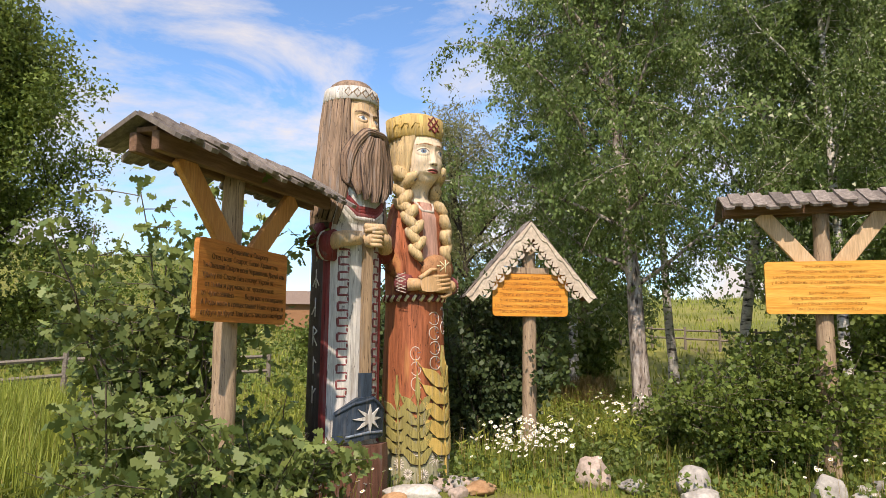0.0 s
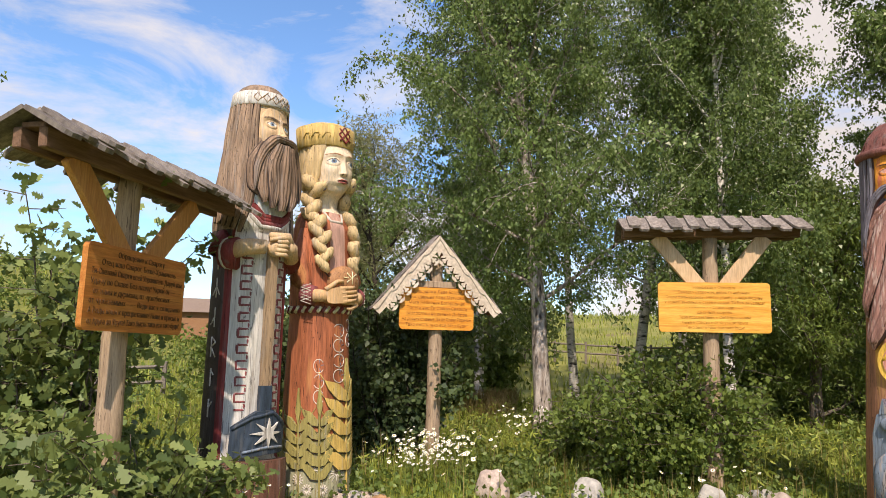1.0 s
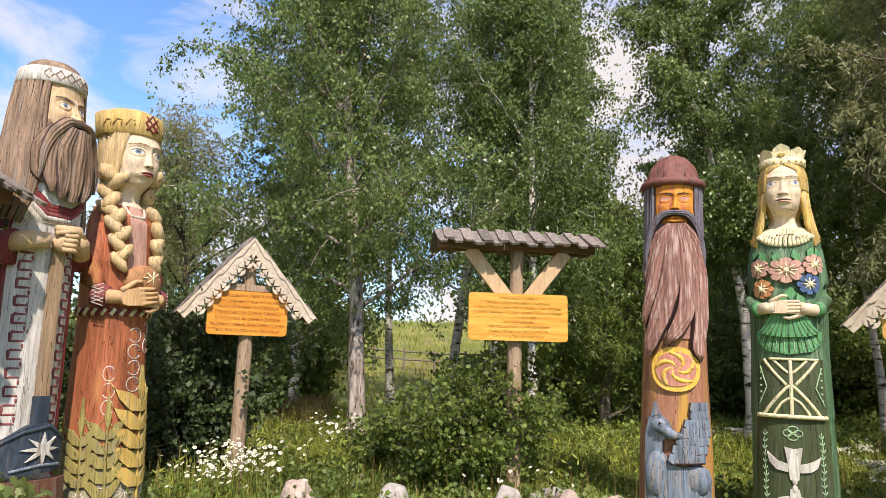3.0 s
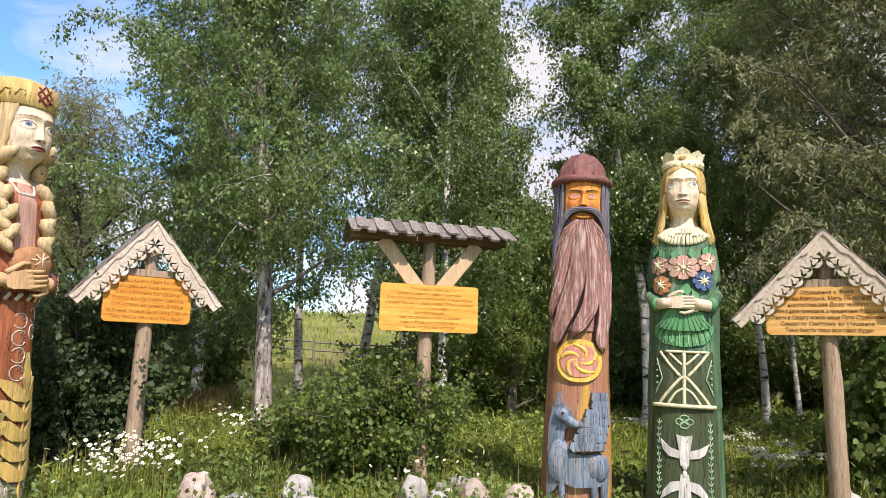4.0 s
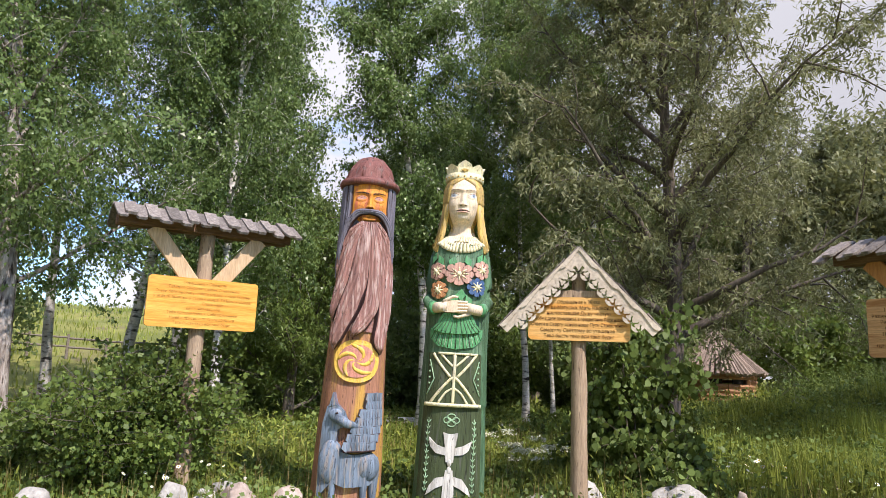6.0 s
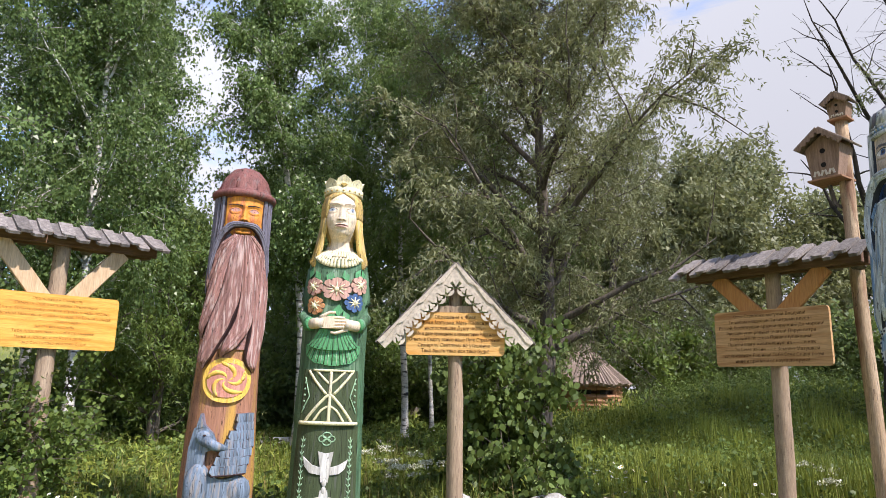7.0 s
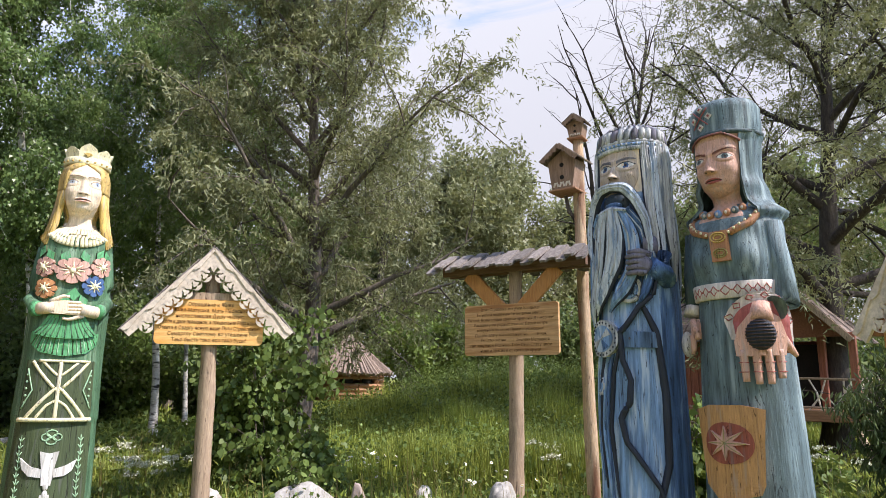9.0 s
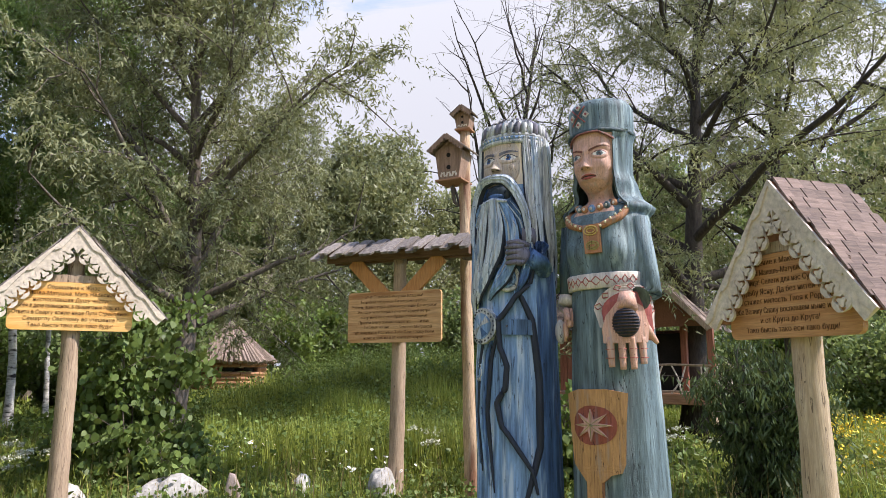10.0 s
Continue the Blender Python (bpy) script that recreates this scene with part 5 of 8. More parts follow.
def man_with_hammer(m):
    P = [(-0.2, 0.34, 0.33, 0), (0.43, 0.335, 0.325, 0), (0.46, 0.32, 0.30, 0), (1.3, 0.315, 0.29, 0), (2.0, 0.315, 0.285, 0), (2.35, 0.335, 0.30, 0), (2.7, 0.325, 0.285, 0.02),
         (3.1, 0.28, 0.26, 0.01), (3.42, 0.24, 0.24, 0.0), (3.50, 0.232, 0.232, 0), (3.56, 0.205, 0.205, 0), (3.60, 0.15, 0.15, 0), (3.62, 0.08, 0.08, 0)]
    c = Carving(P)
    c.round_from = 2.9
    c.twist = -20

    def key(a, z):
        b = abs(a)
        if z < 0.44:
            return "plinth" if b < 70 else "cloak"
        if z > 3.43:
            return "hair"
        if 3.08 < z and b < 52:
            return "skin"
        if z > 2.28 and (b > 62 or z > 2.62):
            return "hair"
        if b > 66 or (b > 58 and z > 2.2):
            return "cloak"
        if b > 54:
            return "oxblood"
        return "white"

    def relief(a, z):
        b = abs(math.degrees(a))
        if z > 2.2 and b > 50 and z < 3.42:
            return 0.012 * math.sin(a * 34 + 2.2 * math.sin(z * 5) + z * 3)
        if 0.44 < z < 2.3 and b < 54:
            return -0.02
        return 0.0
    c.body(key, relief)
    # headband with its pattern
    c.band(3.385, 3.515, 0.026, "white")
    for s in np.arange(-0.22, 0.23, 0.075):
        c.line([(s - 0.03, 3.45), (s, 3.49), (s + 0.03, 3.45), (s, 3.41), (s - 0.03, 3.45)], 0.004, "tan", 0.026)
        c.line([(s + 0.02, 3.43), (s + 0.055, 3.47)], 0.003, "tan", 0.026)
    c.visage(3.185, 0.42, 0.47, "skin", "beard", "skin", stern=0.45, mouth=False, nose=1.25, brow_w=1.5, lid="beard")
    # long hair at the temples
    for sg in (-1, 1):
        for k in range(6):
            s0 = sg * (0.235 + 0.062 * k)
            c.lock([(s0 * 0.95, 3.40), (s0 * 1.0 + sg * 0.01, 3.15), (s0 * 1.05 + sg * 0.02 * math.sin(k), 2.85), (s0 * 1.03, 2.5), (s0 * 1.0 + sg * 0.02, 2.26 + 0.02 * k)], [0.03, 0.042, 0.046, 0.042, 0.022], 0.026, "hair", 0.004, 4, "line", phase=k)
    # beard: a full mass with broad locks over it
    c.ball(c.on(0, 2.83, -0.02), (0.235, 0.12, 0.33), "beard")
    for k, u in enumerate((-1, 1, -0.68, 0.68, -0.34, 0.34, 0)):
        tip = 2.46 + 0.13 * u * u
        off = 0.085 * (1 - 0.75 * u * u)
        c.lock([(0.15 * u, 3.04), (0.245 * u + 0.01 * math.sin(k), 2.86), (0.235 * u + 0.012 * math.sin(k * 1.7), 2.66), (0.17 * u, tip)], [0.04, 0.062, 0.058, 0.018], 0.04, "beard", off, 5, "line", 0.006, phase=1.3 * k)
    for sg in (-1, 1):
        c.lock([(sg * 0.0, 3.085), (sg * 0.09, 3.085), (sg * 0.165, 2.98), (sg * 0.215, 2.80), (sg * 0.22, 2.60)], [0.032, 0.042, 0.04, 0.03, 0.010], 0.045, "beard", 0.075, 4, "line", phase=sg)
    # collar
    for k, kk in enumerate(("oxblood", "oxblood", "key", "white")):
        c.line([(-0.30, 2.66 - 0.028 * k), (-0.2, 2.50 - 0.028 * k), (-0.08, 2.41 - 0.028 * k), (0.08, 2.41 - 0.028 * k), (0.2, 2.50 - 0.028 * k), (0.3, 2.66 - 0.028 * k)], 0.027, kk, -0.014)
    # wide sleeves; one hand closed round the shaft, the other behind it
    c.rope([c.on(-0.43, 2.26, -0.02), c.on(-0.40, 2.12, 0.03), c.on(-0.31, 2.08, 0.05), c.on(-0.225, 2.08, 0.055)], [0.06, 0.10, 0.125, 0.135], "oxblood", 14)
    c.rope([c.on(-0.30, 2.08, 0.052), c.on(-0.285, 2.08, 0.054)], [0.1305, 0.132], "white", 14)
    c.rope([c.on(0.42, 2.26, -0.02), c.on(0.38, 2.10, 0.0), c.on(0.28, 2.06, 0.02)], [0.06, 0.09, 0.105], "oxblood", 14)
    c.rope([c.on(-0.26, 2.11, 0.06), c.on(-0.14, 2.14, 0.07), c.on(-0.03, 2.15, 0.065)], [0.078, 0.068, 0.06], "skin", 12)
    c.rope([c.on(0.29, 2.09, 0.03), c.on(0.20, 2.17, 0.05), c.on(0.12, 2.20, 0.05)], [0.07, 0.062, 0.055], "skin", 12)
    c.fist(0.04, 2.15, "skin", 1, r=0.07, out=0.075)
    c.rope([c.on(0.17, 2.19, 0.05), c.on(0.10, 2.255, 0.075), c.on(-0.02, 2.25, 0.075)], [0.05, 0.04, 0.026], "skin", 10)
    # hammer
    c.patch([(0.005, 1.0), (0.085, 1.0), (0.085, 2.14), (0.005, 2.14)], 0.025, "tan")
    c.patch([(0.0, 0.80), (0.09, 0.80), (0.09, 1.03), (0.0, 1.03)], 0.034, "steel")
    c.patch([(-0.20, 0.48), (0.23, 0.50), (0.26, 0.72), (0.15, 0.80), (0.09, 0.84), (-0.01, 0.83), (-0.09, 0.78), (-0.19, 0.72)], 0.055, "steel")
    c.line([(-0.18, 0.70), (-0.05, 0.78), (0.09, 0.82), (0.24, 0.71)], 0.014, "steel", 0.055)
    c.line([(-0.10, 0.52), (0.05, 0.55), (0.22, 0.54)], 0.012, "bluegrey", 0.055)
    c.star(0.06, 0.66, 0.115, 0.068, "white", 8, 0.34)
    # meander borders
    for s0, wide in ((-0.185, 0.09), (0.145, 0.085)):
        z = 0.84
        while z < 2.0:
            c.line([(s0, z), (s0 + wide, z), (s0 + wide, z + 0.064), (s0 + wide * 0.5, z + 0.064)], 0.0155, "key", -0.026, sides=4)
            c.line([(s0 + wide * 0.5, z + 0.064), (s0, z + 0.064), (s0, z + 0.128)], 0.0155, "key", -0.026, sides=4)
            z += 0.128
    # the log left standing under the hammer
    c.patch([(-0.27, -0.15), (0.33, -0.15), (0.33, 0.44), (-0.27, 0.46)], 0.07, "plinth", "plinth")
    # runes on the cloak
    for k in range(6):
        a = radians(-84)
        z = 2.05 - 0.24 * k
        r0 = 0.30

        def rn(u, v):
            return c.at(a + u / r0, z + v, 0.002)
        sets = [[((0, -0.09), (0, 0.03)), ((0, 0.0), (-0.05, 0.07)), ((0, 0.0), (0.05, 0.07))], [((0, -0.08), (0, 0.08)), ((0, 0.01), (-0.045, -0.06)), ((0, 0.01), (0.045, -0.06))],
                [((0.0, -0.08), (0, 0.08)), ((0, 0.0), (-0.05, -0.06))], [((-0.02, -0.08), (-0.02, 0.08)), ((-0.02, 0.08), (0.035, 0.04)), ((0.035, 0.04), (-0.02, 0.0)), ((-0.02, 0.0), (0.04, -0.08))],
                [((0, -0.07), (0, 0.07)), ((0, 0.05), (0.035, 0.02))], [((0, -0.07), (0, 0.07)), ((0, 0.0), (0.04, 0.05))]]
        for p, q in sets[k]:
            c.rope([rn(*p), rn((p[0] + q[0]) / 2, (p[1] + q[1]) / 2), rn(*q)], 0.0065, "white", 5)
    return c.finish("carved_figure", m, "tall carved bearded figure in dark cloak holding a hammer")


def braid(c, pts, r, key, off):
    """A plait: overlapping lozenge-shaped lobes down a line of (s, z)."""
    pts = np.array(pts, float)
    L = np.concatenate([[0], np.cumsum(np.linalg.norm(np.diff(pts, axis=0), axis=1))])
    n = int(L[-1] / (r * 0.72))
    for i in range(n):
        t = L[-1] * (i + 0.5) / n
        s, z = (float(np.interp(t, L, pts[:, j])) for j in (0, 1))
        sg = 1 if i % 2 else -1
        k = 1.0 - 0.3 * i / n
        p0, p1 = c.on(s + sg * r * 0.95 * k, z + r * 0.75, off), c.on(s - sg * r * 0.45 * k, z - r * 0.75, off + 0.012)
        c.rope([p0, p0.lerp(p1, 0.3), p0.lerp(p1, 0.7), p1], [0.02, r * 0.66 * k, r * 0.62 * k, 0.018], key, 10)
        c.rope([p0.lerp(p1, 0.05) + Vector((0, -0.004, -r * 0.5)), p1 + Vector((0, -0.004, -r * 0.42))], [0.008, 0.006], "line", 4)


def woman_with_bread(m):
    P = [(-0.2, 0.325, 0.31, 0), (0.3, 0.31, 0.30, 0), (1.0, 0.285, 0.275, 0), (1.62, 0.265, 0.25, 0), (1.70, 0.275, 0.25, 0), (2.1, 0.285, 0.245, 0), (2.46, 0.265, 0.225, 0.0), (2.60, 0.20, 0.18, 0.02), (2.66, 0.145, 0.14, 0.02),
         (2.74, 0.14, 0.145, 0.01), (2.80, 0.175, 0.18, 0), (2.88, 0.21, 0.215, 0), (3.1, 0.235, 0.235, 0), (3.32, 0.24, 0.24, 0), (3.43, 0.235, 0.235, 0), (3.46, 0.19, 0.19, 0), (3.48, 0.08, 0.08, 0)]
    c = Carving(P)
    c.bulge = (3.02, 0.045, 0.75, 0.24)
    c.round_from = 2.6

    def key(a, z):
        b = abs(a)
        if z < 0.34:
            return "sage"
        if z < 0.62 + 0.08 * math.sin(a * 0.2):
            return "olive"
        if z < 1.66:
            return "rust"
        if z > 3.4:
            return "gold"
        if 2.70 < z < 3.36 and b < 50:
            return "fair"
        if z > 2.60:
            return "blond" if b > 48 else "fair"
        if b < 17 and z > 1.95:
            return "petal"
        return "rust"

    def relief(a, z):
        b = abs(math.degrees(a))
        if z > 2.5 and b > 48 and z < 3.3:
            return 0.008 * math.sin(a * 26 + z * 2)
        return 0.0
    c.body(key, relief)
    # kokoshnik band
    c.band(3.215, 3.42, 0.026, "gold", crown=0.02)
    for u in (-1, 1):
        c.line([(u * -0.05, 3.27), (u * 0.05, 3.39)], 0.008, "oxblood", 0.045)
    c.line([(-0.055, 3.33), (0, 3.41), (0.055, 3.33), (0, 3.25), (-0.055, 3.33)], 0.008, "oxblood", 0.045)
    for s in (-0.33, -0.25, -0.16, 0.16, 0.25):
        c.line([(s - 0.03, 3.29), (s, 3.34), (s + 0.035, 3.33), (s + 0.03, 3.29)], 0.005, "wheat", 0.04)
    c.visage(3.02, 0.42, 0.53, "fair", "copper", "lip", stern=-0.4, brow_w=0.7, deep=0.6, nose=0.65)
    # hair beside the face, then two plaits
    for sg in (-1, 1):
        for k in range(5):
            s0 = sg * (0.20 + 0.028 * k)
            strand(c, [(s0 * 0.8, 3.24), (s0 * 1.06, 3.05), (s0 * 1.12, 2.90), (s0 * 1.05, 2.80)], [0.022, 0.034, 0.040, 0.03], "blond")
        braid(c, [(sg * 0.225, 2.90), (sg * 0.205, 2.72), (sg * 0.19, 2.5), (sg * 0.155, 2.3), (sg * 0.13, 2.06)], 0.10, "blond", 0.05)
        # sleeves
        c.rope([c.on(sg * 0.34, 2.42, -0.05), c.on(sg * 0.37, 2.15, 0.0), c.on(sg * 0.34, 1.95, 0.03), c.on(sg * 0.22, 1.80, 0.05)], [0.07, 0.09, 0.10, 0.075], "rust", 12)
    c.line([(-0.10, 2.60), (-0.05, 2.51), (0.05, 2.51), (0.10, 2.60)], 0.014, "chalk", 0.0)
    # round loaf held in the crossed hands
    c.ball(c.on(0.03, 1.945, 0.02), (0.185, 0.085, 0.155), "loaf", n=24, m=14)
    for k in range(4):
        a = math.pi * k / 4
        c.rope([c.on(0.05 + 0.06 * math.cos(a), 1.985 + 0.06 * math.sin(a), 0.104), c.on(0.05 - 0.06 * math.cos(a), 1.985 - 0.06 * math.sin(a), 0.104)], 0.006, "cream", 5)
    for sg in (-1, 1):
        c.rope([c.on(sg * 0.30, 1.83, 0.045), c.on(sg * 0.21, 1.81, 0.065)], [0.098, 0.086], "key", 14)
        for k in range(5):
            for q in (-1, 1):
                c.line([(sg * 0.29, 1.76 + 0.03 * k), (sg * 0.225, 1.76 + 0.03 * k + q * 0.03)], 0.004, "chalk", 0.138, sides=4)
        c.rope([c.on(sg * 0.22, 1.81, 0.065), c.on(sg * 0.12, 1.81, 0.085)], [0.062, 0.052], "tan_skin", 12)
    c.flat_hand(0.15, 1.79, "tan_skin", 172, 0.20, 0.085)
    c.flat_hand(-0.13, 1.80, "tan_skin", 12, 0.24, 0.105)
    # twisted belt
    for k in range(44):
        a = 2 * math.pi * k / 44
        p, q = c.at(a, 1.665, 0.012), c.at(a + 0.15, 1.715, 0.012)
        c.rope([p, q], 0.017, "cream" if k % 2 else "oxblood", 6)
    # chalk tendrils
    for s0, z0, n in ((0.02, 1.10, 4), (-0.17, 0.92, 3), (0.15, 1.42, 2)):
        for k in range(n):
            z = z0 + 0.135 * k
            sg = 1 if k % 2 else -1
            c.line([(s0 + 0.05 * math.cos(t) * sg, z + 0.06 * math.sin(t)) for t in np.linspace(-2.6, 2.6, 12)], 0.0045, "chalk", 0.0)
            for t in (-1.2, 0.2, 1.4):
                c.line([(s0 + 0.02 * math.cos(t), z + 0.02 * math.sin(t)), (s0 + 0.052 * math.cos(t), z + 0.055 * math.sin(t))], 0.004, "slate", 0.0)
    # ears of wheat
    for s0, zt, n, sc in ((0.10, 1.16, 5, 1.0), (-0.16, 0.95, 5, 0.75), (-0.36, 0.9, 4, 0.7)):
        k1 = "wheat" if sc == 1.0 else "olive"
        c.line([(s0 + 0.01, -0.05), (s0, 0.5), (s0, zt - 0.1)], 0.012, k1, 0.004)
        c.patch([(s0 - 0.035 * sc, zt - 0.10), (s0, zt - 0.22), (s0 + 0.035 * sc, zt - 0.10), (s0, zt + 0.10)], 0.022, k1, "olive")
        for k in range(n):
            z = zt - 0.25 - 0.15 * k * sc
            for sg in (-1, 1):
                w, l = 0.22 * sc * (1 if sg < 0 else 0.75), 0.21 * sc
                tip = (s0 + sg * w, z + l * 0.75)
                c.patch([(s0 + sg * 0.012, z - 0.035 * sc), (s0 + sg * w * 0.45, z - 0.02 * sc), (s0 + sg * w * 0.85, z + l * 0.4), tip, (s0 + sg * w * 0.5, z + l * 0.62), (s0 + sg * 0.012, z + 0.035 * sc)], 0.022, k1, "olive", 2)
                c.line([(s0 + sg * 0.01, z - 0.045 * sc), (s0 + sg * w * 0.5, z - 0.032 * sc), tip], 0.0035, "line", 0.012)
                c.line([tip, (tip[0] + sg * 0.05, tip[1] + 0.07)], [0.006, 0.003], k1, 0.006)
    # painted daisies near the foot
    for s, z, r in ((-0.22, 0.30, 0.07), (-0.27, 0.14, 0.05), (0.0, 0.26, 0.075), (-0.12, 0.13, 0.05), (0.03, 0.08, 0.045), (0.22, 0.25, 0.05), (-0.36, 0.22, 0.055)):
        for k in range(12):
            a = 2 * math.pi * k / 12
            c.line([(s + 0.012 * math.cos(a), z + 0.012 * math.sin(a)), (s + r * math.cos(a), z + r * math.sin(a))], 0.0065, "chalk", -0.001, sides=5)
    return c.finish("carved_figure", m, "carved woman figure with blond plaits and painted wheat ears")


def long_beard(m):
    P = [(-0.2, 0.37, 0.34, 0), (0.0, 0.355, 0.33, 0), (0.8, 0.325, 0.31, 0), (1.5, 0.295, 0.285, 0), (2.2, 0.275, 0.265, 0), (2.6, 0.265, 0.255, 0), (3.04, 0.262, 0.26, 0), (3.05, 0.28, 0.28, 0),
         (3.10, 0.285, 0.285, 0), (3.13, 0.262, 0.262, 0), (3.20, 0.24, 0.24, 0), (3.27, 0.20, 0.20, 0), (3.335, 0.145, 0.145, 0), (3.365, 0.11, 0.11, 0), (3.38, 0.06, 0.06, 0)]
    c = Carving(P)
    c.round_from = 2.75

    def key(a, z):
        b = abs(a)
        if z > 3.04:
            return "hat"
        if 2.72 < z and b < 48:
            return "flame"
        if z > 2.4:
            return "slate"
        return "sunset"

    def relief(a, z):
        if z > 3.13:
            return 0.012 * abs(math.sin(a * 4)) - 0.006
        if z > 2.4 and abs(math.degrees(a)) > 50:
            return 0.012 * math.sin(a * 22)
        return 0.0
    c.body(key, relief)
    c.rope([c.at(radians(t), 3.075, 0.004) for t in range(-180, 181, 8)], 0.036, "hat", 8)
    for k in range(8):
        a = 2 * math.pi * (k + 0.5) / 8
        c.rope([c.at(a, 3.13, 0.0), c.at(a, 3.24, 0.002), c.at(a, 3.33, 0.0)], [0.012, 0.014, 0.008], "hat", 6)
    c.visage(2.865, 0.42, 0.46, "flame", "line", "flame", iris="pink", stern=0.15, mouth=False, white="petal", pupil=0.25, big=1.0, lid="hat", nose=1.1, brow_w=0.9, deep=0.8)
    c.line([(-0.055, 2.70), (0, 2.69), (0.055, 2.70)], 0.018, "flame", 0.03)
    for sg in (-1, 1):
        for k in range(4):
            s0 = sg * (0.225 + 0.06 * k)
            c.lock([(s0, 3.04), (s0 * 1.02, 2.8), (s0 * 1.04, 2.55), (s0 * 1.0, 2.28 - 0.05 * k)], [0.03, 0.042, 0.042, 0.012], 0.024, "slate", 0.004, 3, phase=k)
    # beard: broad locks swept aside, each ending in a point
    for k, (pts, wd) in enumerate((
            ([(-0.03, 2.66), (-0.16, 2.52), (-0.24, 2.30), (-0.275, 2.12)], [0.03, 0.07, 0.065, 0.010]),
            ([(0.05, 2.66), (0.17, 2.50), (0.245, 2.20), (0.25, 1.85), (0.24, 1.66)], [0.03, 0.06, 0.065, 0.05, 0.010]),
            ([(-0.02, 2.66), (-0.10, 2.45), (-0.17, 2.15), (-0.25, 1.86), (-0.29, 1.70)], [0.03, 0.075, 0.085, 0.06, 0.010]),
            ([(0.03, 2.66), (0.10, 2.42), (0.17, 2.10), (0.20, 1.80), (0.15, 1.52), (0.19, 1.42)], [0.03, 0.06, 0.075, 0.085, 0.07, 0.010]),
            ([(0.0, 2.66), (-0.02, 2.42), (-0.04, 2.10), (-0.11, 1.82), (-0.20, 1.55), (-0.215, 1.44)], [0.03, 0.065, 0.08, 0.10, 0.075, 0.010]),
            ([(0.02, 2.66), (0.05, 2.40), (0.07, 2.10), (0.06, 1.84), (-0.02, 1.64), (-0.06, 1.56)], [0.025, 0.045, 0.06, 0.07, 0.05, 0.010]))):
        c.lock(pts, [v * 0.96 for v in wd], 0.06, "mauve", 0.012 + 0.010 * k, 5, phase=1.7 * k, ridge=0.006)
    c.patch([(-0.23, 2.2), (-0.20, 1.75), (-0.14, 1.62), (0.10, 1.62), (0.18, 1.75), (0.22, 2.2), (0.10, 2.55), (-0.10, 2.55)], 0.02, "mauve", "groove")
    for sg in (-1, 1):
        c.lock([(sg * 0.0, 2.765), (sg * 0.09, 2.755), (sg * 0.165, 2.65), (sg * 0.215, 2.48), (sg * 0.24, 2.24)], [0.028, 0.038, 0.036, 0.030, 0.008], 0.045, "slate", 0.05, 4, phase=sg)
    # sun disc with a turning wheel
    c.disc(-0.01, 1.35, 0.195, 0.035, "sun", 36)
    c.disc(-0.01, 1.35, 0.15, 0.041, "pink", 30)
    for k in range(5):
        a0 = 2 * math.pi * k / 5
        pts = [(-0.01 + r * math.cos(a0 + 5.2 * r / 0.15 * 0.35), 1.35 + r * math.sin(a0 + 5.2 * r / 0.15 * 0.35)) for r in np.linspace(0.012, 0.15, 8)]
        c.line(pts, [0.008, 0.018, 0.024, 0.016], "sun", 0.030)
    # winged hound
    def hound(poly, proud):
        c.patch(poly, proud, "bluegrey", "slate", 2)
    hound([(-0.26, 0.12), (-0.27, 0.5), (-0.26, 0.78), (-0.22, 0.93), (-0.15, 0.98), (-0.06, 0.90), (-0.01, 0.78), (-0.10, 0.74), (-0.12, 0.56), (0.02, 0.52), (0.16, 0.55), (0.24, 0.50), (0.26, 0.36), (0.16, 0.26), (-0.02, 0.24), (-0.12, 0.28)], 0.055)
    hound([(-0.20, 0.93), (-0.17, 1.06), (-0.13, 0.95)], 0.06)
    c.ball(c.on(-0.13, 0.86, 0.05), (0.07, 0.05, 0.06), "bluegrey")
    c.rope([c.on(-0.12, 0.84, 0.07), c.on(-0.03, 0.79, 0.08), c.on(0.03, 0.77, 0.06)], [0.05, 0.04, 0.025], "bluegrey")
    c.ball(c.on(-0.11, 0.88, 0.10), (0.014, 0.008, 0.009), "groove")
    c.ball(c.on(-0.15, 0.45, 0.03), (0.12, 0.07, 0.2), "bluegrey")
    c.ball(c.on(0.14, 0.42, 0.03), (0.12, 0.07, 0.13), "bluegrey")
    for s, w in ((-0.25, 0.03), (-0.12, 0.04), (0.12, 0.04), (0.22, 0.045)):
        c.line([(s, 0.38), (s - 0.005, 0.2), (s + 0.004, 0.06), (s + 0.03, 0.03)], [w * 1.3, w, w * 0.8, w * 0.5], "bluegrey", 0.025)
    # its feathered wing
    for k in range(7):
        z = 1.02 - 0.072 * k
        s0 = 0.085 - 0.022 * k if k > 1 else 0.085
        c.patch([(s0, z + 0.045), (0.235 - 0.02 * max(0, k - 3), z + 0.055), (0.24 - 0.022 * max(0, k - 3), z - 0.015), (s0 + 0.02, z - 0.045), (s0 - 0.01, z - 0.01)], 0.062 + 0.006 * k, "bluegrey", "slate", 1)
        c.line([(s0 + 0.0, z - 0.04), (0.235 - 0.022 * max(0, k - 3), z - 0.02)], 0.008, "groove", 0.056 + 0.006 * k)
        for j in range(6):
            c.line([(s0 + 0.02 + 0.025 * j, z + 0.03), (s0 + 0.027 + 0.024 * j, z - 0.025)], 0.0028, "slate", 0.0605 + 0.006 * k, sides=4)
    return c.finish("carved_figure", m, "carved warrior figure with a long mauve beard and winged hound")


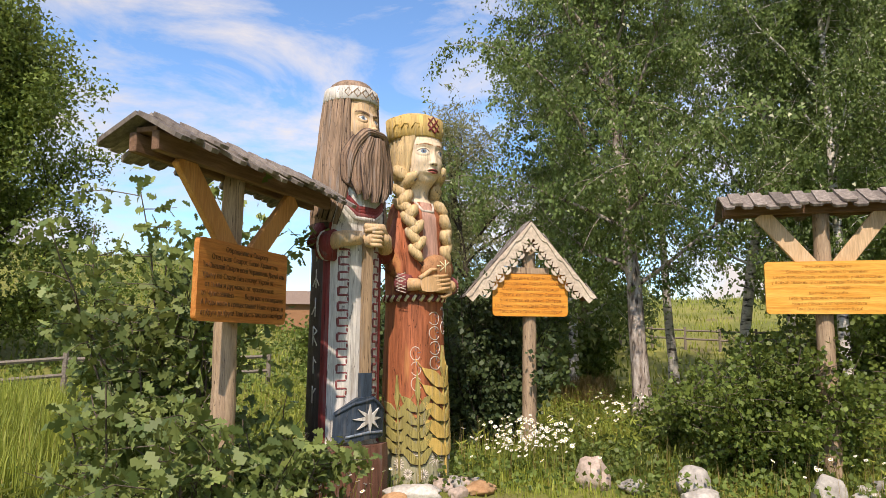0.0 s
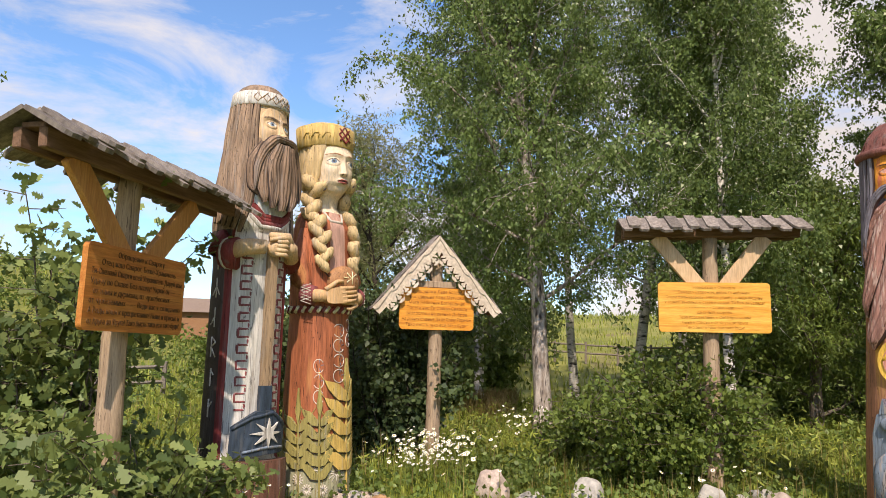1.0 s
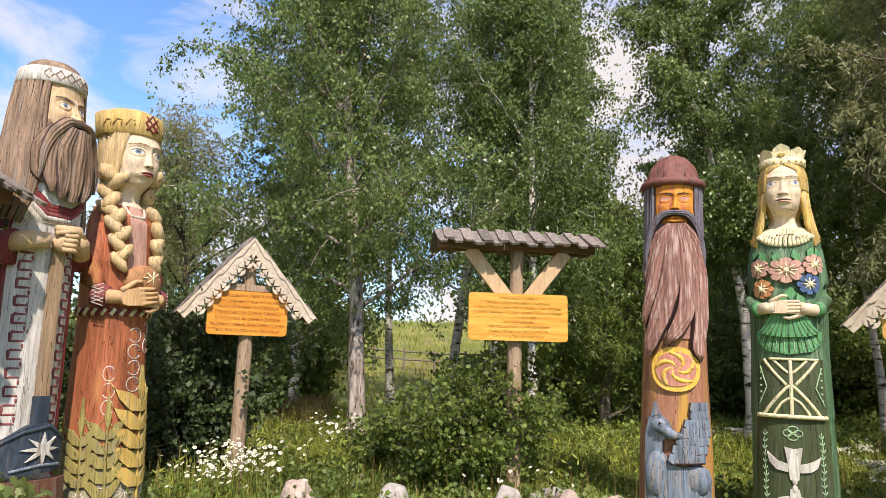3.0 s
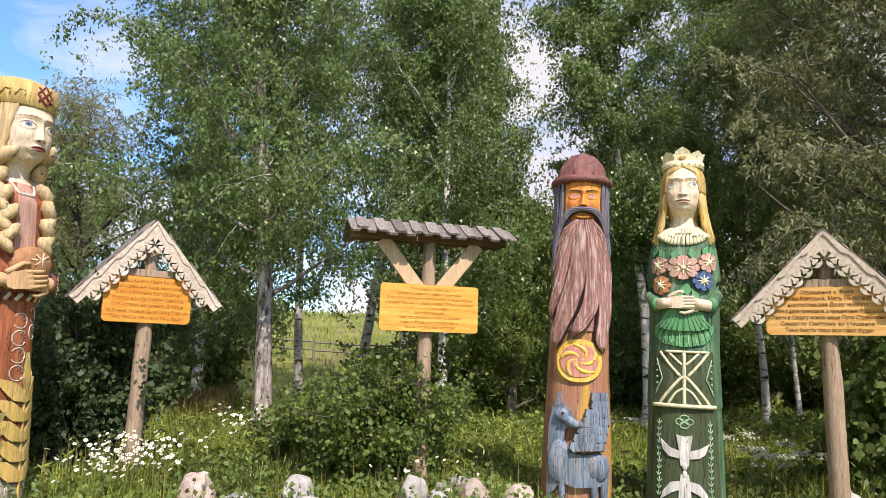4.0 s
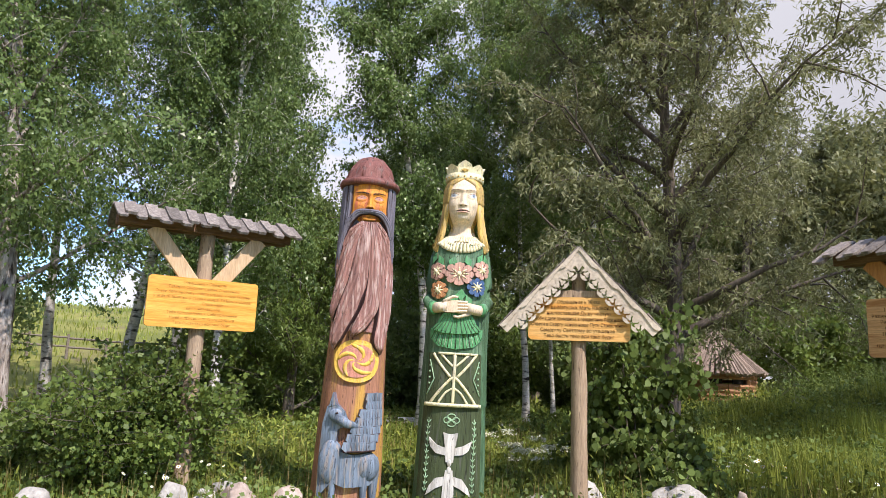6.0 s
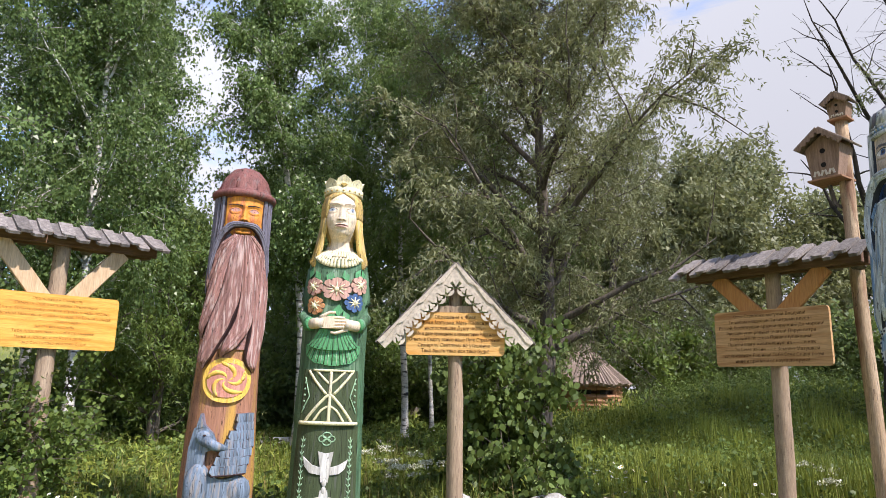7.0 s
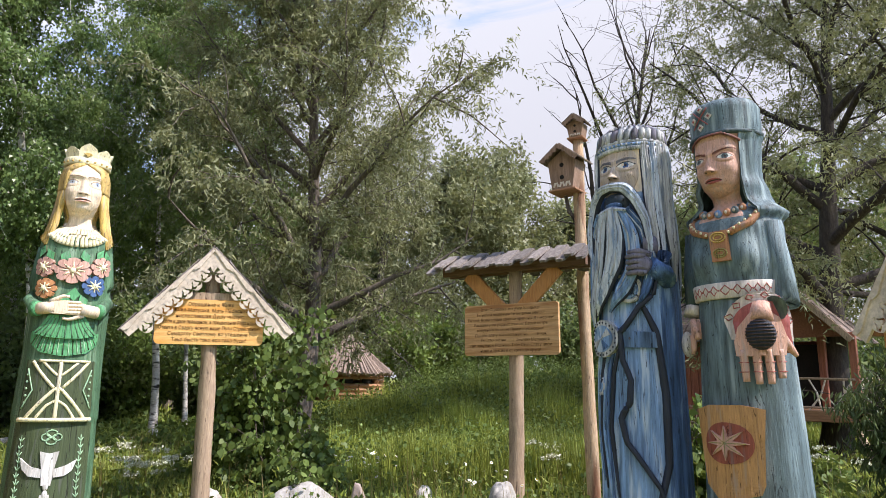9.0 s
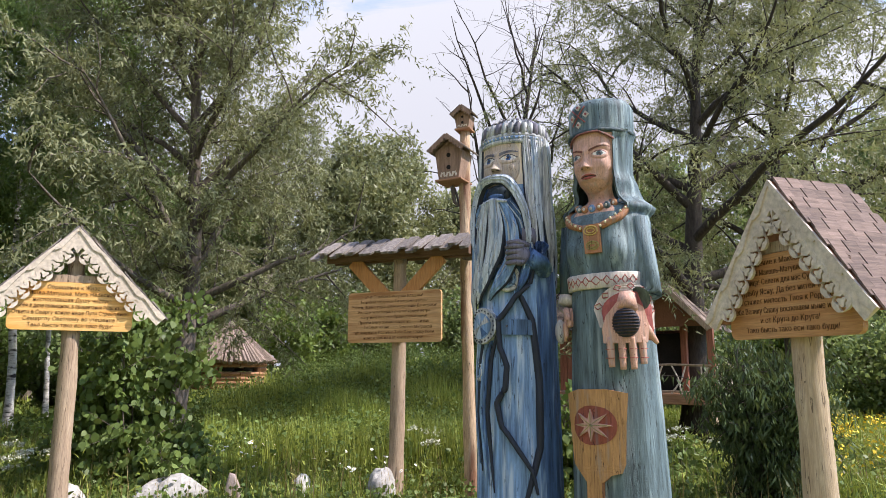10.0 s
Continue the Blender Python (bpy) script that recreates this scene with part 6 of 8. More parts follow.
def crowned_woman(m):
    P = [(-0.2, 0.36, 0.33, 0), (0.0, 0.35, 0.325, 0), (0.95, 0.325, 0.30, 0), (0.97, 0.335, 0.31, 0), (1.5, 0.315, 0.29, 0), (1.85, 0.315, 0.285, 0), (2.3, 0.305, 0.265, 0), (2.50, 0.285, 0.235, 0),
         (2.57, 0.20, 0.17, 0.02), (2.62, 0.135, 0.125, 0.02), (2.70, 0.12, 0.115, 0.02), (2.735, 0.13, 0.145, 0.0), (2.79, 0.160, 0.175, 0.0), (2.88, 0.180, 0.190, 0), (3.05, 0.19, 0.195, 0), (3.17, 0.172, 0.175, 0), (3.20, 0.165, 0.165, 0), (3.27, 0.175, 0.175, 0), (3.275, 0.06, 0.06, 0)]
    c = Carving(P)
    c.bulge = (2.94, 0.04, 0.75, 0.23)
    c.round_from = 2.6

    def key(a, z):
        b = abs(a)
        if z < 0.96:
            return "green" if b > 58 else "green_dark"
        if z < 1.46:
            return "green" if b > 50 else "green_dark"
        if z < 2.50:
            return "green"
        if z > 3.17:
            return "cream"
        if z > 2.5 and (b < 50 or z < 2.66):
            return "fair"
        return "gold"
    c.body(key, lambda a, z: 0.01 * math.sin(a * 20 + 2 * z) if (z > 2.5 and abs(a) > 0.9 and z < 3.17) else 0.0)
    # crown
    c.band(3.165, 3.235, 0.026, "cream", crown=0.004)
    for k in range(8):
        a = 2 * math.pi * k / 8
        h = 0.128 if k == 0 else 0.10
        front = [c.at(a + t * 0.39, min(3.27, 3.23 + h * g), 0.024 + 0.008 * g) + Vector((0, 0, max(0, h * g - 0.04))) if g else c.at(a + t * 0.39, 3.222, 0.024) for t, g in ((-1, 0), (-1.0, 0.45), (-0.8, 0.7), (-0.4, 0.86), (0, 1.0), (0.4, 0.86), (0.8, 0.7), (1.0, 0.45), (1, 0))]
        back = [p + (Vector((0, 0, p.z)) - p) * 0.13 for p in front]
        n = len(front)
        c.add(front + back, [tuple(range(n)), tuple(range(2 * n - 1, n - 1, -1))] + [(i, i + n, i + n + 1, i + 1) for i in range(n - 1)], "cream", False)
    for k in range(-4, 5):
        c.ball(c.at(k * 0.3, 3.19, 0.034), 0.010, "wheat", n=8, m=6)
    c.star(0, 3.255, 0.03, 0.042, "wheat", 4, 0.5)
    c.visage(2.945, 0.40, 0.46, "fair", "tan", "petal", iris="frost", stern=-0.2, pupil=0.3, big=1.0, lid="tan", nose=0.5, brow_w=0.6, deep=0.4)
    # hair parted in the middle, falling over the shoulders
    for sg in (-1, 1):
        for k in range(6):
            s0 = sg * (0.155 + 0.024 * k)
            strand(c, [(sg * 0.01 + s0 * 0.15 * (k > 3), 3.165), (s0 * 0.75, 3.10), (s0 * 1.0, 2.92)], [0.014, 0.026, 0.028], "gold", 0.006)
            for j in range(2):
                c.rope([c.on(s0 * 1.0, 2.94, 0.006), c.at(sg * (1.0 + 0.17 * k + 0.08 * j), 2.78, 0.045), c.at(sg * (1.0 + 0.16 * k + 0.08 * j), 2.62, 0.092 + 0.006 * j), c.on(s0 * 1.15 + sg * (0.05 + 0.02 * j), 2.42 + 0.02 * k, 0.012)], [0.024, 0.028, 0.028, 0.008], "gold" if (k + j) % 2 else "wheat", 7)
    # pleated collar
    for k in range(19):
        u = (k - 9) / 9
        z0, z1 = 2.60 - 0.015 * (1 - u * u), 2.52 - 0.11 * (1 - u * u)
        c.line([(0.16 * u, z0), (0.25 * u, z1)], [0.012, 0.018], "cream", 0.004)
    # leaves and five carved flowers
    for s, z, a in ((-0.24, 2.36, 0.4), (-0.16, 2.33, -0.5), (-0.05, 2.32, 0.3), (0.06, 2.33, -0.3), (0.17, 2.36, 0.5), (0.24, 2.35, -0.4), (-0.03, 1.95, 0.3), (0.08, 1.95, -0.4), (0.02, 2.0, 0)):
        c.patch([(s + 0.06 * math.sin(a), z + 0.06 * math.cos(a)), (s + 0.035 * math.cos(a), z - 0.03 * math.sin(a)), (s - 0.06 * math.sin(a), z - 0.06 * math.cos(a)), (s - 0.035 * math.cos(a), z + 0.03 * math.sin(a))], 0.02, "green_light", "green_dark", 0)
    for s, z, r, kk in ((-0.19, 2.22, 0.085, "petal"), (0.0, 2.20, 0.11, "petal"), (0.19, 2.25, 0.09, "petal"), (-0.165, 2.04, 0.085, "orange"), (0.145, 2.08, 0.09, "blue")):
        for k in range(8):
            a = 2 * math.pi * k / 8
            def pt(f, g):
                return (s + r * f * math.cos(a + g), z + r * f * math.sin(a + g))
            c.patch([pt(0.15, -0.4), pt(0.72, -0.42), pt(0.95, -0.27), pt(1.02, 0), pt(0.95, 0.27), pt(0.72, 0.42), pt(0.15, 0.4)], 0.035 + 0.007 * (k % 2), kk, kk, 1)
            c.line([pt(0.35, 0.4), pt(0.95, 0.40)], [0.004, 0.003], "groove", 0.038, sides=5)
            c.line([pt(0.2, 0.0), pt(0.62, 0.0)], [0.010, 0.003], "cream", 0.036 + 0.006 * (k % 2), sides=5)
        c.ball(c.on(s, z, 0.042), (0.024, 0.016, 0.024), "cream")
    # arms and folded hands
    for sg in (-1, 1):
        c.rope([c.on(sg * 0.36, 2.40, -0.04), c.on(sg * 0.37, 2.10, -0.02), c.on(sg * 0.34, 1.95, 0.0), c.on(sg * 0.2, 1.86, 0.045)], [0.05, 0.06, 0.066, 0.058], "green", 10)
        c.rope([c.on(sg * 0.215, 1.865, 0.05), c.on(sg * 0.17, 1.865, 0.055)], [0.068, 0.062], "green_light", 10)
    c.rope([c.on(-0.18, 1.865, 0.055), c.on(-0.06, 1.88, 0.07)], [0.052, 0.05], "fair", 10)
    c.rope([c.on(0.18, 1.855, 0.055), c.on(0.06, 1.87, 0.07)], [0.052, 0.05], "fair", 10)
    c.flat_hand(-0.10, 1.875, "fair", 4, 0.18, 0.08)
    c.flat_hand(0.10, 1.865, "fair", 172, 0.18, 0.065)
    # pleated apron in two tiers
    c.patch([(-0.25, 1.68), (0.25, 1.68), (0.24, 1.585), (0.15, 1.515), (0.0, 1.485), (-0.15, 1.515), (-0.24, 1.585)], 0.020, "green_light", "green_dark")
    for k in range(17):
        u = (k - 8) / 8
        c.line([(0.17 * u, 1.67), (0.225 * u, 1.495 + 0.085 * u * u)], [0.003, 0.005], "mint" if k % 2 else "green_dark", 0.019, sides=5)
    c.patch([(-0.10, 1.82), (0.10, 1.82), (0.15, 1.73), (0.205, 1.665), (0.10, 1.635), (0.0, 1.628), (-0.10, 1.635), (-0.205, 1.665), (-0.15, 1.73)], 0.045, "green_light", "green")
    for k in range(11):
        u = (k - 5) / 5
        c.line([(0.08 * u, 1.81), (0.12 * u, 1.73), (0.185 * u, 1.635 + 0.028 * u * u)], [0.003, 0.005, 0.006], "green", 0.044, sides=5)
    # the framed rune panel
    c.patch([(-0.255, 0.97), (0.255, 0.97), (0.235, 1.45), (-0.235, 1.45)], 0.012, "green_dark")
    c.line([(-0.26, 0.975), (0.26, 0.975)], 0.019, "cream", 0.012)
    c.line([(-0.14, 1.445), (0.20, 1.445)], 0.012, "cream", 0.012)
    c.line([(0, 0.98), (0, 1.44)], 0.017, "cream", 0.006)
    for sg in (-1, 1):
        c.line([(sg * 0.20, 0.985), (sg * 0.02, 1.21), (-sg * 0.0, 1.23)], 0.015, "cream", 0.006)
        c.line([(sg * 0.19, 1.44), (sg * 0.02, 1.23)], 0.014, "cream", 0.006)
        c.line([(sg * 0.12, 0.985), (sg * 0.05, 1.09), (0, 1.13)], 0.012, "cream", 0.006)
        c.line([(sg * 0.11, 1.44), (0, 1.32)], 0.012, "cream", 0.006)
        c.line([(sg * 0.245, 1.06), (sg * 0.165, 1.21), (sg * 0.225, 1.38)], 0.006, "mint", 0.014)
        for k in range(5):
            c.ball(c.on(sg * 0.22, 1.11 + 0.055 * k, 0.014), (0.010, 0.006, 0.010), "mint", n=8, m=6)
    # quatrefoil, birds and sprigs
    for k in range(4):
        a = math.pi / 2 * k
        c.line([(0.03 * math.cos(a) + 0.026 * math.cos(t), 0.84 + 0.03 * math.sin(a) + 0.026 * math.sin(t)) for t in np.linspace(0, 6.28, 12)], 0.006, "mint", 0.002)
    c.patch([(-0.022, 0.47), (0.022, 0.47), (0.032, 0.60), (0.05, 0.73), (0.0, 0.715), (-0.05, 0.73), (-0.032, 0.60)], 0.016, "white")
    c.patch([(-0.03, 0.53), (-0.03, 0.595), (-0.10, 0.615), (-0.185, 0.68), (-0.165, 0.60), (-0.11, 0.545)], 0.014, "white")
    c.patch([(0.03, 0.53), (0.03, 0.595), (0.10, 0.615), (0.185, 0.66), (0.15, 0.575), (0.10, 0.54)], 0.014, "white")
    c.ball(c.on(0, 0.465, 0.01), (0.022, 0.014, 0.035), "white")
    c.ball(c.on(0, 0.40, 0.01), (0.022, 0.014, 0.035), "white")
    c.patch([(-0.022, 0.40), (-0.034, 0.27), (-0.04, 0.13), (0, 0.15), (0.04, 0.13), (0.034, 0.27), (0.022, 0.40)], 0.016, "white")
    for sg in (-1, 1):
        c.patch([(sg * 0.03, 0.345), (sg * 0.03, 0.27), (sg * 0.09, 0.24), (sg * 0.19, 0.17), (sg * 0.16, 0.25), (sg * 0.10, 0.325)], 0.014, "white")
        for k in range(12):
            z = 0.20 + 0.055 * k
            s = sg * (0.215 - 0.004 * (k % 3))
            c.line([(s, z), (s, z + 0.05)], 0.004, "mint", 0.0)
            c.line([(s, z), (s + 0.026, z + 0.03)], [0.008, 0.003], "mint", 0.0)
            c.line([(s, z), (s - 0.026, z + 0.03)], [0.008, 0.003], "mint", 0.0)
    return c.finish("carved_figure", m, "carved green-robed woman figure with a cream crown and flowers")


def wind_elder(m):
    P = [(-0.2, 0.38, 0.35, 0), (0.25, 0.375, 0.34, 0), (1.0, 0.36, 0.32, 0), (1.8, 0.345, 0.305, 0), (2.3, 0.33, 0.295, 0), (2.7, 0.31, 0.29, 0), (3.1, 0.30, 0.285, 0), (3.24, 0.285, 0.275, 0), (3.33, 0.25, 0.24, 0), (3.37, 0.16, 0.16, 0)]
    c = Carving(P)
    c.round_from = 2.6
    c.twist = 9

    def key(a, z):
        b = abs(a)
        if z > 3.22:
            return "silver"
        if 2.78 < z < 3.18 and b < 47:
            return "fair"
        if z > 2.55 and b > 45:
            return "silver" if z > 2.75 else "deep"
        if z < 2.0 and b < 50:
            return "pale_blue"
        return "deep"

    def relief(a, z):
        b = abs(math.degrees(a))
        if z > 2.6 and b > 45:
            return 0.015 * math.sin(a * 20 + 3 * math.sin(z * 4))
        return 0.008 * math.sin(a * 13 + 1.5 * z)
    c.body(key, relief, step=0.03)
    # circlet
    for k in range(3):
        c.rope([c.at(radians(t), 3.14 + 0.028 * k, 0.012) for t in range(-180, 181, 10)], 0.02, "silver" if k != 1 else "pale_blue", 8)
    for k in range(-9, 10):
        c.ball(c.at(k * 0.14, 3.168, 0.034), 0.011, "silver", n=8, m=6)
    for k in range(30):
        a = 2 * math.pi * k / 30
        c.rope([c.at(a, 3.20, 0.012), c.at(a + 0.06, 3.29, 0.02), c.at(a + 0.1, 3.355, 0.01)], [0.026, 0.03, 0.018], "silver" if k % 3 else "slate", 6)
    c.visage(2.955, 0.48, 0.46, "old_skin", "slate", "fair", iris="blue", stern=0.35, mouth=False, big=1.35, nose=1.4, lid="night", brow_w=1.6)
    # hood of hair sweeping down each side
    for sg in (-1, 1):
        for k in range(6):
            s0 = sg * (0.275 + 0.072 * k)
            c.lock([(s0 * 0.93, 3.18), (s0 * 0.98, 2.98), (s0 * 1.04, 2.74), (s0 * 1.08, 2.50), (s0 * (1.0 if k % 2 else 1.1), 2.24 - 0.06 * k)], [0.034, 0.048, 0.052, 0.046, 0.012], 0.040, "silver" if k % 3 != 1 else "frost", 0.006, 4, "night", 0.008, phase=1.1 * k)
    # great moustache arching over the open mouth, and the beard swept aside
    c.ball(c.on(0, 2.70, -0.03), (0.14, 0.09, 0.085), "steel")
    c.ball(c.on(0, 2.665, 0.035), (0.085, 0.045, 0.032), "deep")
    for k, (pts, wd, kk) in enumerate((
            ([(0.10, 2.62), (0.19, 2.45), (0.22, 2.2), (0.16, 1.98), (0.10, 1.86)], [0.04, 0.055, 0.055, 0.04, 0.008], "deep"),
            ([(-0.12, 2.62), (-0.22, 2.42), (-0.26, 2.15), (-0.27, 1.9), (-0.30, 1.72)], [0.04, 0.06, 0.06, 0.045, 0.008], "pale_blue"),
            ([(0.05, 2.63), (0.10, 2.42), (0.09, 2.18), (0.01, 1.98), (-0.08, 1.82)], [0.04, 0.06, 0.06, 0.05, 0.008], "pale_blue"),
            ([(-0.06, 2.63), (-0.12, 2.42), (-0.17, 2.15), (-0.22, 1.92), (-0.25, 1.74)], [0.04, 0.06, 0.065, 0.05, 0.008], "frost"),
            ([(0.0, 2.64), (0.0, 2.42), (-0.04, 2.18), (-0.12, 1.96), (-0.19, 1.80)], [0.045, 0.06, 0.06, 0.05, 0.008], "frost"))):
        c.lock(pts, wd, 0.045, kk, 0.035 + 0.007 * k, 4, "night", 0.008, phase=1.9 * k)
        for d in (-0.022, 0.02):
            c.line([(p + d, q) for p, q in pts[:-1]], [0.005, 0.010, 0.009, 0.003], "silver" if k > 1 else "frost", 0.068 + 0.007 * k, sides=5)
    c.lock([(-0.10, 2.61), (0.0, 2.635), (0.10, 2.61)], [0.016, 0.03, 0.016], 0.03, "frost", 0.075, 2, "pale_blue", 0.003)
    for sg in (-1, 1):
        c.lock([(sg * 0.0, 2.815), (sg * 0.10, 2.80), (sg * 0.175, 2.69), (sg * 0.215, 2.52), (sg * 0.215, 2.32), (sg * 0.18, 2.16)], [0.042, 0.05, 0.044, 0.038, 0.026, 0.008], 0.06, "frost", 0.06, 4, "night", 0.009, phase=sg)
    # curls of wind over the cloak
    for s0, z0, r in ((0.02, 1.98, 0.10), (-0.20, 1.58, 0.09), (-0.27, 1.25, 0.07)):
        for k in range(2):
            rr = r * (1 - 0.35 * k)
            c.line([(s0 + rr * (1 + 0.15 * t) * math.cos(t), z0 + rr * (1 + 0.15 * t) * math.sin(t)) for t in np.linspace(-3.4, 2.2, 16)], [0.006, 0.02, 0.02, 0.008], "silver" if k == 0 else "pale_blue", 0.01)
    for k in range(6):
        s0 = -0.34 + 0.045 * k
        c.line([(s0 + 0.12, 1.7), (s0 + 0.02, 1.35), (s0 - 0.02, 0.95), (s0 + 0.05, 0.6 - 0.05 * k)], [0.012, 0.022, 0.02, 0.006], ("pale_blue", "deep", "night")[k % 3], 0.006)
    # buckle: a disc with a windmill cross
    c.disc(-0.17, 1.62, 0.145, 0.055, "silver", 30)
    c.disc(-0.17, 1.62, 0.105, 0.060, "pale_blue", 26)
    for k in range(4):
        a = math.pi / 2 * k + 0.3
        c.patch([(-0.17, 1.62), (-0.17 + 0.095 * math.cos(a), 1.62 + 0.095 * math.sin(a)), (-0.17 + 0.098 * math.cos(a + 0.6), 1.62 + 0.098 * math.sin(a + 0.6))], 0.066, "deep" if k % 2 else "silver", None, 0)
    for k in range(22):
        a = 2 * math.pi * k / 22
        c.ball(c.on(-0.17 + 0.126 * math.cos(a), 1.62 + 0.126 * math.sin(a), 0.056), (0.008, 0.006, 0.008), "night", n=6, m=5)
        c.patch([(-0.05, 1.55), (0.26, 1.54), (0.26, 1.66), (-0.05, 1.67)], 0.03, "pale_blue", "night")
    c.ball(c.on(0.03, 1.615, 0.03), 0.010, "slate", n=8, m=6)
    # fist and bow
    c.rope([c.on(0.36, 2.25, -0.02), c.on(0.32, 2.08, 0.05), c.on(0.20, 2.16, 0.08)], [0.09, 0.10, 0.075], "deep", 10)
    c.rope([c.on(0.27, 2.32, 0.02), c.on(0.16, 2.33, 0.04)], [0.08, 0.07], "slate", 10)
    c.fist(0.14, 2.17, "slate", -1, r=0.082, out=0.09)
    bow = [(0.26, 2.10), (0.22, 1.95), (0.10, 1.85), (-0.02, 1.66), (-0.01, 1.45), (0.03, 1.30), (0.02, 1.14), (-0.03, 1.02), (0.0, 0.84), (0.12, 0.66), (0.22, 0.52), (0.26, 0.36)]
    c.line(bow, [0.012, 0.022, 0.026, 0.024, 0.028, 0.024, 0.020, 0.012], "night", 0.035, sides=8)
    c.line([(0.20, 2.0), (0.13, 1.86), (0.24, 1.65), (0.30, 1.2), (0.30, 0.7), (0.20, 0.4), (0.12, 0.15)], [0.02, 0.03, 0.035, 0.035, 0.03, 0.015], "night", 0.004)
    return c.finish("carved_figure", m, "carved blue-grey bearded figure with swirling hair and a bow")


def spinner(m):
    P = [(-0.2, 0.375, 0.35, 0), (0.3, 0.37, 0.345, 0), (1.0, 0.355, 0.325, 0), (1.75, 0.325, 0.295, 0), (1.95, 0.315, 0.285, 0), (2.2, 0.345, 0.30, 0), (2.45, 0.36, 0.29, 0.0), (2.57, 0.33, 0.25, 0.02), (2.63, 0.22, 0.19, 0.03), (2.68, 0.155, 0.15, 0.03),
         (2.74, 0.15, 0.16, 0.015), (2.80, 0.185, 0.195, 0.0), (2.90, 0.215, 0.22, 0), (2.97, 0.225, 0.225, 0), (3.15, 0.24, 0.24, 0), (3.20, 0.265, 0.265, 0), (3.30, 0.275, 0.275, 0), (3.44, 0.275, 0.275, 0), (3.49, 0.24, 0.24, 0), (3.51, 0.12, 0.12, 0)]
    c = Carving(P)
    c.bulge = (2.96, 0.05, 0.75, 0.25)
    c.round_from = 2.62
    c.twist = 8

    def key(a, z):
        b = abs(a)
        if z > 3.19:
            return "teal"
        if z > 2.66:
            return "rosy" if b < 50 else "teal_dark"
        if z > 2.54 and b < 30:
            return "rosy"
        return "teal"
    c.body(key, lambda a, z: (0.05 * math.exp(-((z - 2.22) / 0.13) ** 2) * (math.exp(-((abs(a) - 0.48) / 0.30) ** 2))) if z > 1.9 else 0.006 * math.sin(a * 9))
    # hat brim line and its red-and-white square
    c.rope([c.at(radians(t), 3.205, 0.004) for t in range(-180, 181, 10)], 0.018, "teal_dark", 8)
    for u in (-1, 1):
        for v in (-1, 1):
            c.patch([(-0.06 + 0.038 * (u + v) + 0.03 * q, 3.36 + 0.038 * (u - v) + 0.03 * w) for q, w in ((0, 1), (1, 0), (0, -1), (-1, 0))], 0.008, "chalk", None, 0)
            c.patch([(-0.06 + 0.038 * (u + v) + 0.012 * q, 3.36 + 0.038 * (u - v) + 0.012 * w) for q, w in ((0, 1), (1, 0), (0, -1), (-1, 0))], 0.012, "lip", None, 0)
    c.line([(-0.13, 3.29), (0.01, 3.43)], 0.005, "lip", 0.006)
    c.line([(-0.13, 3.43), (0.01, 3.29)], 0.005, "lip", 0.006)
    c.visage(2.965, 0.43, 0.52, "rosy", "hat", "lip", iris="teal", stern=0.75, lid="hat", nose=1.1)
    c.line([(-0.20, 3.14), (-0.05, 3.19), (0.10, 3.19), (0.21, 3.13)], 0.010, "hat", 0.02)
    # veil: a smooth cloth from under the hat, flaring over the shoulders
    for sg in (-1, 1):
        c.shell(sg * 48, sg * 182, 2.50, 3.215, lambda f, g: 0.018 + 0.125 * math.exp(-((g - 0.20) / 0.17) ** 2) * (0.55 + 0.45 * f) + 0.055 * math.exp(-((g - 0.36) / 0.13) ** 2) + 0.005 * math.sin(f * 26 + 3 * g) - 0.05 * (1 - min(1, g / 0.12)) , 0.035, "teal")
    # necklace and yoke
    for k in range(9):
        u = (k - 4) / 4
        p = c.on(0.19 * u, 2.63 - 0.055 * (1 - u * u), 0.022)
        c.ball(p, (0.032, 0.018, 0.032), ("pale_blue", "copper", "teal", "copper")[k % 4])
        c.ball(p + Vector((0, -0.014, 0)), (0.014, 0.008, 0.014), "chalk", n=8, m=6)
    for sg in (-1, 1):
        c.line([(sg * 0.30, 2.60), (sg * 0.20, 2.47), (sg * 0.06, 2.41)], 0.030, "copper", 0.004)
        for k in range(8):
            f = k / 7
            s, z = sg * (0.30 - 0.24 * f), 2.60 - 0.19 * f
            c.ball(c.on(s, z, 0.034), (0.012, 0.006, 0.012), "cream", n=6, m=5)
    c.patch([(-0.045, 2.20), (0.05, 2.20), (0.05, 2.43), (-0.045, 2.43)], 0.035, "copper")
    for z, r in ((2.38, 0.036), (2.26, 0.032)):
        for q in (1.0, 0.55):
            c.line([(0.002 + r * q * math.cos(t), z + r * q * math.sin(t)) for t in np.linspace(0, 6.28, 16)], 0.006, "wheat" if z > 2.3 else "olive", 0.038)
    # belt
    c.band(1.925, 2.045, 0.026, "chalk", -80, 80)
    for k in range(9):
        s = -0.26 + 0.065 * k
        c.line([(s - 0.024, 1.985), (s, 2.02), (s + 0.024, 1.985), (s, 1.95), (s - 0.024, 1.985)], 0.005, "lip", 0.026)
        c.ball(c.on(s + 0.032, 1.985, 0.027), (0.007, 0.005, 0.007), "lip", n=6, m=5)
    # arms: one turned palm out with a dark ball, the other holding a white spindle
    c.rope([c.on(0.40, 2.48, -0.03), c.on(0.44, 2.15, 0.0), c.on(0.40, 1.88, 0.05), c.on(0.27, 1.83, 0.09)], [0.075, 0.085, 0.095, 0.09], "teal", 12)
    cuff = [(math.cos(t), math.sin(t)) for t in np.linspace(-0.25, 3.05, 20)]
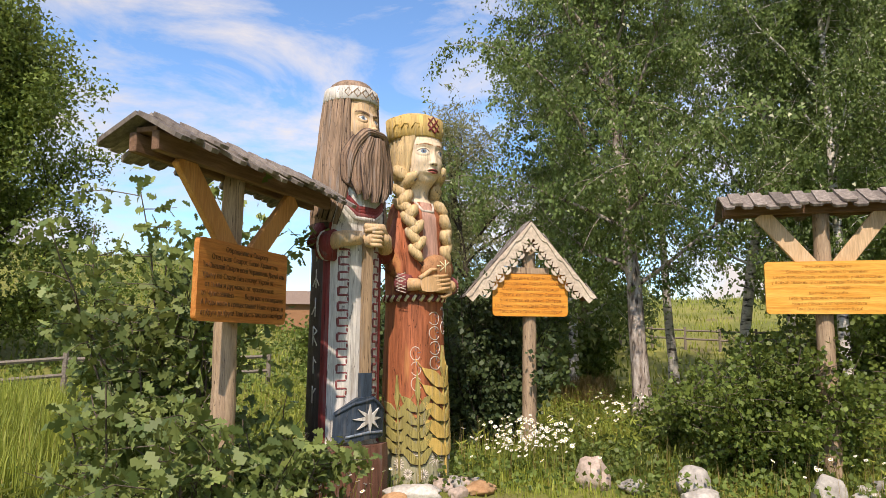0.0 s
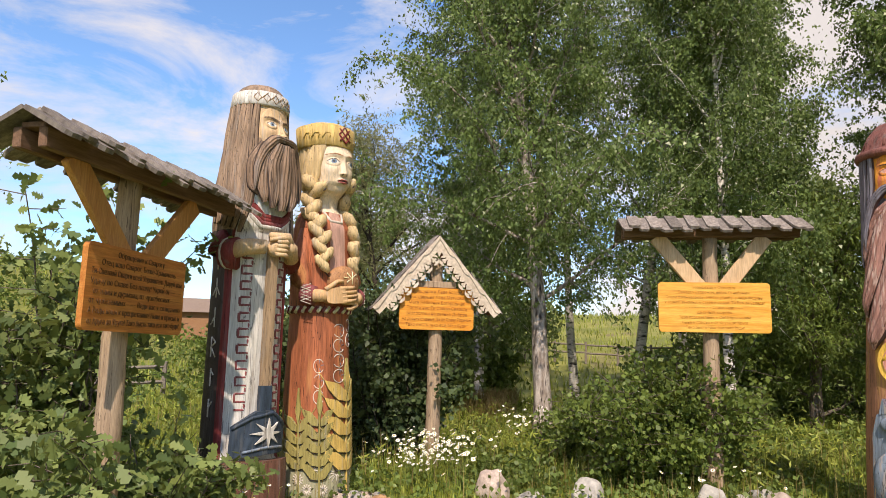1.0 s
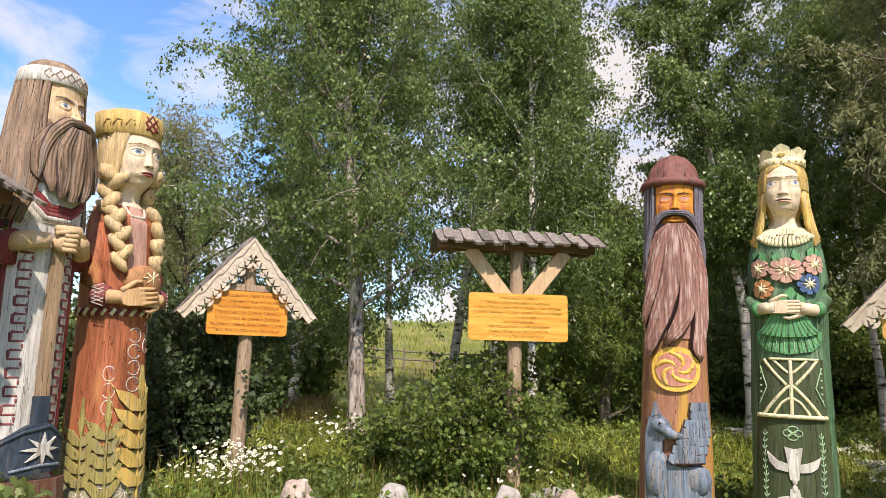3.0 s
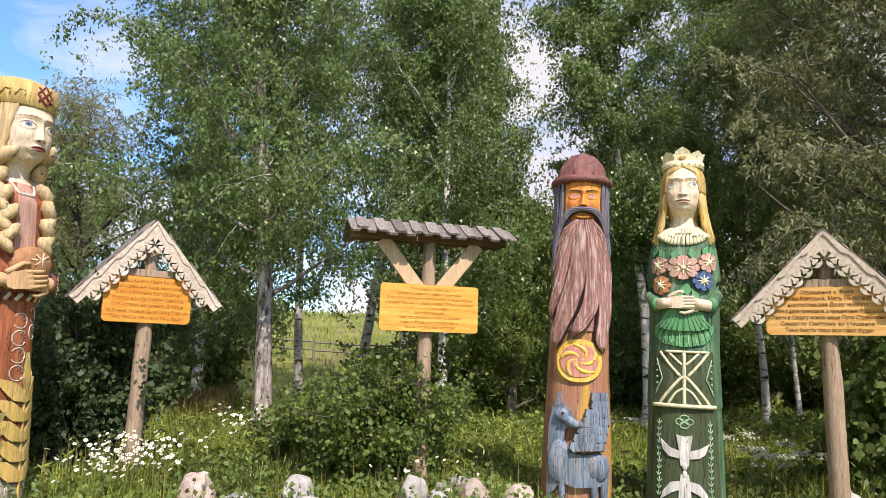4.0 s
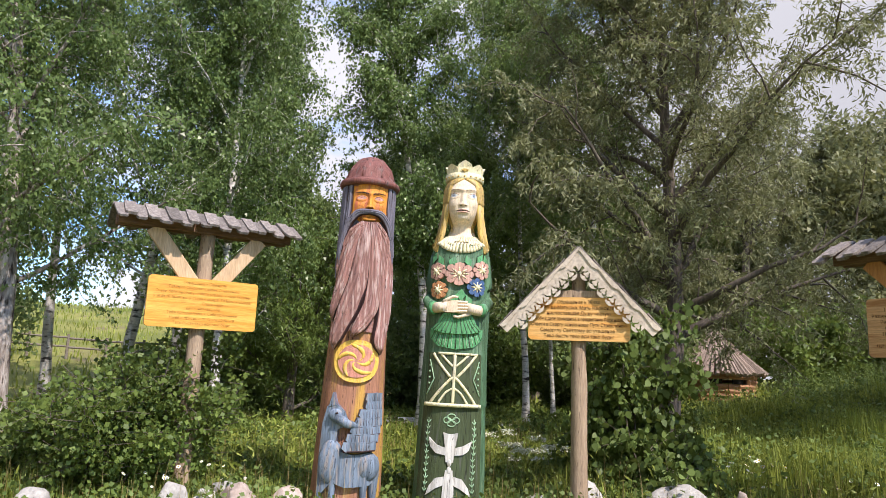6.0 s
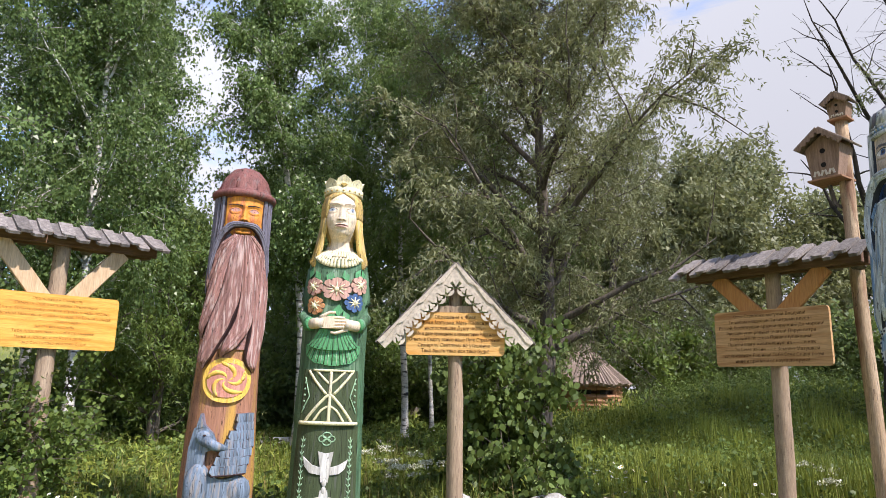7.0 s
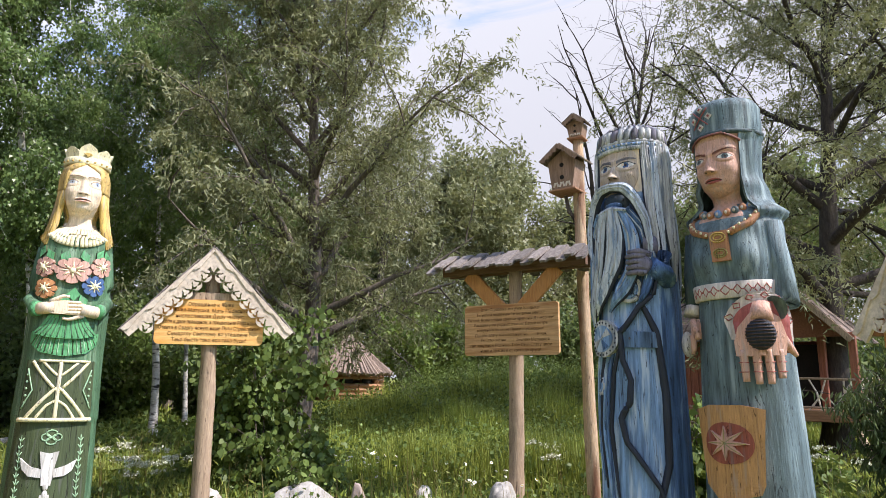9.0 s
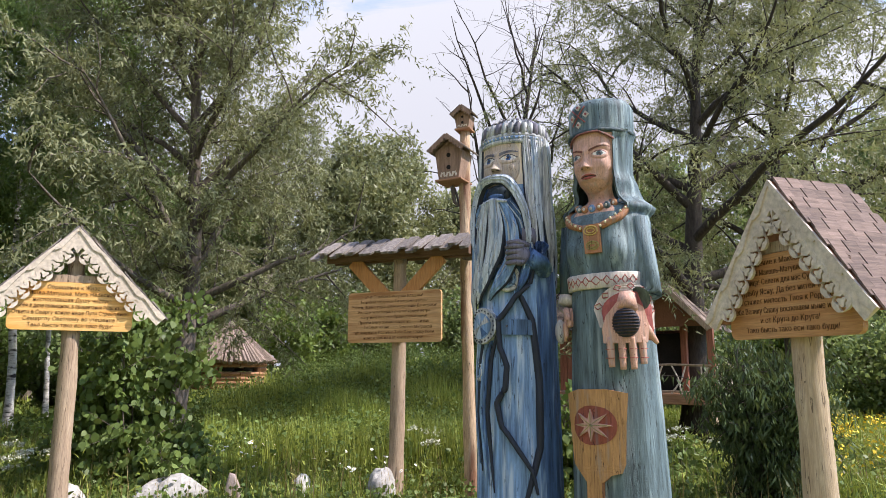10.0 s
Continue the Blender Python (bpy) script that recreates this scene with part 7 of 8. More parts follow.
    c.patch([(0.20 + 0.205 * u, 1.74 + 0.215 * v) for u, v in cuff] + [(0.02, 1.62), (0.40, 1.60)], 0.075, "chalk", "teal_dark", 1)
    c.patch([(0.20 + 0.165 * u, 1.73 + 0.155 * v) for u, v in cuff] + [(0.05, 1.60), (0.375, 1.52)], 0.092, "lip", "rust_dark", 1)
    for k in range(7):
        t = 0.05 + 0.48 * k
        c.line([(0.20 + (0.187 + 0.022 * q) * math.cos(t + 0.13 * w), 1.74 + (0.188 + 0.022 * q) * math.sin(t + 0.13 * w)) for q, w in ((0, 1), (1, 0), (0, -1), (-1, 0), (0, 1))], 0.004, "lip", 0.076, sides=4)
    # the open hand, palm outward, fingers down
    c.rope([c.on(0.19, 1.86, 0.06), c.on(0.18, 1.74, 0.095)], [0.07, 0.085], "rosy", 12)
    c.patch([(0.045, 1.50), (0.295, 1.50), (0.31, 1.62), (0.275, 1.76), (0.20, 1.82), (0.12, 1.80), (0.06, 1.70), (0.04, 1.60)], 0.125, "rosy")
    for k in range(4):
        s0 = 0.075 + 0.064 * k
        c.line([(s0, 1.54), (s0 + 0.004, 1.42), (s0 + 0.006, 1.325 - 0.018 * (k in (1, 2)) + 0.02 * (k == 3))], [0.031, 0.029, 0.024], "rosy", 0.098, sides=10)
        for zz in (1.455, 1.39):
            c.line([(s0 - 0.022, zz), (s0 + 0.026, zz)], 0.003, "lip", 0.124, sides=4)
    c.line([(0.28, 1.64), (0.345, 1.555), (0.40, 1.50)], [0.042, 0.034, 0.016], "rosy", 0.085, sides=10)
    o = c.on(0.165, 1.645, 0.135)
    c.ball(o, (0.108, 0.06, 0.108), "night", n=20, m=12)
    for k in range(-4, 5):
        zz = 0.022 * k
        rr = math.sqrt(0.108 ** 2 - zz * zz)
        c.rope([o + Vector((rr * math.cos(t), -0.061 * math.sqrt(max(0, 1 - (zz / 0.108) ** 2)) * math.sin(t), zz)) for t in np.linspace(0.15, 3.0, 11)], 0.006, "line", 5)
    c.rope([c.on(-0.40, 2.48, -0.03), c.on(-0.43, 2.15, 0.0), c.on(-0.40, 1.90, 0.03)], [0.07, 0.08, 0.075], "teal_dark", 10)
    c.rope([c.on(-0.40, 1.90, 0.03), c.on(-0.39, 1.83, 0.04)], [0.08, 0.082], "chalk", 10)
    c.flat_hand(-0.37, 1.80, "rosy", -88, 0.27, 0.05)
    c.ball(c.on(-0.42, 1.62, 0.10), (0.048, 0.045, 0.10), "white")
    # distaff board with its star
    dx = 0.05
    blade = ((-0.335, 1.13), (-0.20, 1.165), (-0.02, 1.165), (0.12, 1.135), (0.10, 0.92), (0.085, 0.64), (0.06, 0.575), (-0.01, 0.555), (-0.055, 0.50), (-0.06, -0.05), (-0.155, -0.05), (-0.15, 0.50), (-0.20, 0.56), (-0.26, 0.62), (-0.30, 0.90))
    c.patch([(x + dx, z) for x, z in blade], 0.05, "paddle", "copper")
    c.disc(-0.10 + dx, 0.905, 0.142, 0.055, "rust_dark", 30)
    c.star(-0.10 + dx, 0.905, 0.118, 0.072, "petal", 8, 0.36)
    for k in range(8):
        a = 2 * math.pi * k / 8
        c.line([(-0.10 + dx, 0.905), (-0.10 + dx + 0.10 * math.sin(a), 0.905 + 0.10 * math.cos(a))], 0.004, "olive", 0.071, sides=4)
    return c.finish("carved_figure", m, "carved teal-robed woman figure with a hat and distaff")


man_with_hammer(facing(8.0, 6.0, 47) @ Matrix.Diagonal((0.95, 0.95, 1, 1)))
woman_with_bread(facing(2.0, 6.5, 40) @ Matrix.Rotation(radians(-1.2), 4, "Y"))
long_beard(facing(-41.8, 6.75, 4) @ Matrix.Rotation(radians(1.2), 4, "Y") @ Matrix.Diagonal((0.93, 0.93, 0.995, 1)))
crowned_woman(facing(-49.9, 6.8, 0) @ Matrix.Rotation(radians(1.0), 4, "Y") @ Matrix.Diagonal((0.97, 0.97, 0.995, 1)))
wind_elder(facing(-94.3, 5.9, -31) @ Matrix.Diagonal((0.9, 0.9, 1, 1)))
spinner(facing(-102.1, 5.7, -27) @ Matrix.Rotation(radians(-1.2), 4, "Y") @ Matrix.Diagonal((0.94, 0.94, 0.975, 1)))


# ---- shrubs ----
def make_shrub(name, place, seed, w, h, stems, twigs, per_twig, leaf, shape, leaf_mat, bark_mat, label, droop=-0.3, twig_len=0.35, hang=0.35, scatter=0.03, out=0.7, squash=(1, 1), low=0.15, group=""):
    """A many-stemmed shrub."""
    rng = np.random.default_rng(seed)
    t = thing(name, Matrix.Translation(place), label, "shrub", group)
    paths, pts = [], []
    for i in range(stems):
        az = i * 2.39996 + rng.uniform(-0.4, 0.4)
        rr = math.sqrt((i + 0.5) / stems)
        d = (math.cos(az) * out * rr * squash[0] * w / h, math.sin(az) * out * rr * squash[1] * w / h, 1.0)
        st = bend(rng, (math.cos(az) * 0.12 * rr * w, math.sin(az) * 0.12 * rr * w, -0.05), d, h * rng.uniform(0.7, 1.15) * (1.0 - 0.25 * rr), 9, 0.25, 0.10)
        paths.append((st, np.linspace(0.014, 0.004, 10), 5))
        for k in range(twigs):
            j = 9 * rng.uniform(low, 1.0)
            q = min(8, int(j))
            o = st[q] + (st[q + 1] - st[q]) * (j - q)
            e = rng.normal(size=3)
            e[2] = abs(e[2]) * 0.5
            tw = bend(rng, o, e, twig_len * rng.uniform(0.5, 1.4), 4, droop, 0.15)
            if k % 2 == 0:
                paths.append((tw[::2], np.array([0.005, 0.004, 0.002]), 3))
            m = max(1, int(per_twig * rng.uniform(0.6, 1.4)))
            ti = rng.uniform(0.5, 4, m)
            ki = np.minimum(3, ti.astype(int))
            pts.append(tw[ki] + (tw[ki + 1] - tw[ki]) * (ti - ki)[:, None] + rng.normal(size=(m, 3)) * scatter)
    s = new("stem", tubes_mesh("stem", paths, bark_mat))
    s.parent = t
    f = new("foliage", leaves_mesh("foliage", rng, np.concatenate(pts), leaf, shape, leaf_mat, hang))
    f.parent = t
    return t


# a young oak grows round the sign post and in front of it
make_shrub("oak_sapling", at_ground(21.8, 5.75), 201, 1.6, 2.75, 20, 24, 9, 0.105, "oak", MAT["oak_leaf"], MAT["bark"], "young oak with lobed leaves crowding the sign post", twig_len=0.40, hang=0.2, squash=(1.0, 0.6), out=0.55)
make_shrub("oak_sapling", at_ground(24.0, 4.9), 202, 0.8, 1.25, 9, 16, 9, 0.105, "oak", MAT["oak_leaf"], MAT["bark"], "young oak with pale lobed leaves", twig_len=0.4, hang=0.2)
make_shrub("oak_sapling", at_ground(13.4, 5.0), 203, 0.65, 0.95, 9, 16, 9, 0.10, "oak", MAT["oak_leaf"], MAT["bark"], "low oak growth at the dark figure's foot", twig_len=0.35, hang=0.2)
make_shrub("oak_sapling", at_ground(20.0, 4.3), 215, 0.9, 1.1, 12, 17, 9, 0.10, "oak", MAT["oak_leaf"], MAT["bark"], "low oak growth before the sign post", twig_len=0.35, hang=0.2)
make_shrub("lilac_bush", at_ground(-3.9, 8.2), 204, 1.7, 2.45, 28, 40, 17, 0.06, "kite", MAT["dark_leaf"], MAT["dark_bark"], "dense dark-leaved bush behind the carved woman", squash=(1.0, 0.9))
make_shrub("lilac_bush", at_ground(1.5, 9.2), 205, 1.6, 2.7, 22, 34, 17, 0.065, "kite", MAT["dark_leaf"], MAT["dark_bark"], "tall dark bush behind the carved figures")
make_shrub("leafy_bush", at_ground(-24.6, 7.35), 206, 1.7, 1.35, 28, 42, 16, 0.052, "kite", MAT["bush_leaf"], MAT["bark"], "dense green bush beside the amber sign")
make_shrub("leafy_bush", at_ground(-27.8, 7.9), 207, 1.2, 1.75, 20, 38, 16, 0.052, "kite", MAT["bush_leaf"], MAT["bark"], "green bush at the sign post")
make_shrub("leafy_bush", at_ground(-20.5, 8.3), 208, 1.4, 0.9, 20, 36, 15, 0.052, "kite", MAT["bush_leaf"], MAT["bark"], "low green bush in the grass")
make_shrub("hazel_bush", at_ground(-64.0, 8.3), 209, 0.7, 2.5, 12, 30, 15, 0.085, "broad", MAT["rasp_leaf"], MAT["bark"], "bush with broad light green leaves beside the sign", hang=0.5, out=0.35)
make_shrub("hazel_bush", at_ground(-65.5, 8.0), 210, 1.2, 0.85, 16, 26, 13, 0.08, "broad", MAT["rasp_leaf"], MAT["bark"], "low bush with broad pale leaves", hang=0.5)
make_shrub("hazel_bush", at_ground(-61.8, 8.6), 211, 0.9, 1.0, 12, 24, 12, 0.08, "broad", MAT["rasp_leaf"], MAT["bark"], "low broad-leaved bush behind the post", hang=0.5)
make_shrub("elder_bush", at_ground(-112.0, 7.2), 212, 0.55, 1.75, 20, 44, 20, 0.085, "willow", MAT["dark_leaf"], MAT["dark_bark"], "dense dark elder bush beside the sign", hang=0.6)
make_shrub("elder_bush", at_ground(-98.0, 7.8), 213, 1.0, 1.15, 16, 26, 9, 0.09, "broad", MAT["bush_leaf"], MAT["bark"], "weedy green growth between two figures", hang=0.4)
make_shrub("elder_bush", at_ground(-104.5, 8.8), 214, 1.3, 0.55, 16, 24, 9, 0.09, "broad", MAT["rasp_leaf"], MAT["bark"], "pale green low growth under the raised hut", hang=0.4)
for k, (az, r, w, h) in enumerate([(-33, 17, 2.6, 2.6), (-40, 18, 2.4, 2.4), (-47, 19, 2.6, 3.0), (-53, 20, 2.6, 3.2), (-59, 20, 2.6, 3.0), (-64, 18, 2.4, 3.0), (-76, 22, 3.0, 3.0), (-82, 23, 2.8, 2.4), (-88, 21, 3.0, 2.2),
                                   (-94, 20, 3.0, 2.4), (-100, 19, 3.0, 2.2), (-107, 21, 3.0, 3.2), (-113, 22, 3.2, 3.6), (-119, 21, 3.2, 3.6), (-125, 22, 3.2, 3.6), (-10, 17, 2.2, 2.0), (-6, 14, 2.2, 2.4), (5, 20, 2.5, 2.6), (9, 24, 2.5, 2.2)]):
    make_shrub("undergrowth", at_ground(az, r), 300 + k, w, h, 20, 26, 17, 0.15, "dart", MAT["far_leaf" if k % 3 else "bush_leaf"], MAT["bark"], "thick green undergrowth at the wood's edge", twig_len=0.6, scatter=0.12, group="undergrowth", low=0.05)


# ---- grass and meadow plants ----
def blades(name, seed, places, heights, width, material, label, lean=0.45):
    """Many bent blades of grass as one object."""
    rng = np.random.default_rng(seed)
    n = len(places)
    az = rng.uniform(0, 2 * math.pi, n)
    lean_ = lean * rng.uniform(0.2, 1.0, n)
    h = heights
    side = np.stack([np.cos(az), np.sin(az), np.zeros(n)], 1) * (width * rng.uniform(0.6, 1.3, n))[:, None] * 0.5
    fwd = np.stack([-np.sin(az), np.cos(az), np.zeros(n)], 1)
    mid = places + fwd * (h * lean_ * 0.35)[:, None] + np.stack([np.zeros(n), np.zeros(n), h * 0.58], 1)
    tip = places + fwd * (h * lean_)[:, None] + np.stack([np.zeros(n), np.zeros(n), h * (1 - 0.25 * lean_)], 1)
    v = np.stack([places - side, places + side, mid + side * 0.7, mid - side * 0.7, tip], 1).reshape(-1, 3)
    me = bpy.data.meshes.new(name)
    me.vertices.add(n * 5)
    me.vertices.foreach_set("co", v.reshape(-1).astype(np.float32))
    o = np.arange(n, dtype=np.int32)[:, None] * 5
    loops = np.concatenate([o + np.array([[0, 1, 2, 3]]), o + np.array([[3, 2, 4]])], 1).reshape(-1)
    me.loops.add(len(loops))
    me.loops.foreach_set("vertex_index", loops.astype(np.int32))
    me.polygons.add(2 * n)
    me.polygons.foreach_set("loop_start", (np.arange(n)[:, None] * 7 + np.array([[0, 4]])).reshape(-1).astype(np.int32))
    me.materials.append(material)
    me.update(calc_edges=True)
    return tagged(new(name, me), label, "grass", kind="stuff")


def scatter_places(seed, n, az0, az1, r0, r1):
    rng = np.random.default_rng(seed)
    az = rng.uniform(az0, az1, n)
    r = np.sqrt(rng.uniform(r0 * r0, r1 * r1, n))
    x, y = -np.sin(np.radians(az)) * r, np.cos(np.radians(az)) * r
    z = np.array([height(a, b) for a, b in zip(x, y)])
    return np.stack([x, y, z], 1)


def tufted(p, seed, lo, hi):
    """Blade heights that rise and fall over the meadow."""
    rng = np.random.default_rng(seed)
    f = np.array([noise.noise(Vector((x * 0.8, y * 0.8, 5.0))) for x, y, _ in p])
    return (lo + (hi - lo) * np.clip(0.5 + f, 0, 1)) * rng.uniform(0.5, 1.15, len(p))


p = scatter_places(1, 76000, -126, 38, 5.9, 11.5)
blades("grass", 2, p, tufted(p, 3, 0.12, 0.42) * np.clip((np.hypot(p[:, 0], p[:, 1]) - 5.2) / 2.6, 0.25, 1), 0.011, MAT["grass"], "long green meadow grass round the carved figures")
p = scatter_places(4, 46000, -126, 40, 11.0, 19.0)
blades("grass", 5, p, tufted(p, 6, 0.16, 0.42), 0.02, MAT["grass"], "green meadow grass farther off")
p = scatter_places(7, 34000, -128, 45, 19.0, 60.0)
blades("grass", 8, p, tufted(p, 9, 0.2, 0.45), 0.06, MAT["grass"], "grass on the far slopes")
p = scatter_places(10, 26000, -93, -69, 8.0, 15.0)
blades("tall_grass", 11, p, tufted(p, 12, 0.4, 0.85), 0.014, MAT["grass"], "tall reedy grass on the bank", lean=0.25)
p = scatter_places(13, 4500, -14, -9.5, 13.5, 17.5)
blades("dry_grass", 14, p, tufted(p, 15, 0.4, 0.75), 0.02, MAT["dry_grass"], "patch of dry brown grass")
p = scatter_places(16, 9000, -126, 38, 6.0, 14.0)
blades("dry_grass", 17, p, tufted(p, 18, 0.25, 0.6), 0.006, MAT["dry_grass"], "scattered dry stalks in the meadow", lean=0.3)
p = scatter_places(19, 9000, 18, 36, 6.0, 13.0)
blades("tall_grass", 20, p, tufted(p, 21, 0.4, 0.9), 0.012, MAT["grass"], "tall green grass beside the oak", lean=0.3)


def weeds(name, seed, az0, az1, r0, r1, count, h, leaf, shape, material, label, hang=0.1):
    rng = np.random.default_rng(seed)
    base = scatter_places(seed, count, az0, az1, r0, r1)
    pts = []
    for b in base:
        m = rng.integers(8, 18)
        hh = h * rng.uniform(0.4, 1.2)
        q = np.repeat(b[None], m, 0) + rng.normal(size=(m, 3)) * np.array([0.08, 0.08, 0])
        q[:, 2] += rng.uniform(0.02, hh, m)
        pts.append(q)
    me = leaves_mesh(name, rng, np.concatenate(pts), leaf, shape, material, hang)
    return tagged(new(name, me), label, "plants", kind="stuff")


weeds("meadow_plants", 401, -126, 36, 7.5, 12.5, 2400, 0.28, 0.06, "kite", MAT["rasp_leaf"], "broad-leaved weeds among the grass")
weeds("meadow_plants", 407, -126, 36, 6.1, 8.5, 3000, 0.22, 0.05, "kite", MAT["rasp_leaf"], "low small-leaved plants behind the edging stones")
weeds("meadow_plants", 402, -126, 36, 7.2, 15, 2600, 0.42, 0.10, "willow", MAT["grass"], "narrow-leaved weeds among the grass")
weeds("meadow_plants", 403, -96, -74, 9, 20, 2600, 0.6, 0.085, "willow", MAT["rasp_leaf"], "nettles and weeds on the bank")
weeds("meadow_plants", 406, -94, -66, 8, 16, 3200, 0.55, 0.06, "kite", MAT["rasp_leaf"], "yellow-green weeds and seedlings on the sunny bank")
weeds("meadow_plants", 404, -60, -32, 12, 20, 1300, 0.3, 0.10, "kite", MAT["bush_leaf"], "low weeds in the wood's shade")
weeds("meadow_plants", 405, 5, 45, 14, 40, 1800, 0.4, 0.12, "kite", MAT["rasp_leaf"], "weeds over the far slope")


# ---- flowers ----
def daisies(name, seed, places, r, label, stalk=0.35):
    """White flower heads with a yellow eye on thin stalks."""
    rng = np.random.default_rng(seed)
    verts, faces, idx, paths = [], [], [], []
    for q in places:
        q = np.array(q, float)
        h = stalk * rng.uniform(0.55, 1.25)
        top = q + np.array([rng.normal() * 0.05, rng.normal() * 0.05, h])
        paths.append((np.array([q, (q + top) / 2 + rng.normal(size=3) * 0.015, top]), np.array([0.003, 0.0025, 0.002]), 3))
        nrm = np.array([rng.normal() * 0.45 - 0.2, rng.normal() * 0.45 - 0.35, 1.0])
        nrm /= np.linalg.norm(nrm)
        a = np.cross(nrm, (0.3, 0.9, 0.1))
        a /= np.linalg.norm(a)
        b = np.cross(nrm, a)
        rr = r * rng.uniform(0.7, 1.2)
        for k in range(9):
            t = 2 * math.pi * k / 9
            d, e = a * math.cos(t) + b * math.sin(t), -a * math.sin(t) + b * math.cos(t)
            o = len(verts)
            verts += [top + d * rr * 0.25, top + d * rr * 0.75 + e * rr * 0.25, top + d * rr - nrm * rr * 0.1, top + d * rr * 0.75 - e * rr * 0.25]
            faces.append((o, o + 1, o + 2, o + 3))
            idx.append(0)
        o = len(verts)
        verts += [top + nrm * rr * 0.18] + [top + nrm * rr * 0.05 + (a * math.cos(t) + b * math.sin(t)) * rr * 0.3 for t in np.linspace(0, 2 * math.pi, 7)[:-1]]
        faces += [(o, o + 1 + k, o + 1 + (k + 1) % 6) for k in range(6)]
        idx += [1] * 6
    ob = new(name, mesh_from(name, verts, faces, [MAT["petal"], MAT["yellow"]], idx))
    st = new("stalks", tubes_mesh("stalks", paths, MAT["grass"]))
    st.parent = ob
    return tagged(ob, label, "flowers", kind="stuff")


def cluster(seed, az, r, da, dr, n):
    rng = np.random.default_rng(seed)
    out = []
    for _ in range(n):
        q = polar(az + rng.normal() * da, r + rng.normal() * dr)
        out.append((q.x, q.y, height(q.x, q.y)))
    return out


daisies("daisy_clump", 1, cluster(1, -7.2, 7.1, 2.1, 0.45, 240), 0.022, "thick clump of white daisies at the sign post", 0.42)
daisies("daisy_clump", 2, cluster(2, -14.8, 10.6, 1.2, 0.6, 60), 0.028, "white daisies near the birch trunk", 0.5)
daisies("daisy_clump", 3, cluster(3, 9.0, 5.4, 1.8, 0.2, 50), 0.020, "small white flowers below the oak leaves", 0.3)
daisies("daisy_clump", 4, cluster(4, -72.5, 8.2, 1.2, 0.3, 34), 0.024, "few white daisies in the grass", 0.4)
daisies("daisy_clump", 5, cluster(5, -81.0, 7.6, 3.0, 0.4, 26), 0.02, "scattered white flowers at the edging stones", 0.35)
daisies("daisy_clump", 6, cluster(6, -101.0, 7.6, 2.0, 0.4, 40), 0.02, "small white flowers behind the figures", 0.5)
daisies("daisy_clump", 7, cluster(7, -27.5, 6.9, 2.5, 0.3, 20), 0.02, "scattered white flowers by the bush", 0.3)


def umbels(name, seed, places, label):
    rng = np.random.default_rng(seed)
    pts, paths = [], []
    for q in places:
        q = np.array(q, float)
        top = q + np.array([rng.normal() * 0.06, rng.normal() * 0.06, rng.uniform(0.25, 0.6)])
        paths.append((np.array([q, (q + top) / 2, top]), np.array([0.006, 0.005, 0.004]), 4))
        for k in range(12):
            e = top + np.array([rng.normal() * 0.06, rng.normal() * 0.06, rng.normal() * 0.012])
            paths.append((np.array([top - (0, 0, 0.06), (top + e) / 2, e]), np.array([0.002, 0.002, 0.0015]), 3))
            pts.append(e + rng.normal(size=(10, 3)) * np.array([0.018, 0.018, 0.006]))
    ob = new(name, leaves_mesh(name, rng, np.concatenate(pts), 0.022, "birch", MAT["umbel"], 0.0))
    st = new("stalks", tubes_mesh("stalks", paths, MAT["grass"]))
    st.parent = ob
    return tagged(ob, label, "flowers", kind="stuff")


umbels("umbel_flowers", 1, cluster(11, -56.0, 8.5, 1.8, 0.5, 13), "cream flat-topped wild flowers in the grass")
umbels("umbel_flowers", 2, cluster(12, -103.5, 8.8, 2.4, 0.6, 14), "cream wild flowers under the raised hut")
umbels("umbel_flowers", 3, cluster(13, -87.5, 8.4, 1.0, 0.3, 4), "tall pale wild flower by the post")
p = scatter_places(31, 130, -124, -112, 8, 16)
tagged(new("yellow_flowers", leaves_mesh("yellow_flowers", np.random.default_rng(5), np.repeat(p + (0, 0, 0.35), 9, 0) + np.random.default_rng(6).normal(size=(130 * 9, 3)) * 0.05, 0.05, "birch", MAT["yellow"], 0.0)), "yellow wild flowers by the gravel", "flowers", kind="stuff")


# ---- stones ----
def boulder(name, place, size, seed, material, label, lumps=0.28, flat=0.0, turn=0.0, group="edging stones"):
    bm = bmesh.new()
    bmesh.ops.create_icosphere(bm, subdivisions=4 if name == "edging_stone" else 2, radius=1.0)
    o = Vector((seed * 3.7, seed * 1.3, seed * 2.1))
    for v in bm.verts:
        d = v.co.normalized()
        k = 1 + lumps * noise.noise(d * 1.1 + o) + lumps * 0.4 * noise.noise(d * 2.7 + o) + 0.03 * noise.noise(d * 8 + o)
        # broad facets
        for j in range(9):
            f = Vector((noise.noise(o + Vector((j, 0, 0))), noise.noise(o + Vector((0, j, 7))), noise.noise(o + Vector((5, 0, j))))).normalized()
            k = min(k, (0.74 + 0.03 * (j % 4)) / max(0.35, d.dot(f))) if d.dot(f) > 0.35 else k
        v.co = Vector((d.x * k * size[0], d.y * k * size[1], d.z * k * size[2]))
    me = bpy.data.meshes.new(name)
    bm.to_mesh(me)
    bm.free()
    me.materials.append(material)
    me.polygons.foreach_set("use_smooth", np.ones(len(me.polygons), dtype=bool))
    ob = new(name, me)
    ob.matrix_basis = Matrix.Translation(place + Vector((0, 0, size[2] * 0.45))) @ Matrix.Rotation(turn, 4, "Z")
    return tagged(ob, label if len(label.split()) > 3 else label + " edging the flower bed", "stone", group)


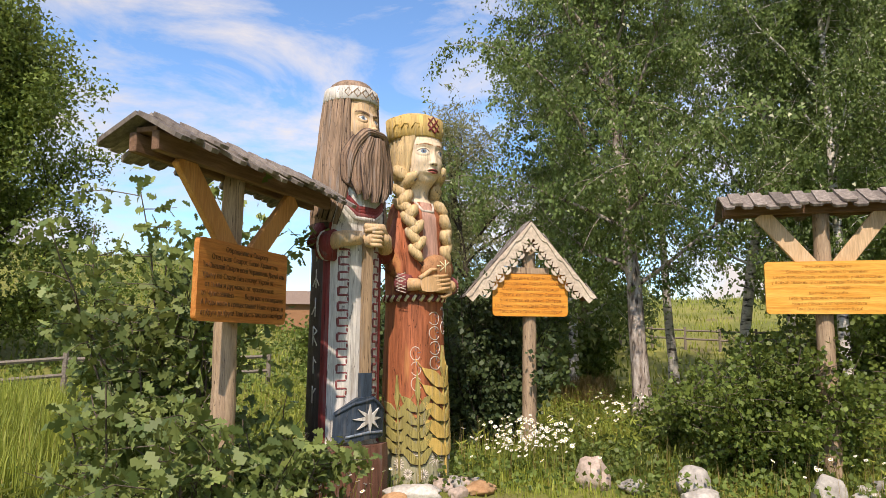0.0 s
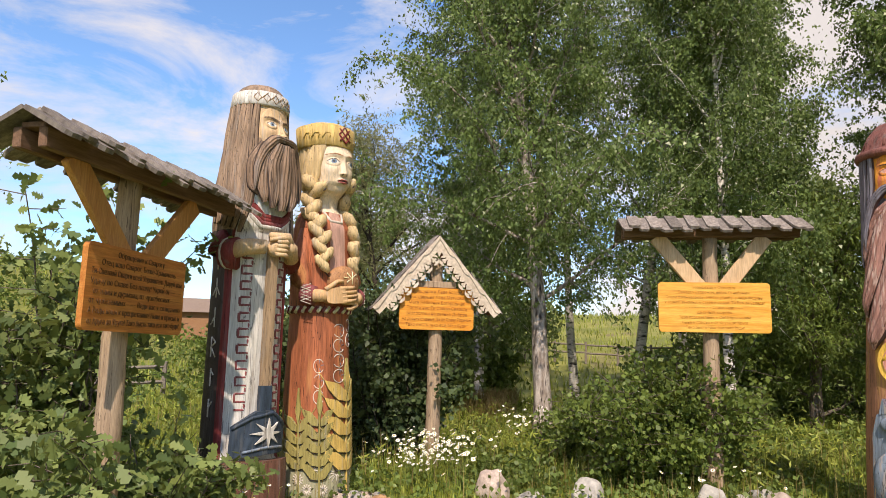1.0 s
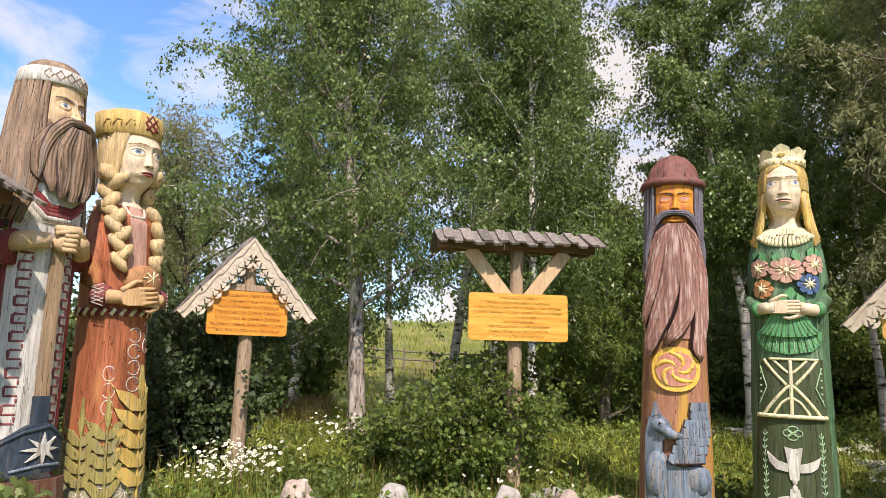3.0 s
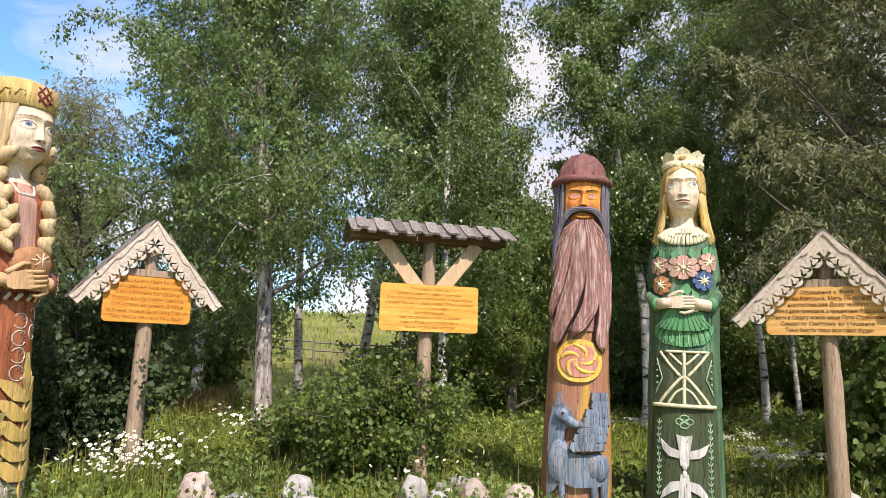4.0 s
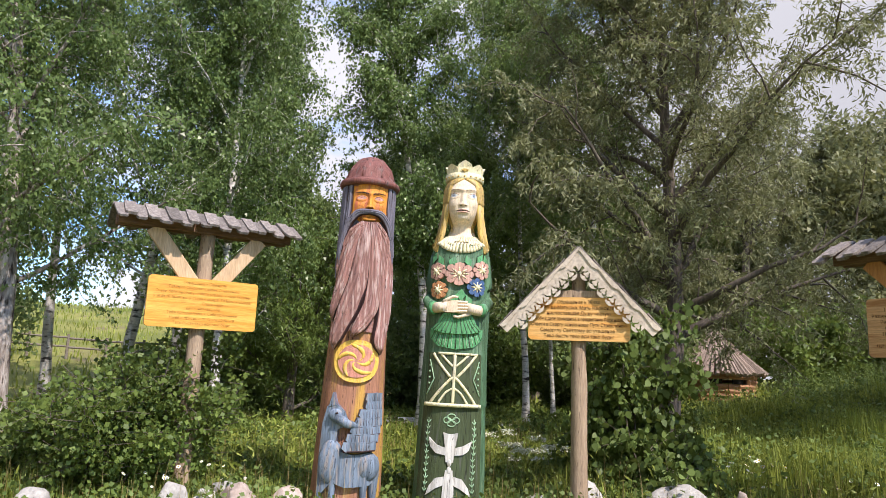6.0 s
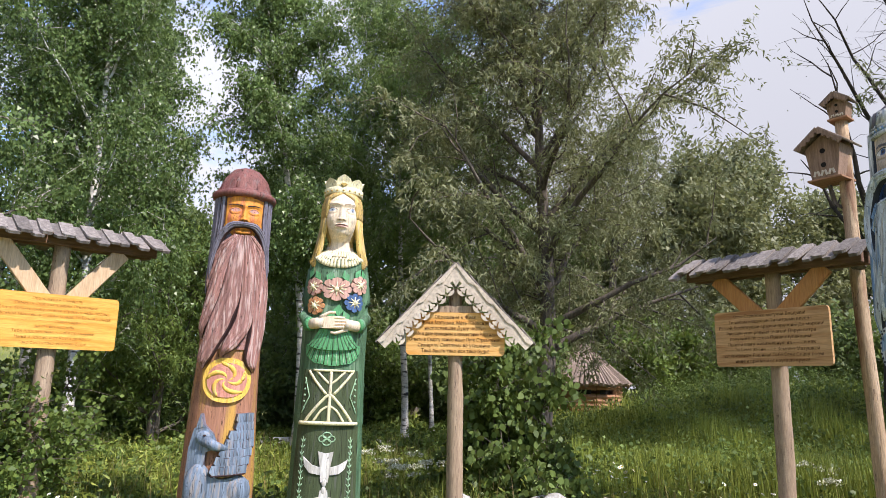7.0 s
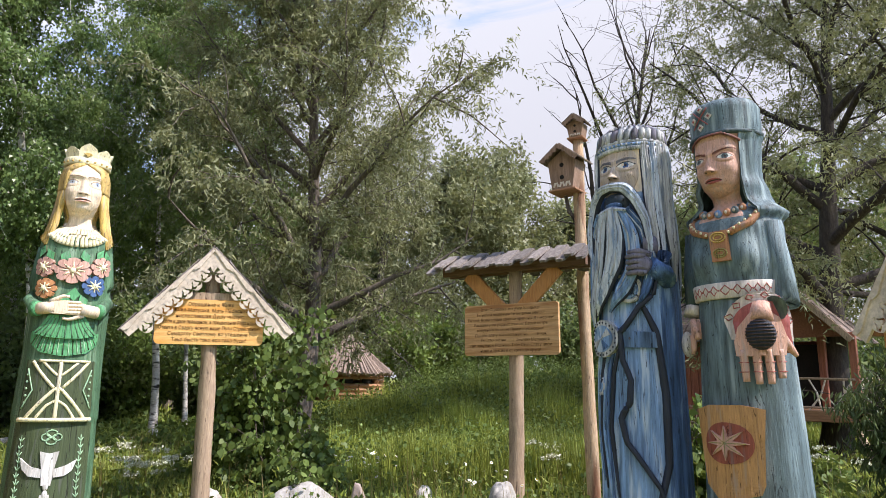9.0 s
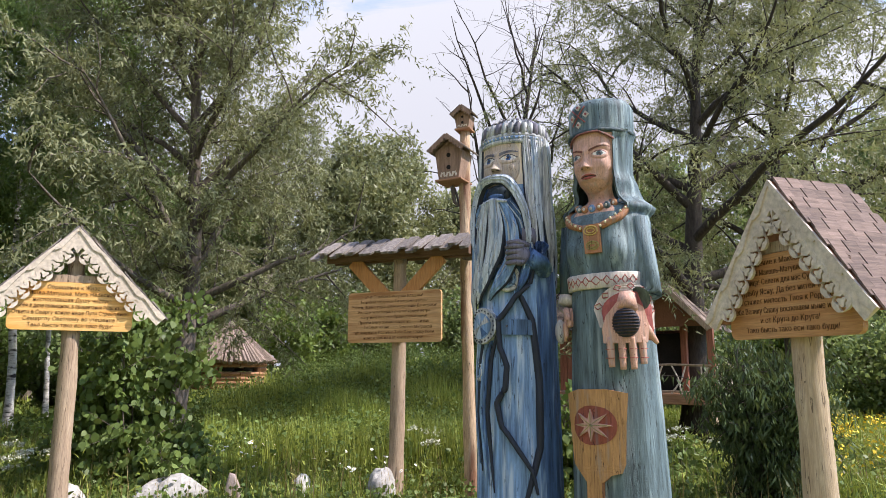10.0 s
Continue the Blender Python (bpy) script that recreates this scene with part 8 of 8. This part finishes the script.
for k, (az, r, sx, sy, sz, mt, lab) in enumerate([
        (2.4, 5.8, 0.22, 0.17, 0.09, "stone", "large pale granite stone before the carved woman"), (-3.3, 6.1, 0.17, 0.13, 0.07, "stone_ochre", "flat ochre stone"), (3.6, 5.55, 0.12, 0.1, 0.08, "stone_ochre", "small ochre stone"),
        (-1.2, 6.25, 0.11, 0.09, 0.08, "stone", "grey stone of the little heap"), (-2.2, 6.3, 0.09, 0.08, 0.07, "stone_pink", "pinkish stone of the little heap"), (-0.2, 6.2, 0.10, 0.09, 0.07, "stone_pink", "rounded pinkish stone"), (-3.2, 6.35, 0.08, 0.07, 0.06, "stone", "small grey stone"),
        (0.9, 6.0, 0.10, 0.08, 0.06, "stone", "small grey stone"), (-1.6, 5.95, 0.08, 0.07, 0.06, "stone_pink", "small pinkish stone"),
        (-12.3, 6.45, 0.14, 0.11, 0.19, "stone_pink", "pale upright stone"), (-15.6, 6.35, 0.14, 0.10, 0.08, "stone", "low white stone"), (-19.9, 6.4, 0.17, 0.13, 0.16, "stone", "rounded grey stone by the bush"), (-20.4, 6.1, 0.15, 0.12, 0.08, "stone", "low stone in the weeds"),
        (-28.9, 6.45, 0.17, 0.12, 0.20, "stone", "white pointed stone at the sign post"), (-31.4, 6.85, 0.10, 0.09, 0.10, "stone", "rounded pale stone"), (-30.9, 6.45, 0.11, 0.09, 0.10, "stone", "low pale stone"), (-33.9, 6.55, 0.17, 0.12, 0.16, "stone_pink", "square pinkish stone"), (-32.4, 6.95, 0.12, 0.10, 0.15, "stone", "grey stone"),
        (-37.4, 6.5, 0.16, 0.12, 0.17, "stone_pink", "pale pointed stone"), (-39.3, 6.25, 0.08, 0.07, 0.06, "stone_pink", "pebble at the figure's foot"), (-44.6, 6.45, 0.10, 0.08, 0.09, "stone_ochre", "ochre stone at the figure's foot"), (-45.6, 6.55, 0.09, 0.07, 0.07, "stone", "grey stone at the figure's foot"), (-46.5, 6.6, 0.08, 0.07, 0.06, "stone_pink", "pinkish pebble"), (-43.6, 6.35, 0.07, 0.06, 0.05, "stone_ochre", "brown pebble"),
        (-56.9, 7.15, 0.18, 0.13, 0.09, "stone", "low grey stone"), (-60.7, 7.35, 0.16, 0.12, 0.17, "stone", "pale stone behind the post"),
        (-67.6, 7.3, 0.32, 0.2, 0.2, "stone", "large grey granite boulder"), (-71.8, 7.15, 0.09, 0.08, 0.19, "stone_pink", "pale upright stone"), (-77.0, 7.25, 0.11, 0.09, 0.17, "stone", "grey upright stone in weeds"), (-83.1, 7.05, 0.16, 0.12, 0.22, "stone", "rounded grey upright stone"),
        (-53.2, 14.8, 0.6, 0.4, 0.14, "stone", "low heap of pale stones"), (-113.8, 6.6, 0.14, 0.1, 0.08, "stone", "low grey stone")]):
    boulder("edging_stone" if r < 9 else "stone_heap", at_ground(az, r), (sx * 1.12, sy * 1.12, sz * 1.02), k + 1, MAT[mt], lab, turn=k * 1.3)
for k in range(26):
    az = -33.5 - 0.42 * k + 0.15 * math.sin(k * 2.3)
    boulder("path_stone", at_ground(az, 12.9 + 0.02 * k), (0.10 + 0.03 * (k % 3), 0.09, 0.05), 60 + k, MAT["stone"], "pale stone edging a path", group="path edging")


# ---- a gravel track beyond the last sign ----
def gravel_track(az0, az1, r0, r1):
    n, m = 40, 10
    verts, faces = [], []
    for i in range(n + 1):
        az = az0 + (az1 - az0) * i / n
        w = 0.35 * noise.noise(Vector((az * 0.21, 3.0, 0)))
        for k in range(m + 1):
            q = polar(az, r0 + (r1 - r0) * k / m + w * (1 if k in (0, m) else 0.5))
            verts.append((q.x, q.y, height(q.x, q.y) + (0.03 if 0 < k < m else -0.02)))
    for i in range(n):
        for k in range(m):
            o = i * (m + 1) + k
            faces.append((o, o + 1, o + m + 2, o + m + 1))
    tagged(new("gravel_track", mesh_from("gravel_track", verts, faces, [MAT["gravel"]], smooth=True)), "grey gravel track through the meadow", "track", kind="structure")


gravel_track(-111.5, -150, 9.6, 12.4)


# ---- birdhouses on a tall pole ----
def birdhouse(m, w, h, label):
    t = thing("birdhouse", m, label, "birdhouse", "birdhouses")
    d = w * 0.8
    # a box that narrows to its foot
    bm = bmesh.new()
    out = [(-w * 0.36, 0), (w * 0.36, 0), (w * 0.5, h * 0.72), (0, h), (-w * 0.5, h * 0.72)]
    prism(bm, out, d, Matrix.Translation((0, -d / 2, 0)))
    part("box", bm, MAT["nest_wood"], t, "brown wooden nest box")
    for s in (-1, 1):
        L = w * 0.85
        mm = Matrix.Translation((s * w * 0.36, -0.02, h * 0.88 + 0.02)) @ Matrix.Rotation(s * radians(38), 4, "Y")
        part("roof_board", box(bmesh.new(), L, d * 1.5, 0.018, mm, 0.003), MAT["thatch"], t)
        # scalloped edging under the eave's front
        bm = bmesh.new()
        edge = [(-L / 2, 0.0), (L / 2, 0.0)] + [(L / 2 - L * (k + 0.5) / 10, -0.028 if k % 2 else -0.052) for k in range(10)]
        prism(bm, edge, 0.012, mm @ Matrix.Translation((0, -d * 0.77, -0.006)))
        part("fretwork", bm, MAT["nest_wood"], t, "scalloped roof edging")
    for x, z, r in ((0, h * 0.62, w * 0.075), (0, h * 0.30, w * 0.075)):
        bm = bmesh.new()
        tube(bm, [(x, -d / 2 - 0.004, z), (x, -d / 2 + 0.01, z)], [r, r], 12)
        part("entrance_hole", bm, MAT["dark"], t)
    part("floor_board", box(bmesh.new(), w * 0.95, d * 1.15, 0.02, Matrix.Translation((0, 0, -0.01)), 0.003), MAT["log_wall"], t)
    bm = bmesh.new()
    for k in range(6):
        box(bm, w * 0.06, 0.006, h * 0.12, Matrix.Translation((-w * 0.26 + w * 0.104 * k, -d / 2 - 0.003, h * 0.12)) @ Matrix.Rotation(0.3 * (-1) ** k, 4, "Y"), 0)
    part("fretwork", bm, MAT["fret"], t, "pale carved ornament")
    return t


base = at_ground(-90.0, 7.3)
pole = thing("birdhouse_pole", Matrix.Translation(base) @ Matrix.Rotation(radians(-90), 4, "Z"), "tall peeled pine pole carrying birdhouses", "pole")
part("post", knotty_post(bmesh.new(), 3.87, 0.062, 21, 0.03), MAT["flaked_pine"], pole, smooth=True)
birdhouse(Matrix.Translation(base + Vector((-0.03, 0.15, 3.27))) @ Matrix.Rotation(radians(-112), 4, "Z"), 0.32, 0.42, "brown wooden birdhouse with a pierced roof edge")
birdhouse(Matrix.Translation(base + Vector((0, 0.03, 3.86))) @ Matrix.Rotation(radians(-108), 4, "Z"), 0.185, 0.20, "small brown birdhouse on the pole's top")
bm = bmesh.new()
tube(bm, [base + Vector((0, 0.02, 2.95)), base + Vector((0, 0.14, 3.05)), base + Vector((0, 0.17, 3.23))], [0.025, 0.022, 0.02], 6)
br = part("bracket", bm, MAT["bark"], None)
br.parent = pole
br.matrix_parent_inverse = pole.matrix_basis.inverted()


# ---- the low log hut on the bank ----
def log_hut(m):
    t = thing("log_hut", m, "low round log hut with a grey pole roof", "hut")
    n = 10
    for k in range(7):
        for j in range(n):
            a0, a1 = 2 * math.pi * j / n, 2 * math.pi * (j + 1) / n
            p, q = Vector((1.05 * math.cos(a0), 1.05 * math.sin(a0), -0.15 + 0.12 * k)), Vector((1.05 * math.cos(a1), 1.05 * math.sin(a1), -0.15 + 0.12 * k))
            bm = tube(bmesh.new(), [p, q], [0.065, 0.065], 6)
            if k == 4 and j in (6, 7):
                bm.free()
                continue
            part("log", bm, MAT["log_wall"], t)
    for j in (6, 7):
        a = 2 * math.pi * (j + 0.5) / n
        mm = Matrix.Translation((0.98 * math.cos(a), 0.98 * math.sin(a), 0.36)) @ Matrix.Rotation(a + math.pi / 2, 4, "Z")
        part("window", box(bmesh.new(), 0.34, 0.03, 0.16, mm, 0.003), MAT["dark"], t, "small dark window")
    rng = random.Random(8)
    for k in range(64):
        a = 2 * math.pi * (k + rng.uniform(-0.3, 0.3)) / 64
        r1 = 1.30 + rng.uniform(-0.06, 0.08)
        bm = tube(bmesh.new(), [(0.06 * math.cos(a), 0.06 * math.sin(a), 1.62 + rng.uniform(-0.05, 0.1)), (0.75 * math.cos(a), 0.75 * math.sin(a), 1.05), (r1 * math.cos(a), r1 * math.sin(a), 0.52 + rng.uniform(-0.04, 0.04))], [0.03, 0.055, 0.07], 5)
        part("roof_pole", bm, MAT["thatch"], t)
    return t


log_hut(Matrix.Translation(polar(-69.9, 19.0, 0.92)) @ Matrix.Rotation(radians(-70 + 35), 4, "Z") @ Matrix.Diagonal((0.86, 0.86, 0.92, 1)))


# ---- the raised wooden hut ----
def raised_hut(m):
    t = thing("raised_hut", m, "red-brown wooden hut on slanting legs with a shingle roof", "hut")
    fz = 0.78
    part("platform", box(bmesh.new(), 2.7, 1.9, 0.16, Matrix.Translation((0, 0.4, fz)), 0.01), MAT["log_wall"], t, "thick plank platform")
    for x, z1, y in ((-1.1, 0, -0.3), (0.1, 0, -0.3), (1.1, 0, -0.3), (-1.0, 0, 1.1), (1.0, 0, 1.1)):
        part("leg", tube(bmesh.new(), [(x + 0.45, y, -0.3), (x, y, fz)], [0.055, 0.05], 8), MAT["post_new"], t, "slanting pole leg")
    # walls of upright boards, with gaps for the openings
    rng = random.Random(4)
    for k in range(15):
        x = -1.25 + 0.125 * k
        if 0.2 < x < 0.75:
            continue
        part("wall_board", box(bmesh.new(), 0.115, 0.03, 1.12, Matrix.Translation((x, 0.25, fz + 0.62)), 0.004), MAT["red_wood"], t)
    for k in range(9):
        part("wall_board", box(bmesh.new(), 0.03, 0.12, 1.12, Matrix.Translation((-1.3, 0.3 + 0.125 * k, fz + 0.62)), 0.004), MAT["red_wood"], t)
        part("wall_board", box(bmesh.new(), 0.03, 0.12, 1.12, Matrix.Translation((0.75, 0.3 + 0.125 * k, fz + 0.62)), 0.004), MAT["red_wood"], t)
    part("back_wall", box(bmesh.new(), 2.1, 0.04, 1.12, Matrix.Translation((-0.25, 1.32, fz + 0.62)), 0.004), MAT["red_wood"], t)
    part("doorway", box(bmesh.new(), 0.5, 0.02, 1.0, Matrix.Translation((0.47, 0.29, fz + 0.57)), 0.002), MAT["dark"], t, "dark open doorway")
    for x in (0.2, 0.74, 1.25):
        part("porch_post", box(bmesh.new(), 0.09, 0.09, 1.14, Matrix.Translation((x, -0.38 if x > 1 else 0.22, fz + 0.63)), 0.006), MAT["red_wood"], t)
    part("porch_post", box(bmesh.new(), 0.09, 0.09, 1.14, Matrix.Translation((0.1, -0.38, fz + 0.63)), 0.006), MAT["red_wood"], t)
    # railing of crooked branches
    for x0, x1, y0, y1 in ((0.1, 1.25, -0.42, -0.42), (1.27, 1.27, -0.4, 1.0)):
        for z in (0.10, 0.52):
            part("rail", tube(bmesh.new(), [(x0, y0, fz + z), ((x0 + x1) / 2, (y0 + y1) / 2, fz + z + 0.02), (x1, y1, fz + z)], [0.022, 0.02, 0.022], 6), MAT["post"], t)
        for k in range(9):
            f = k / 8
            a = Vector((x0 + (x1 - x0) * f, y0 + (y1 - y0) * f, fz + 0.08))
            b = a + Vector(((x1 - x0) * rng.uniform(-0.3, 0.3), (y1 - y0) * rng.uniform(-0.3, 0.3), 0.46))
            part("baluster", tube(bmesh.new(), [a, (a + b) / 2 + Vector((rng.uniform(-0.06, 0.06), 0, rng.uniform(-0.03, 0.03))), b], [0.014, 0.012, 0.012], 5), MAT["fret"], t)
    # roofs: a gable to the front over the porch, a long slope behind
    for s in (-1, 1):
        for r in range(7):
            for k in range(8):
                u = (r + 0.5) / 7
                mm = Matrix.Translation((0.62 + s * 0.64 * u, -0.48 + 0.23 * k, fz + 1.86 - 0.74 * u + 0.01 * (k % 2))) @ Matrix.Rotation(s * radians(49), 4, "Y")
                part("shingle", box(bmesh.new(), 0.21, 0.225, 0.016, mm, 0), MAT["thatch"], t)
        mm = Matrix.Translation((0.62 + s * 0.33, -0.60, fz + 1.46)) @ Matrix.Rotation(s * radians(49), 4, "Y")
        part("bargeboard", box(bmesh.new(), 1.02, 0.03, 0.085, mm, 0.004), MAT["post"], t, "weathered bargeboard")
    part("gable_board", prism(bmesh.new(), [(0.08, fz + 1.15), (1.16, fz + 1.15), (0.62, fz + 1.72)], 0.03, Matrix.Translation((0, -0.3, 0))), MAT["underside"], t)
    for r in range(8):
        for k in range(9):
            u = (r + 0.5) / 8
            mm = Matrix.Translation((-1.55 + 0.24 * k, 0.0 + 0.9 * u - 0.1, fz + 1.16 + 0.75 * u + 0.012 * (k % 2))) @ Matrix.Rotation(radians(40), 4, "X")
            part("shingle", box(bmesh.new(), 0.235, 0.20, 0.016, mm, 0), MAT["thatch"], t)
    return t


raised_hut(Matrix.Translation(polar(-102.4, 12.5, 0.02)) @ Matrix.Rotation(radians(-103 - 16), 4, "Z") @ Matrix.Diagonal((1.1, 1.1, 1.0, 1)))


# ---- fences, log, far roofs ----
def rail_fence(az0, r0, az1, r1, posts, label):
    a, b = at_ground(az0, r0), at_ground(az1, r1)
    t = thing("rail_fence", Matrix(), label, "fence")
    prev = None
    for k in range(posts):
        f = k / (posts - 1)
        p = a.lerp(b, f)
        p.z = height(p.x, p.y)
        part("post", tube(bmesh.new(), [p + Vector((0, 0, -0.2)), p + Vector((0, 0, 0.95))], [0.06, 0.055], 7), MAT["rail"], t)
        if prev is not None:
            for z in (0.45, 0.8):
                part("rail", tube(bmesh.new(), [prev + Vector((0, 0, z)), p + Vector((0, 0, z + 0.03))], [0.05, 0.045], 6), MAT["rail"], t)
        prev = p
    return t


rail_fence(44, 16.6, 14, 17.6, 7, "grey pole fence at the foot of the slope")
rail_fence(-10, 32, -30, 30, 9, "grey pole fence below the far hill")
a, b = at_ground(-44.2, 14.3) + Vector((0, 0, 0.12)), at_ground(-46.4, 14.6) + Vector((0, 0, 0.12))
tagged(part("birch_log", tube(bmesh.new(), [a, a.lerp(b, 0.5), b], [0.13, 0.125, 0.12], 12), MAT["birch_bark"], None, smooth=True), "white birch log lying in the grass", "log")


def far_house(m, w, d, h, wall, roof, label):
    t = thing("far_house", m, label, "house", "far houses")
    part("wall", box(bmesh.new(), w, d, h, Matrix.Translation((0, 0, h / 2)), 0.02), wall, t)
    bm = bmesh.new()
    prism(bm, [(-w * 0.55, h * 0.98), (w * 0.55, h * 0.98), (0, h * 1.6)], d * 1.1, Matrix.Translation((0, -d * 0.55, 0)))
    part("roof", bm, roof, t)
    for k in range(3):
        part("window", box(bmesh.new(), w * 0.12, 0.1, h * 0.35, Matrix.Translation((w * (-0.3 + 0.3 * k), -d / 2 - 0.02, h * 0.55)), 0.01), MAT["dark"], t)
    return t


for az, r, w, h, wl_, rf in ((-21.3, 96, 5, 1.5, "far_wall", "far_roof"), (-23.2, 100, 6, 1.3, "far_wall", "far_wall"), (-19.6, 100, 4, 1.3, "far_wall", "thatch")):
    far_house(Matrix.Translation(at_ground(az, r, 0.3)) @ Matrix.Rotation(radians(az + 20), 4, "Z"), w, 5, h, MAT[wl_], MAT[rf], "far white house on the hill's crest")
far_house(Matrix.Translation(at_ground(13.4, 36, 0.4)) @ Matrix.Rotation(radians(13 + 80), 4, "Z"), 4.5, 7, 1.3, MAT["log_wall"], MAT["thatch"], "dark wooden roof showing behind the slope")
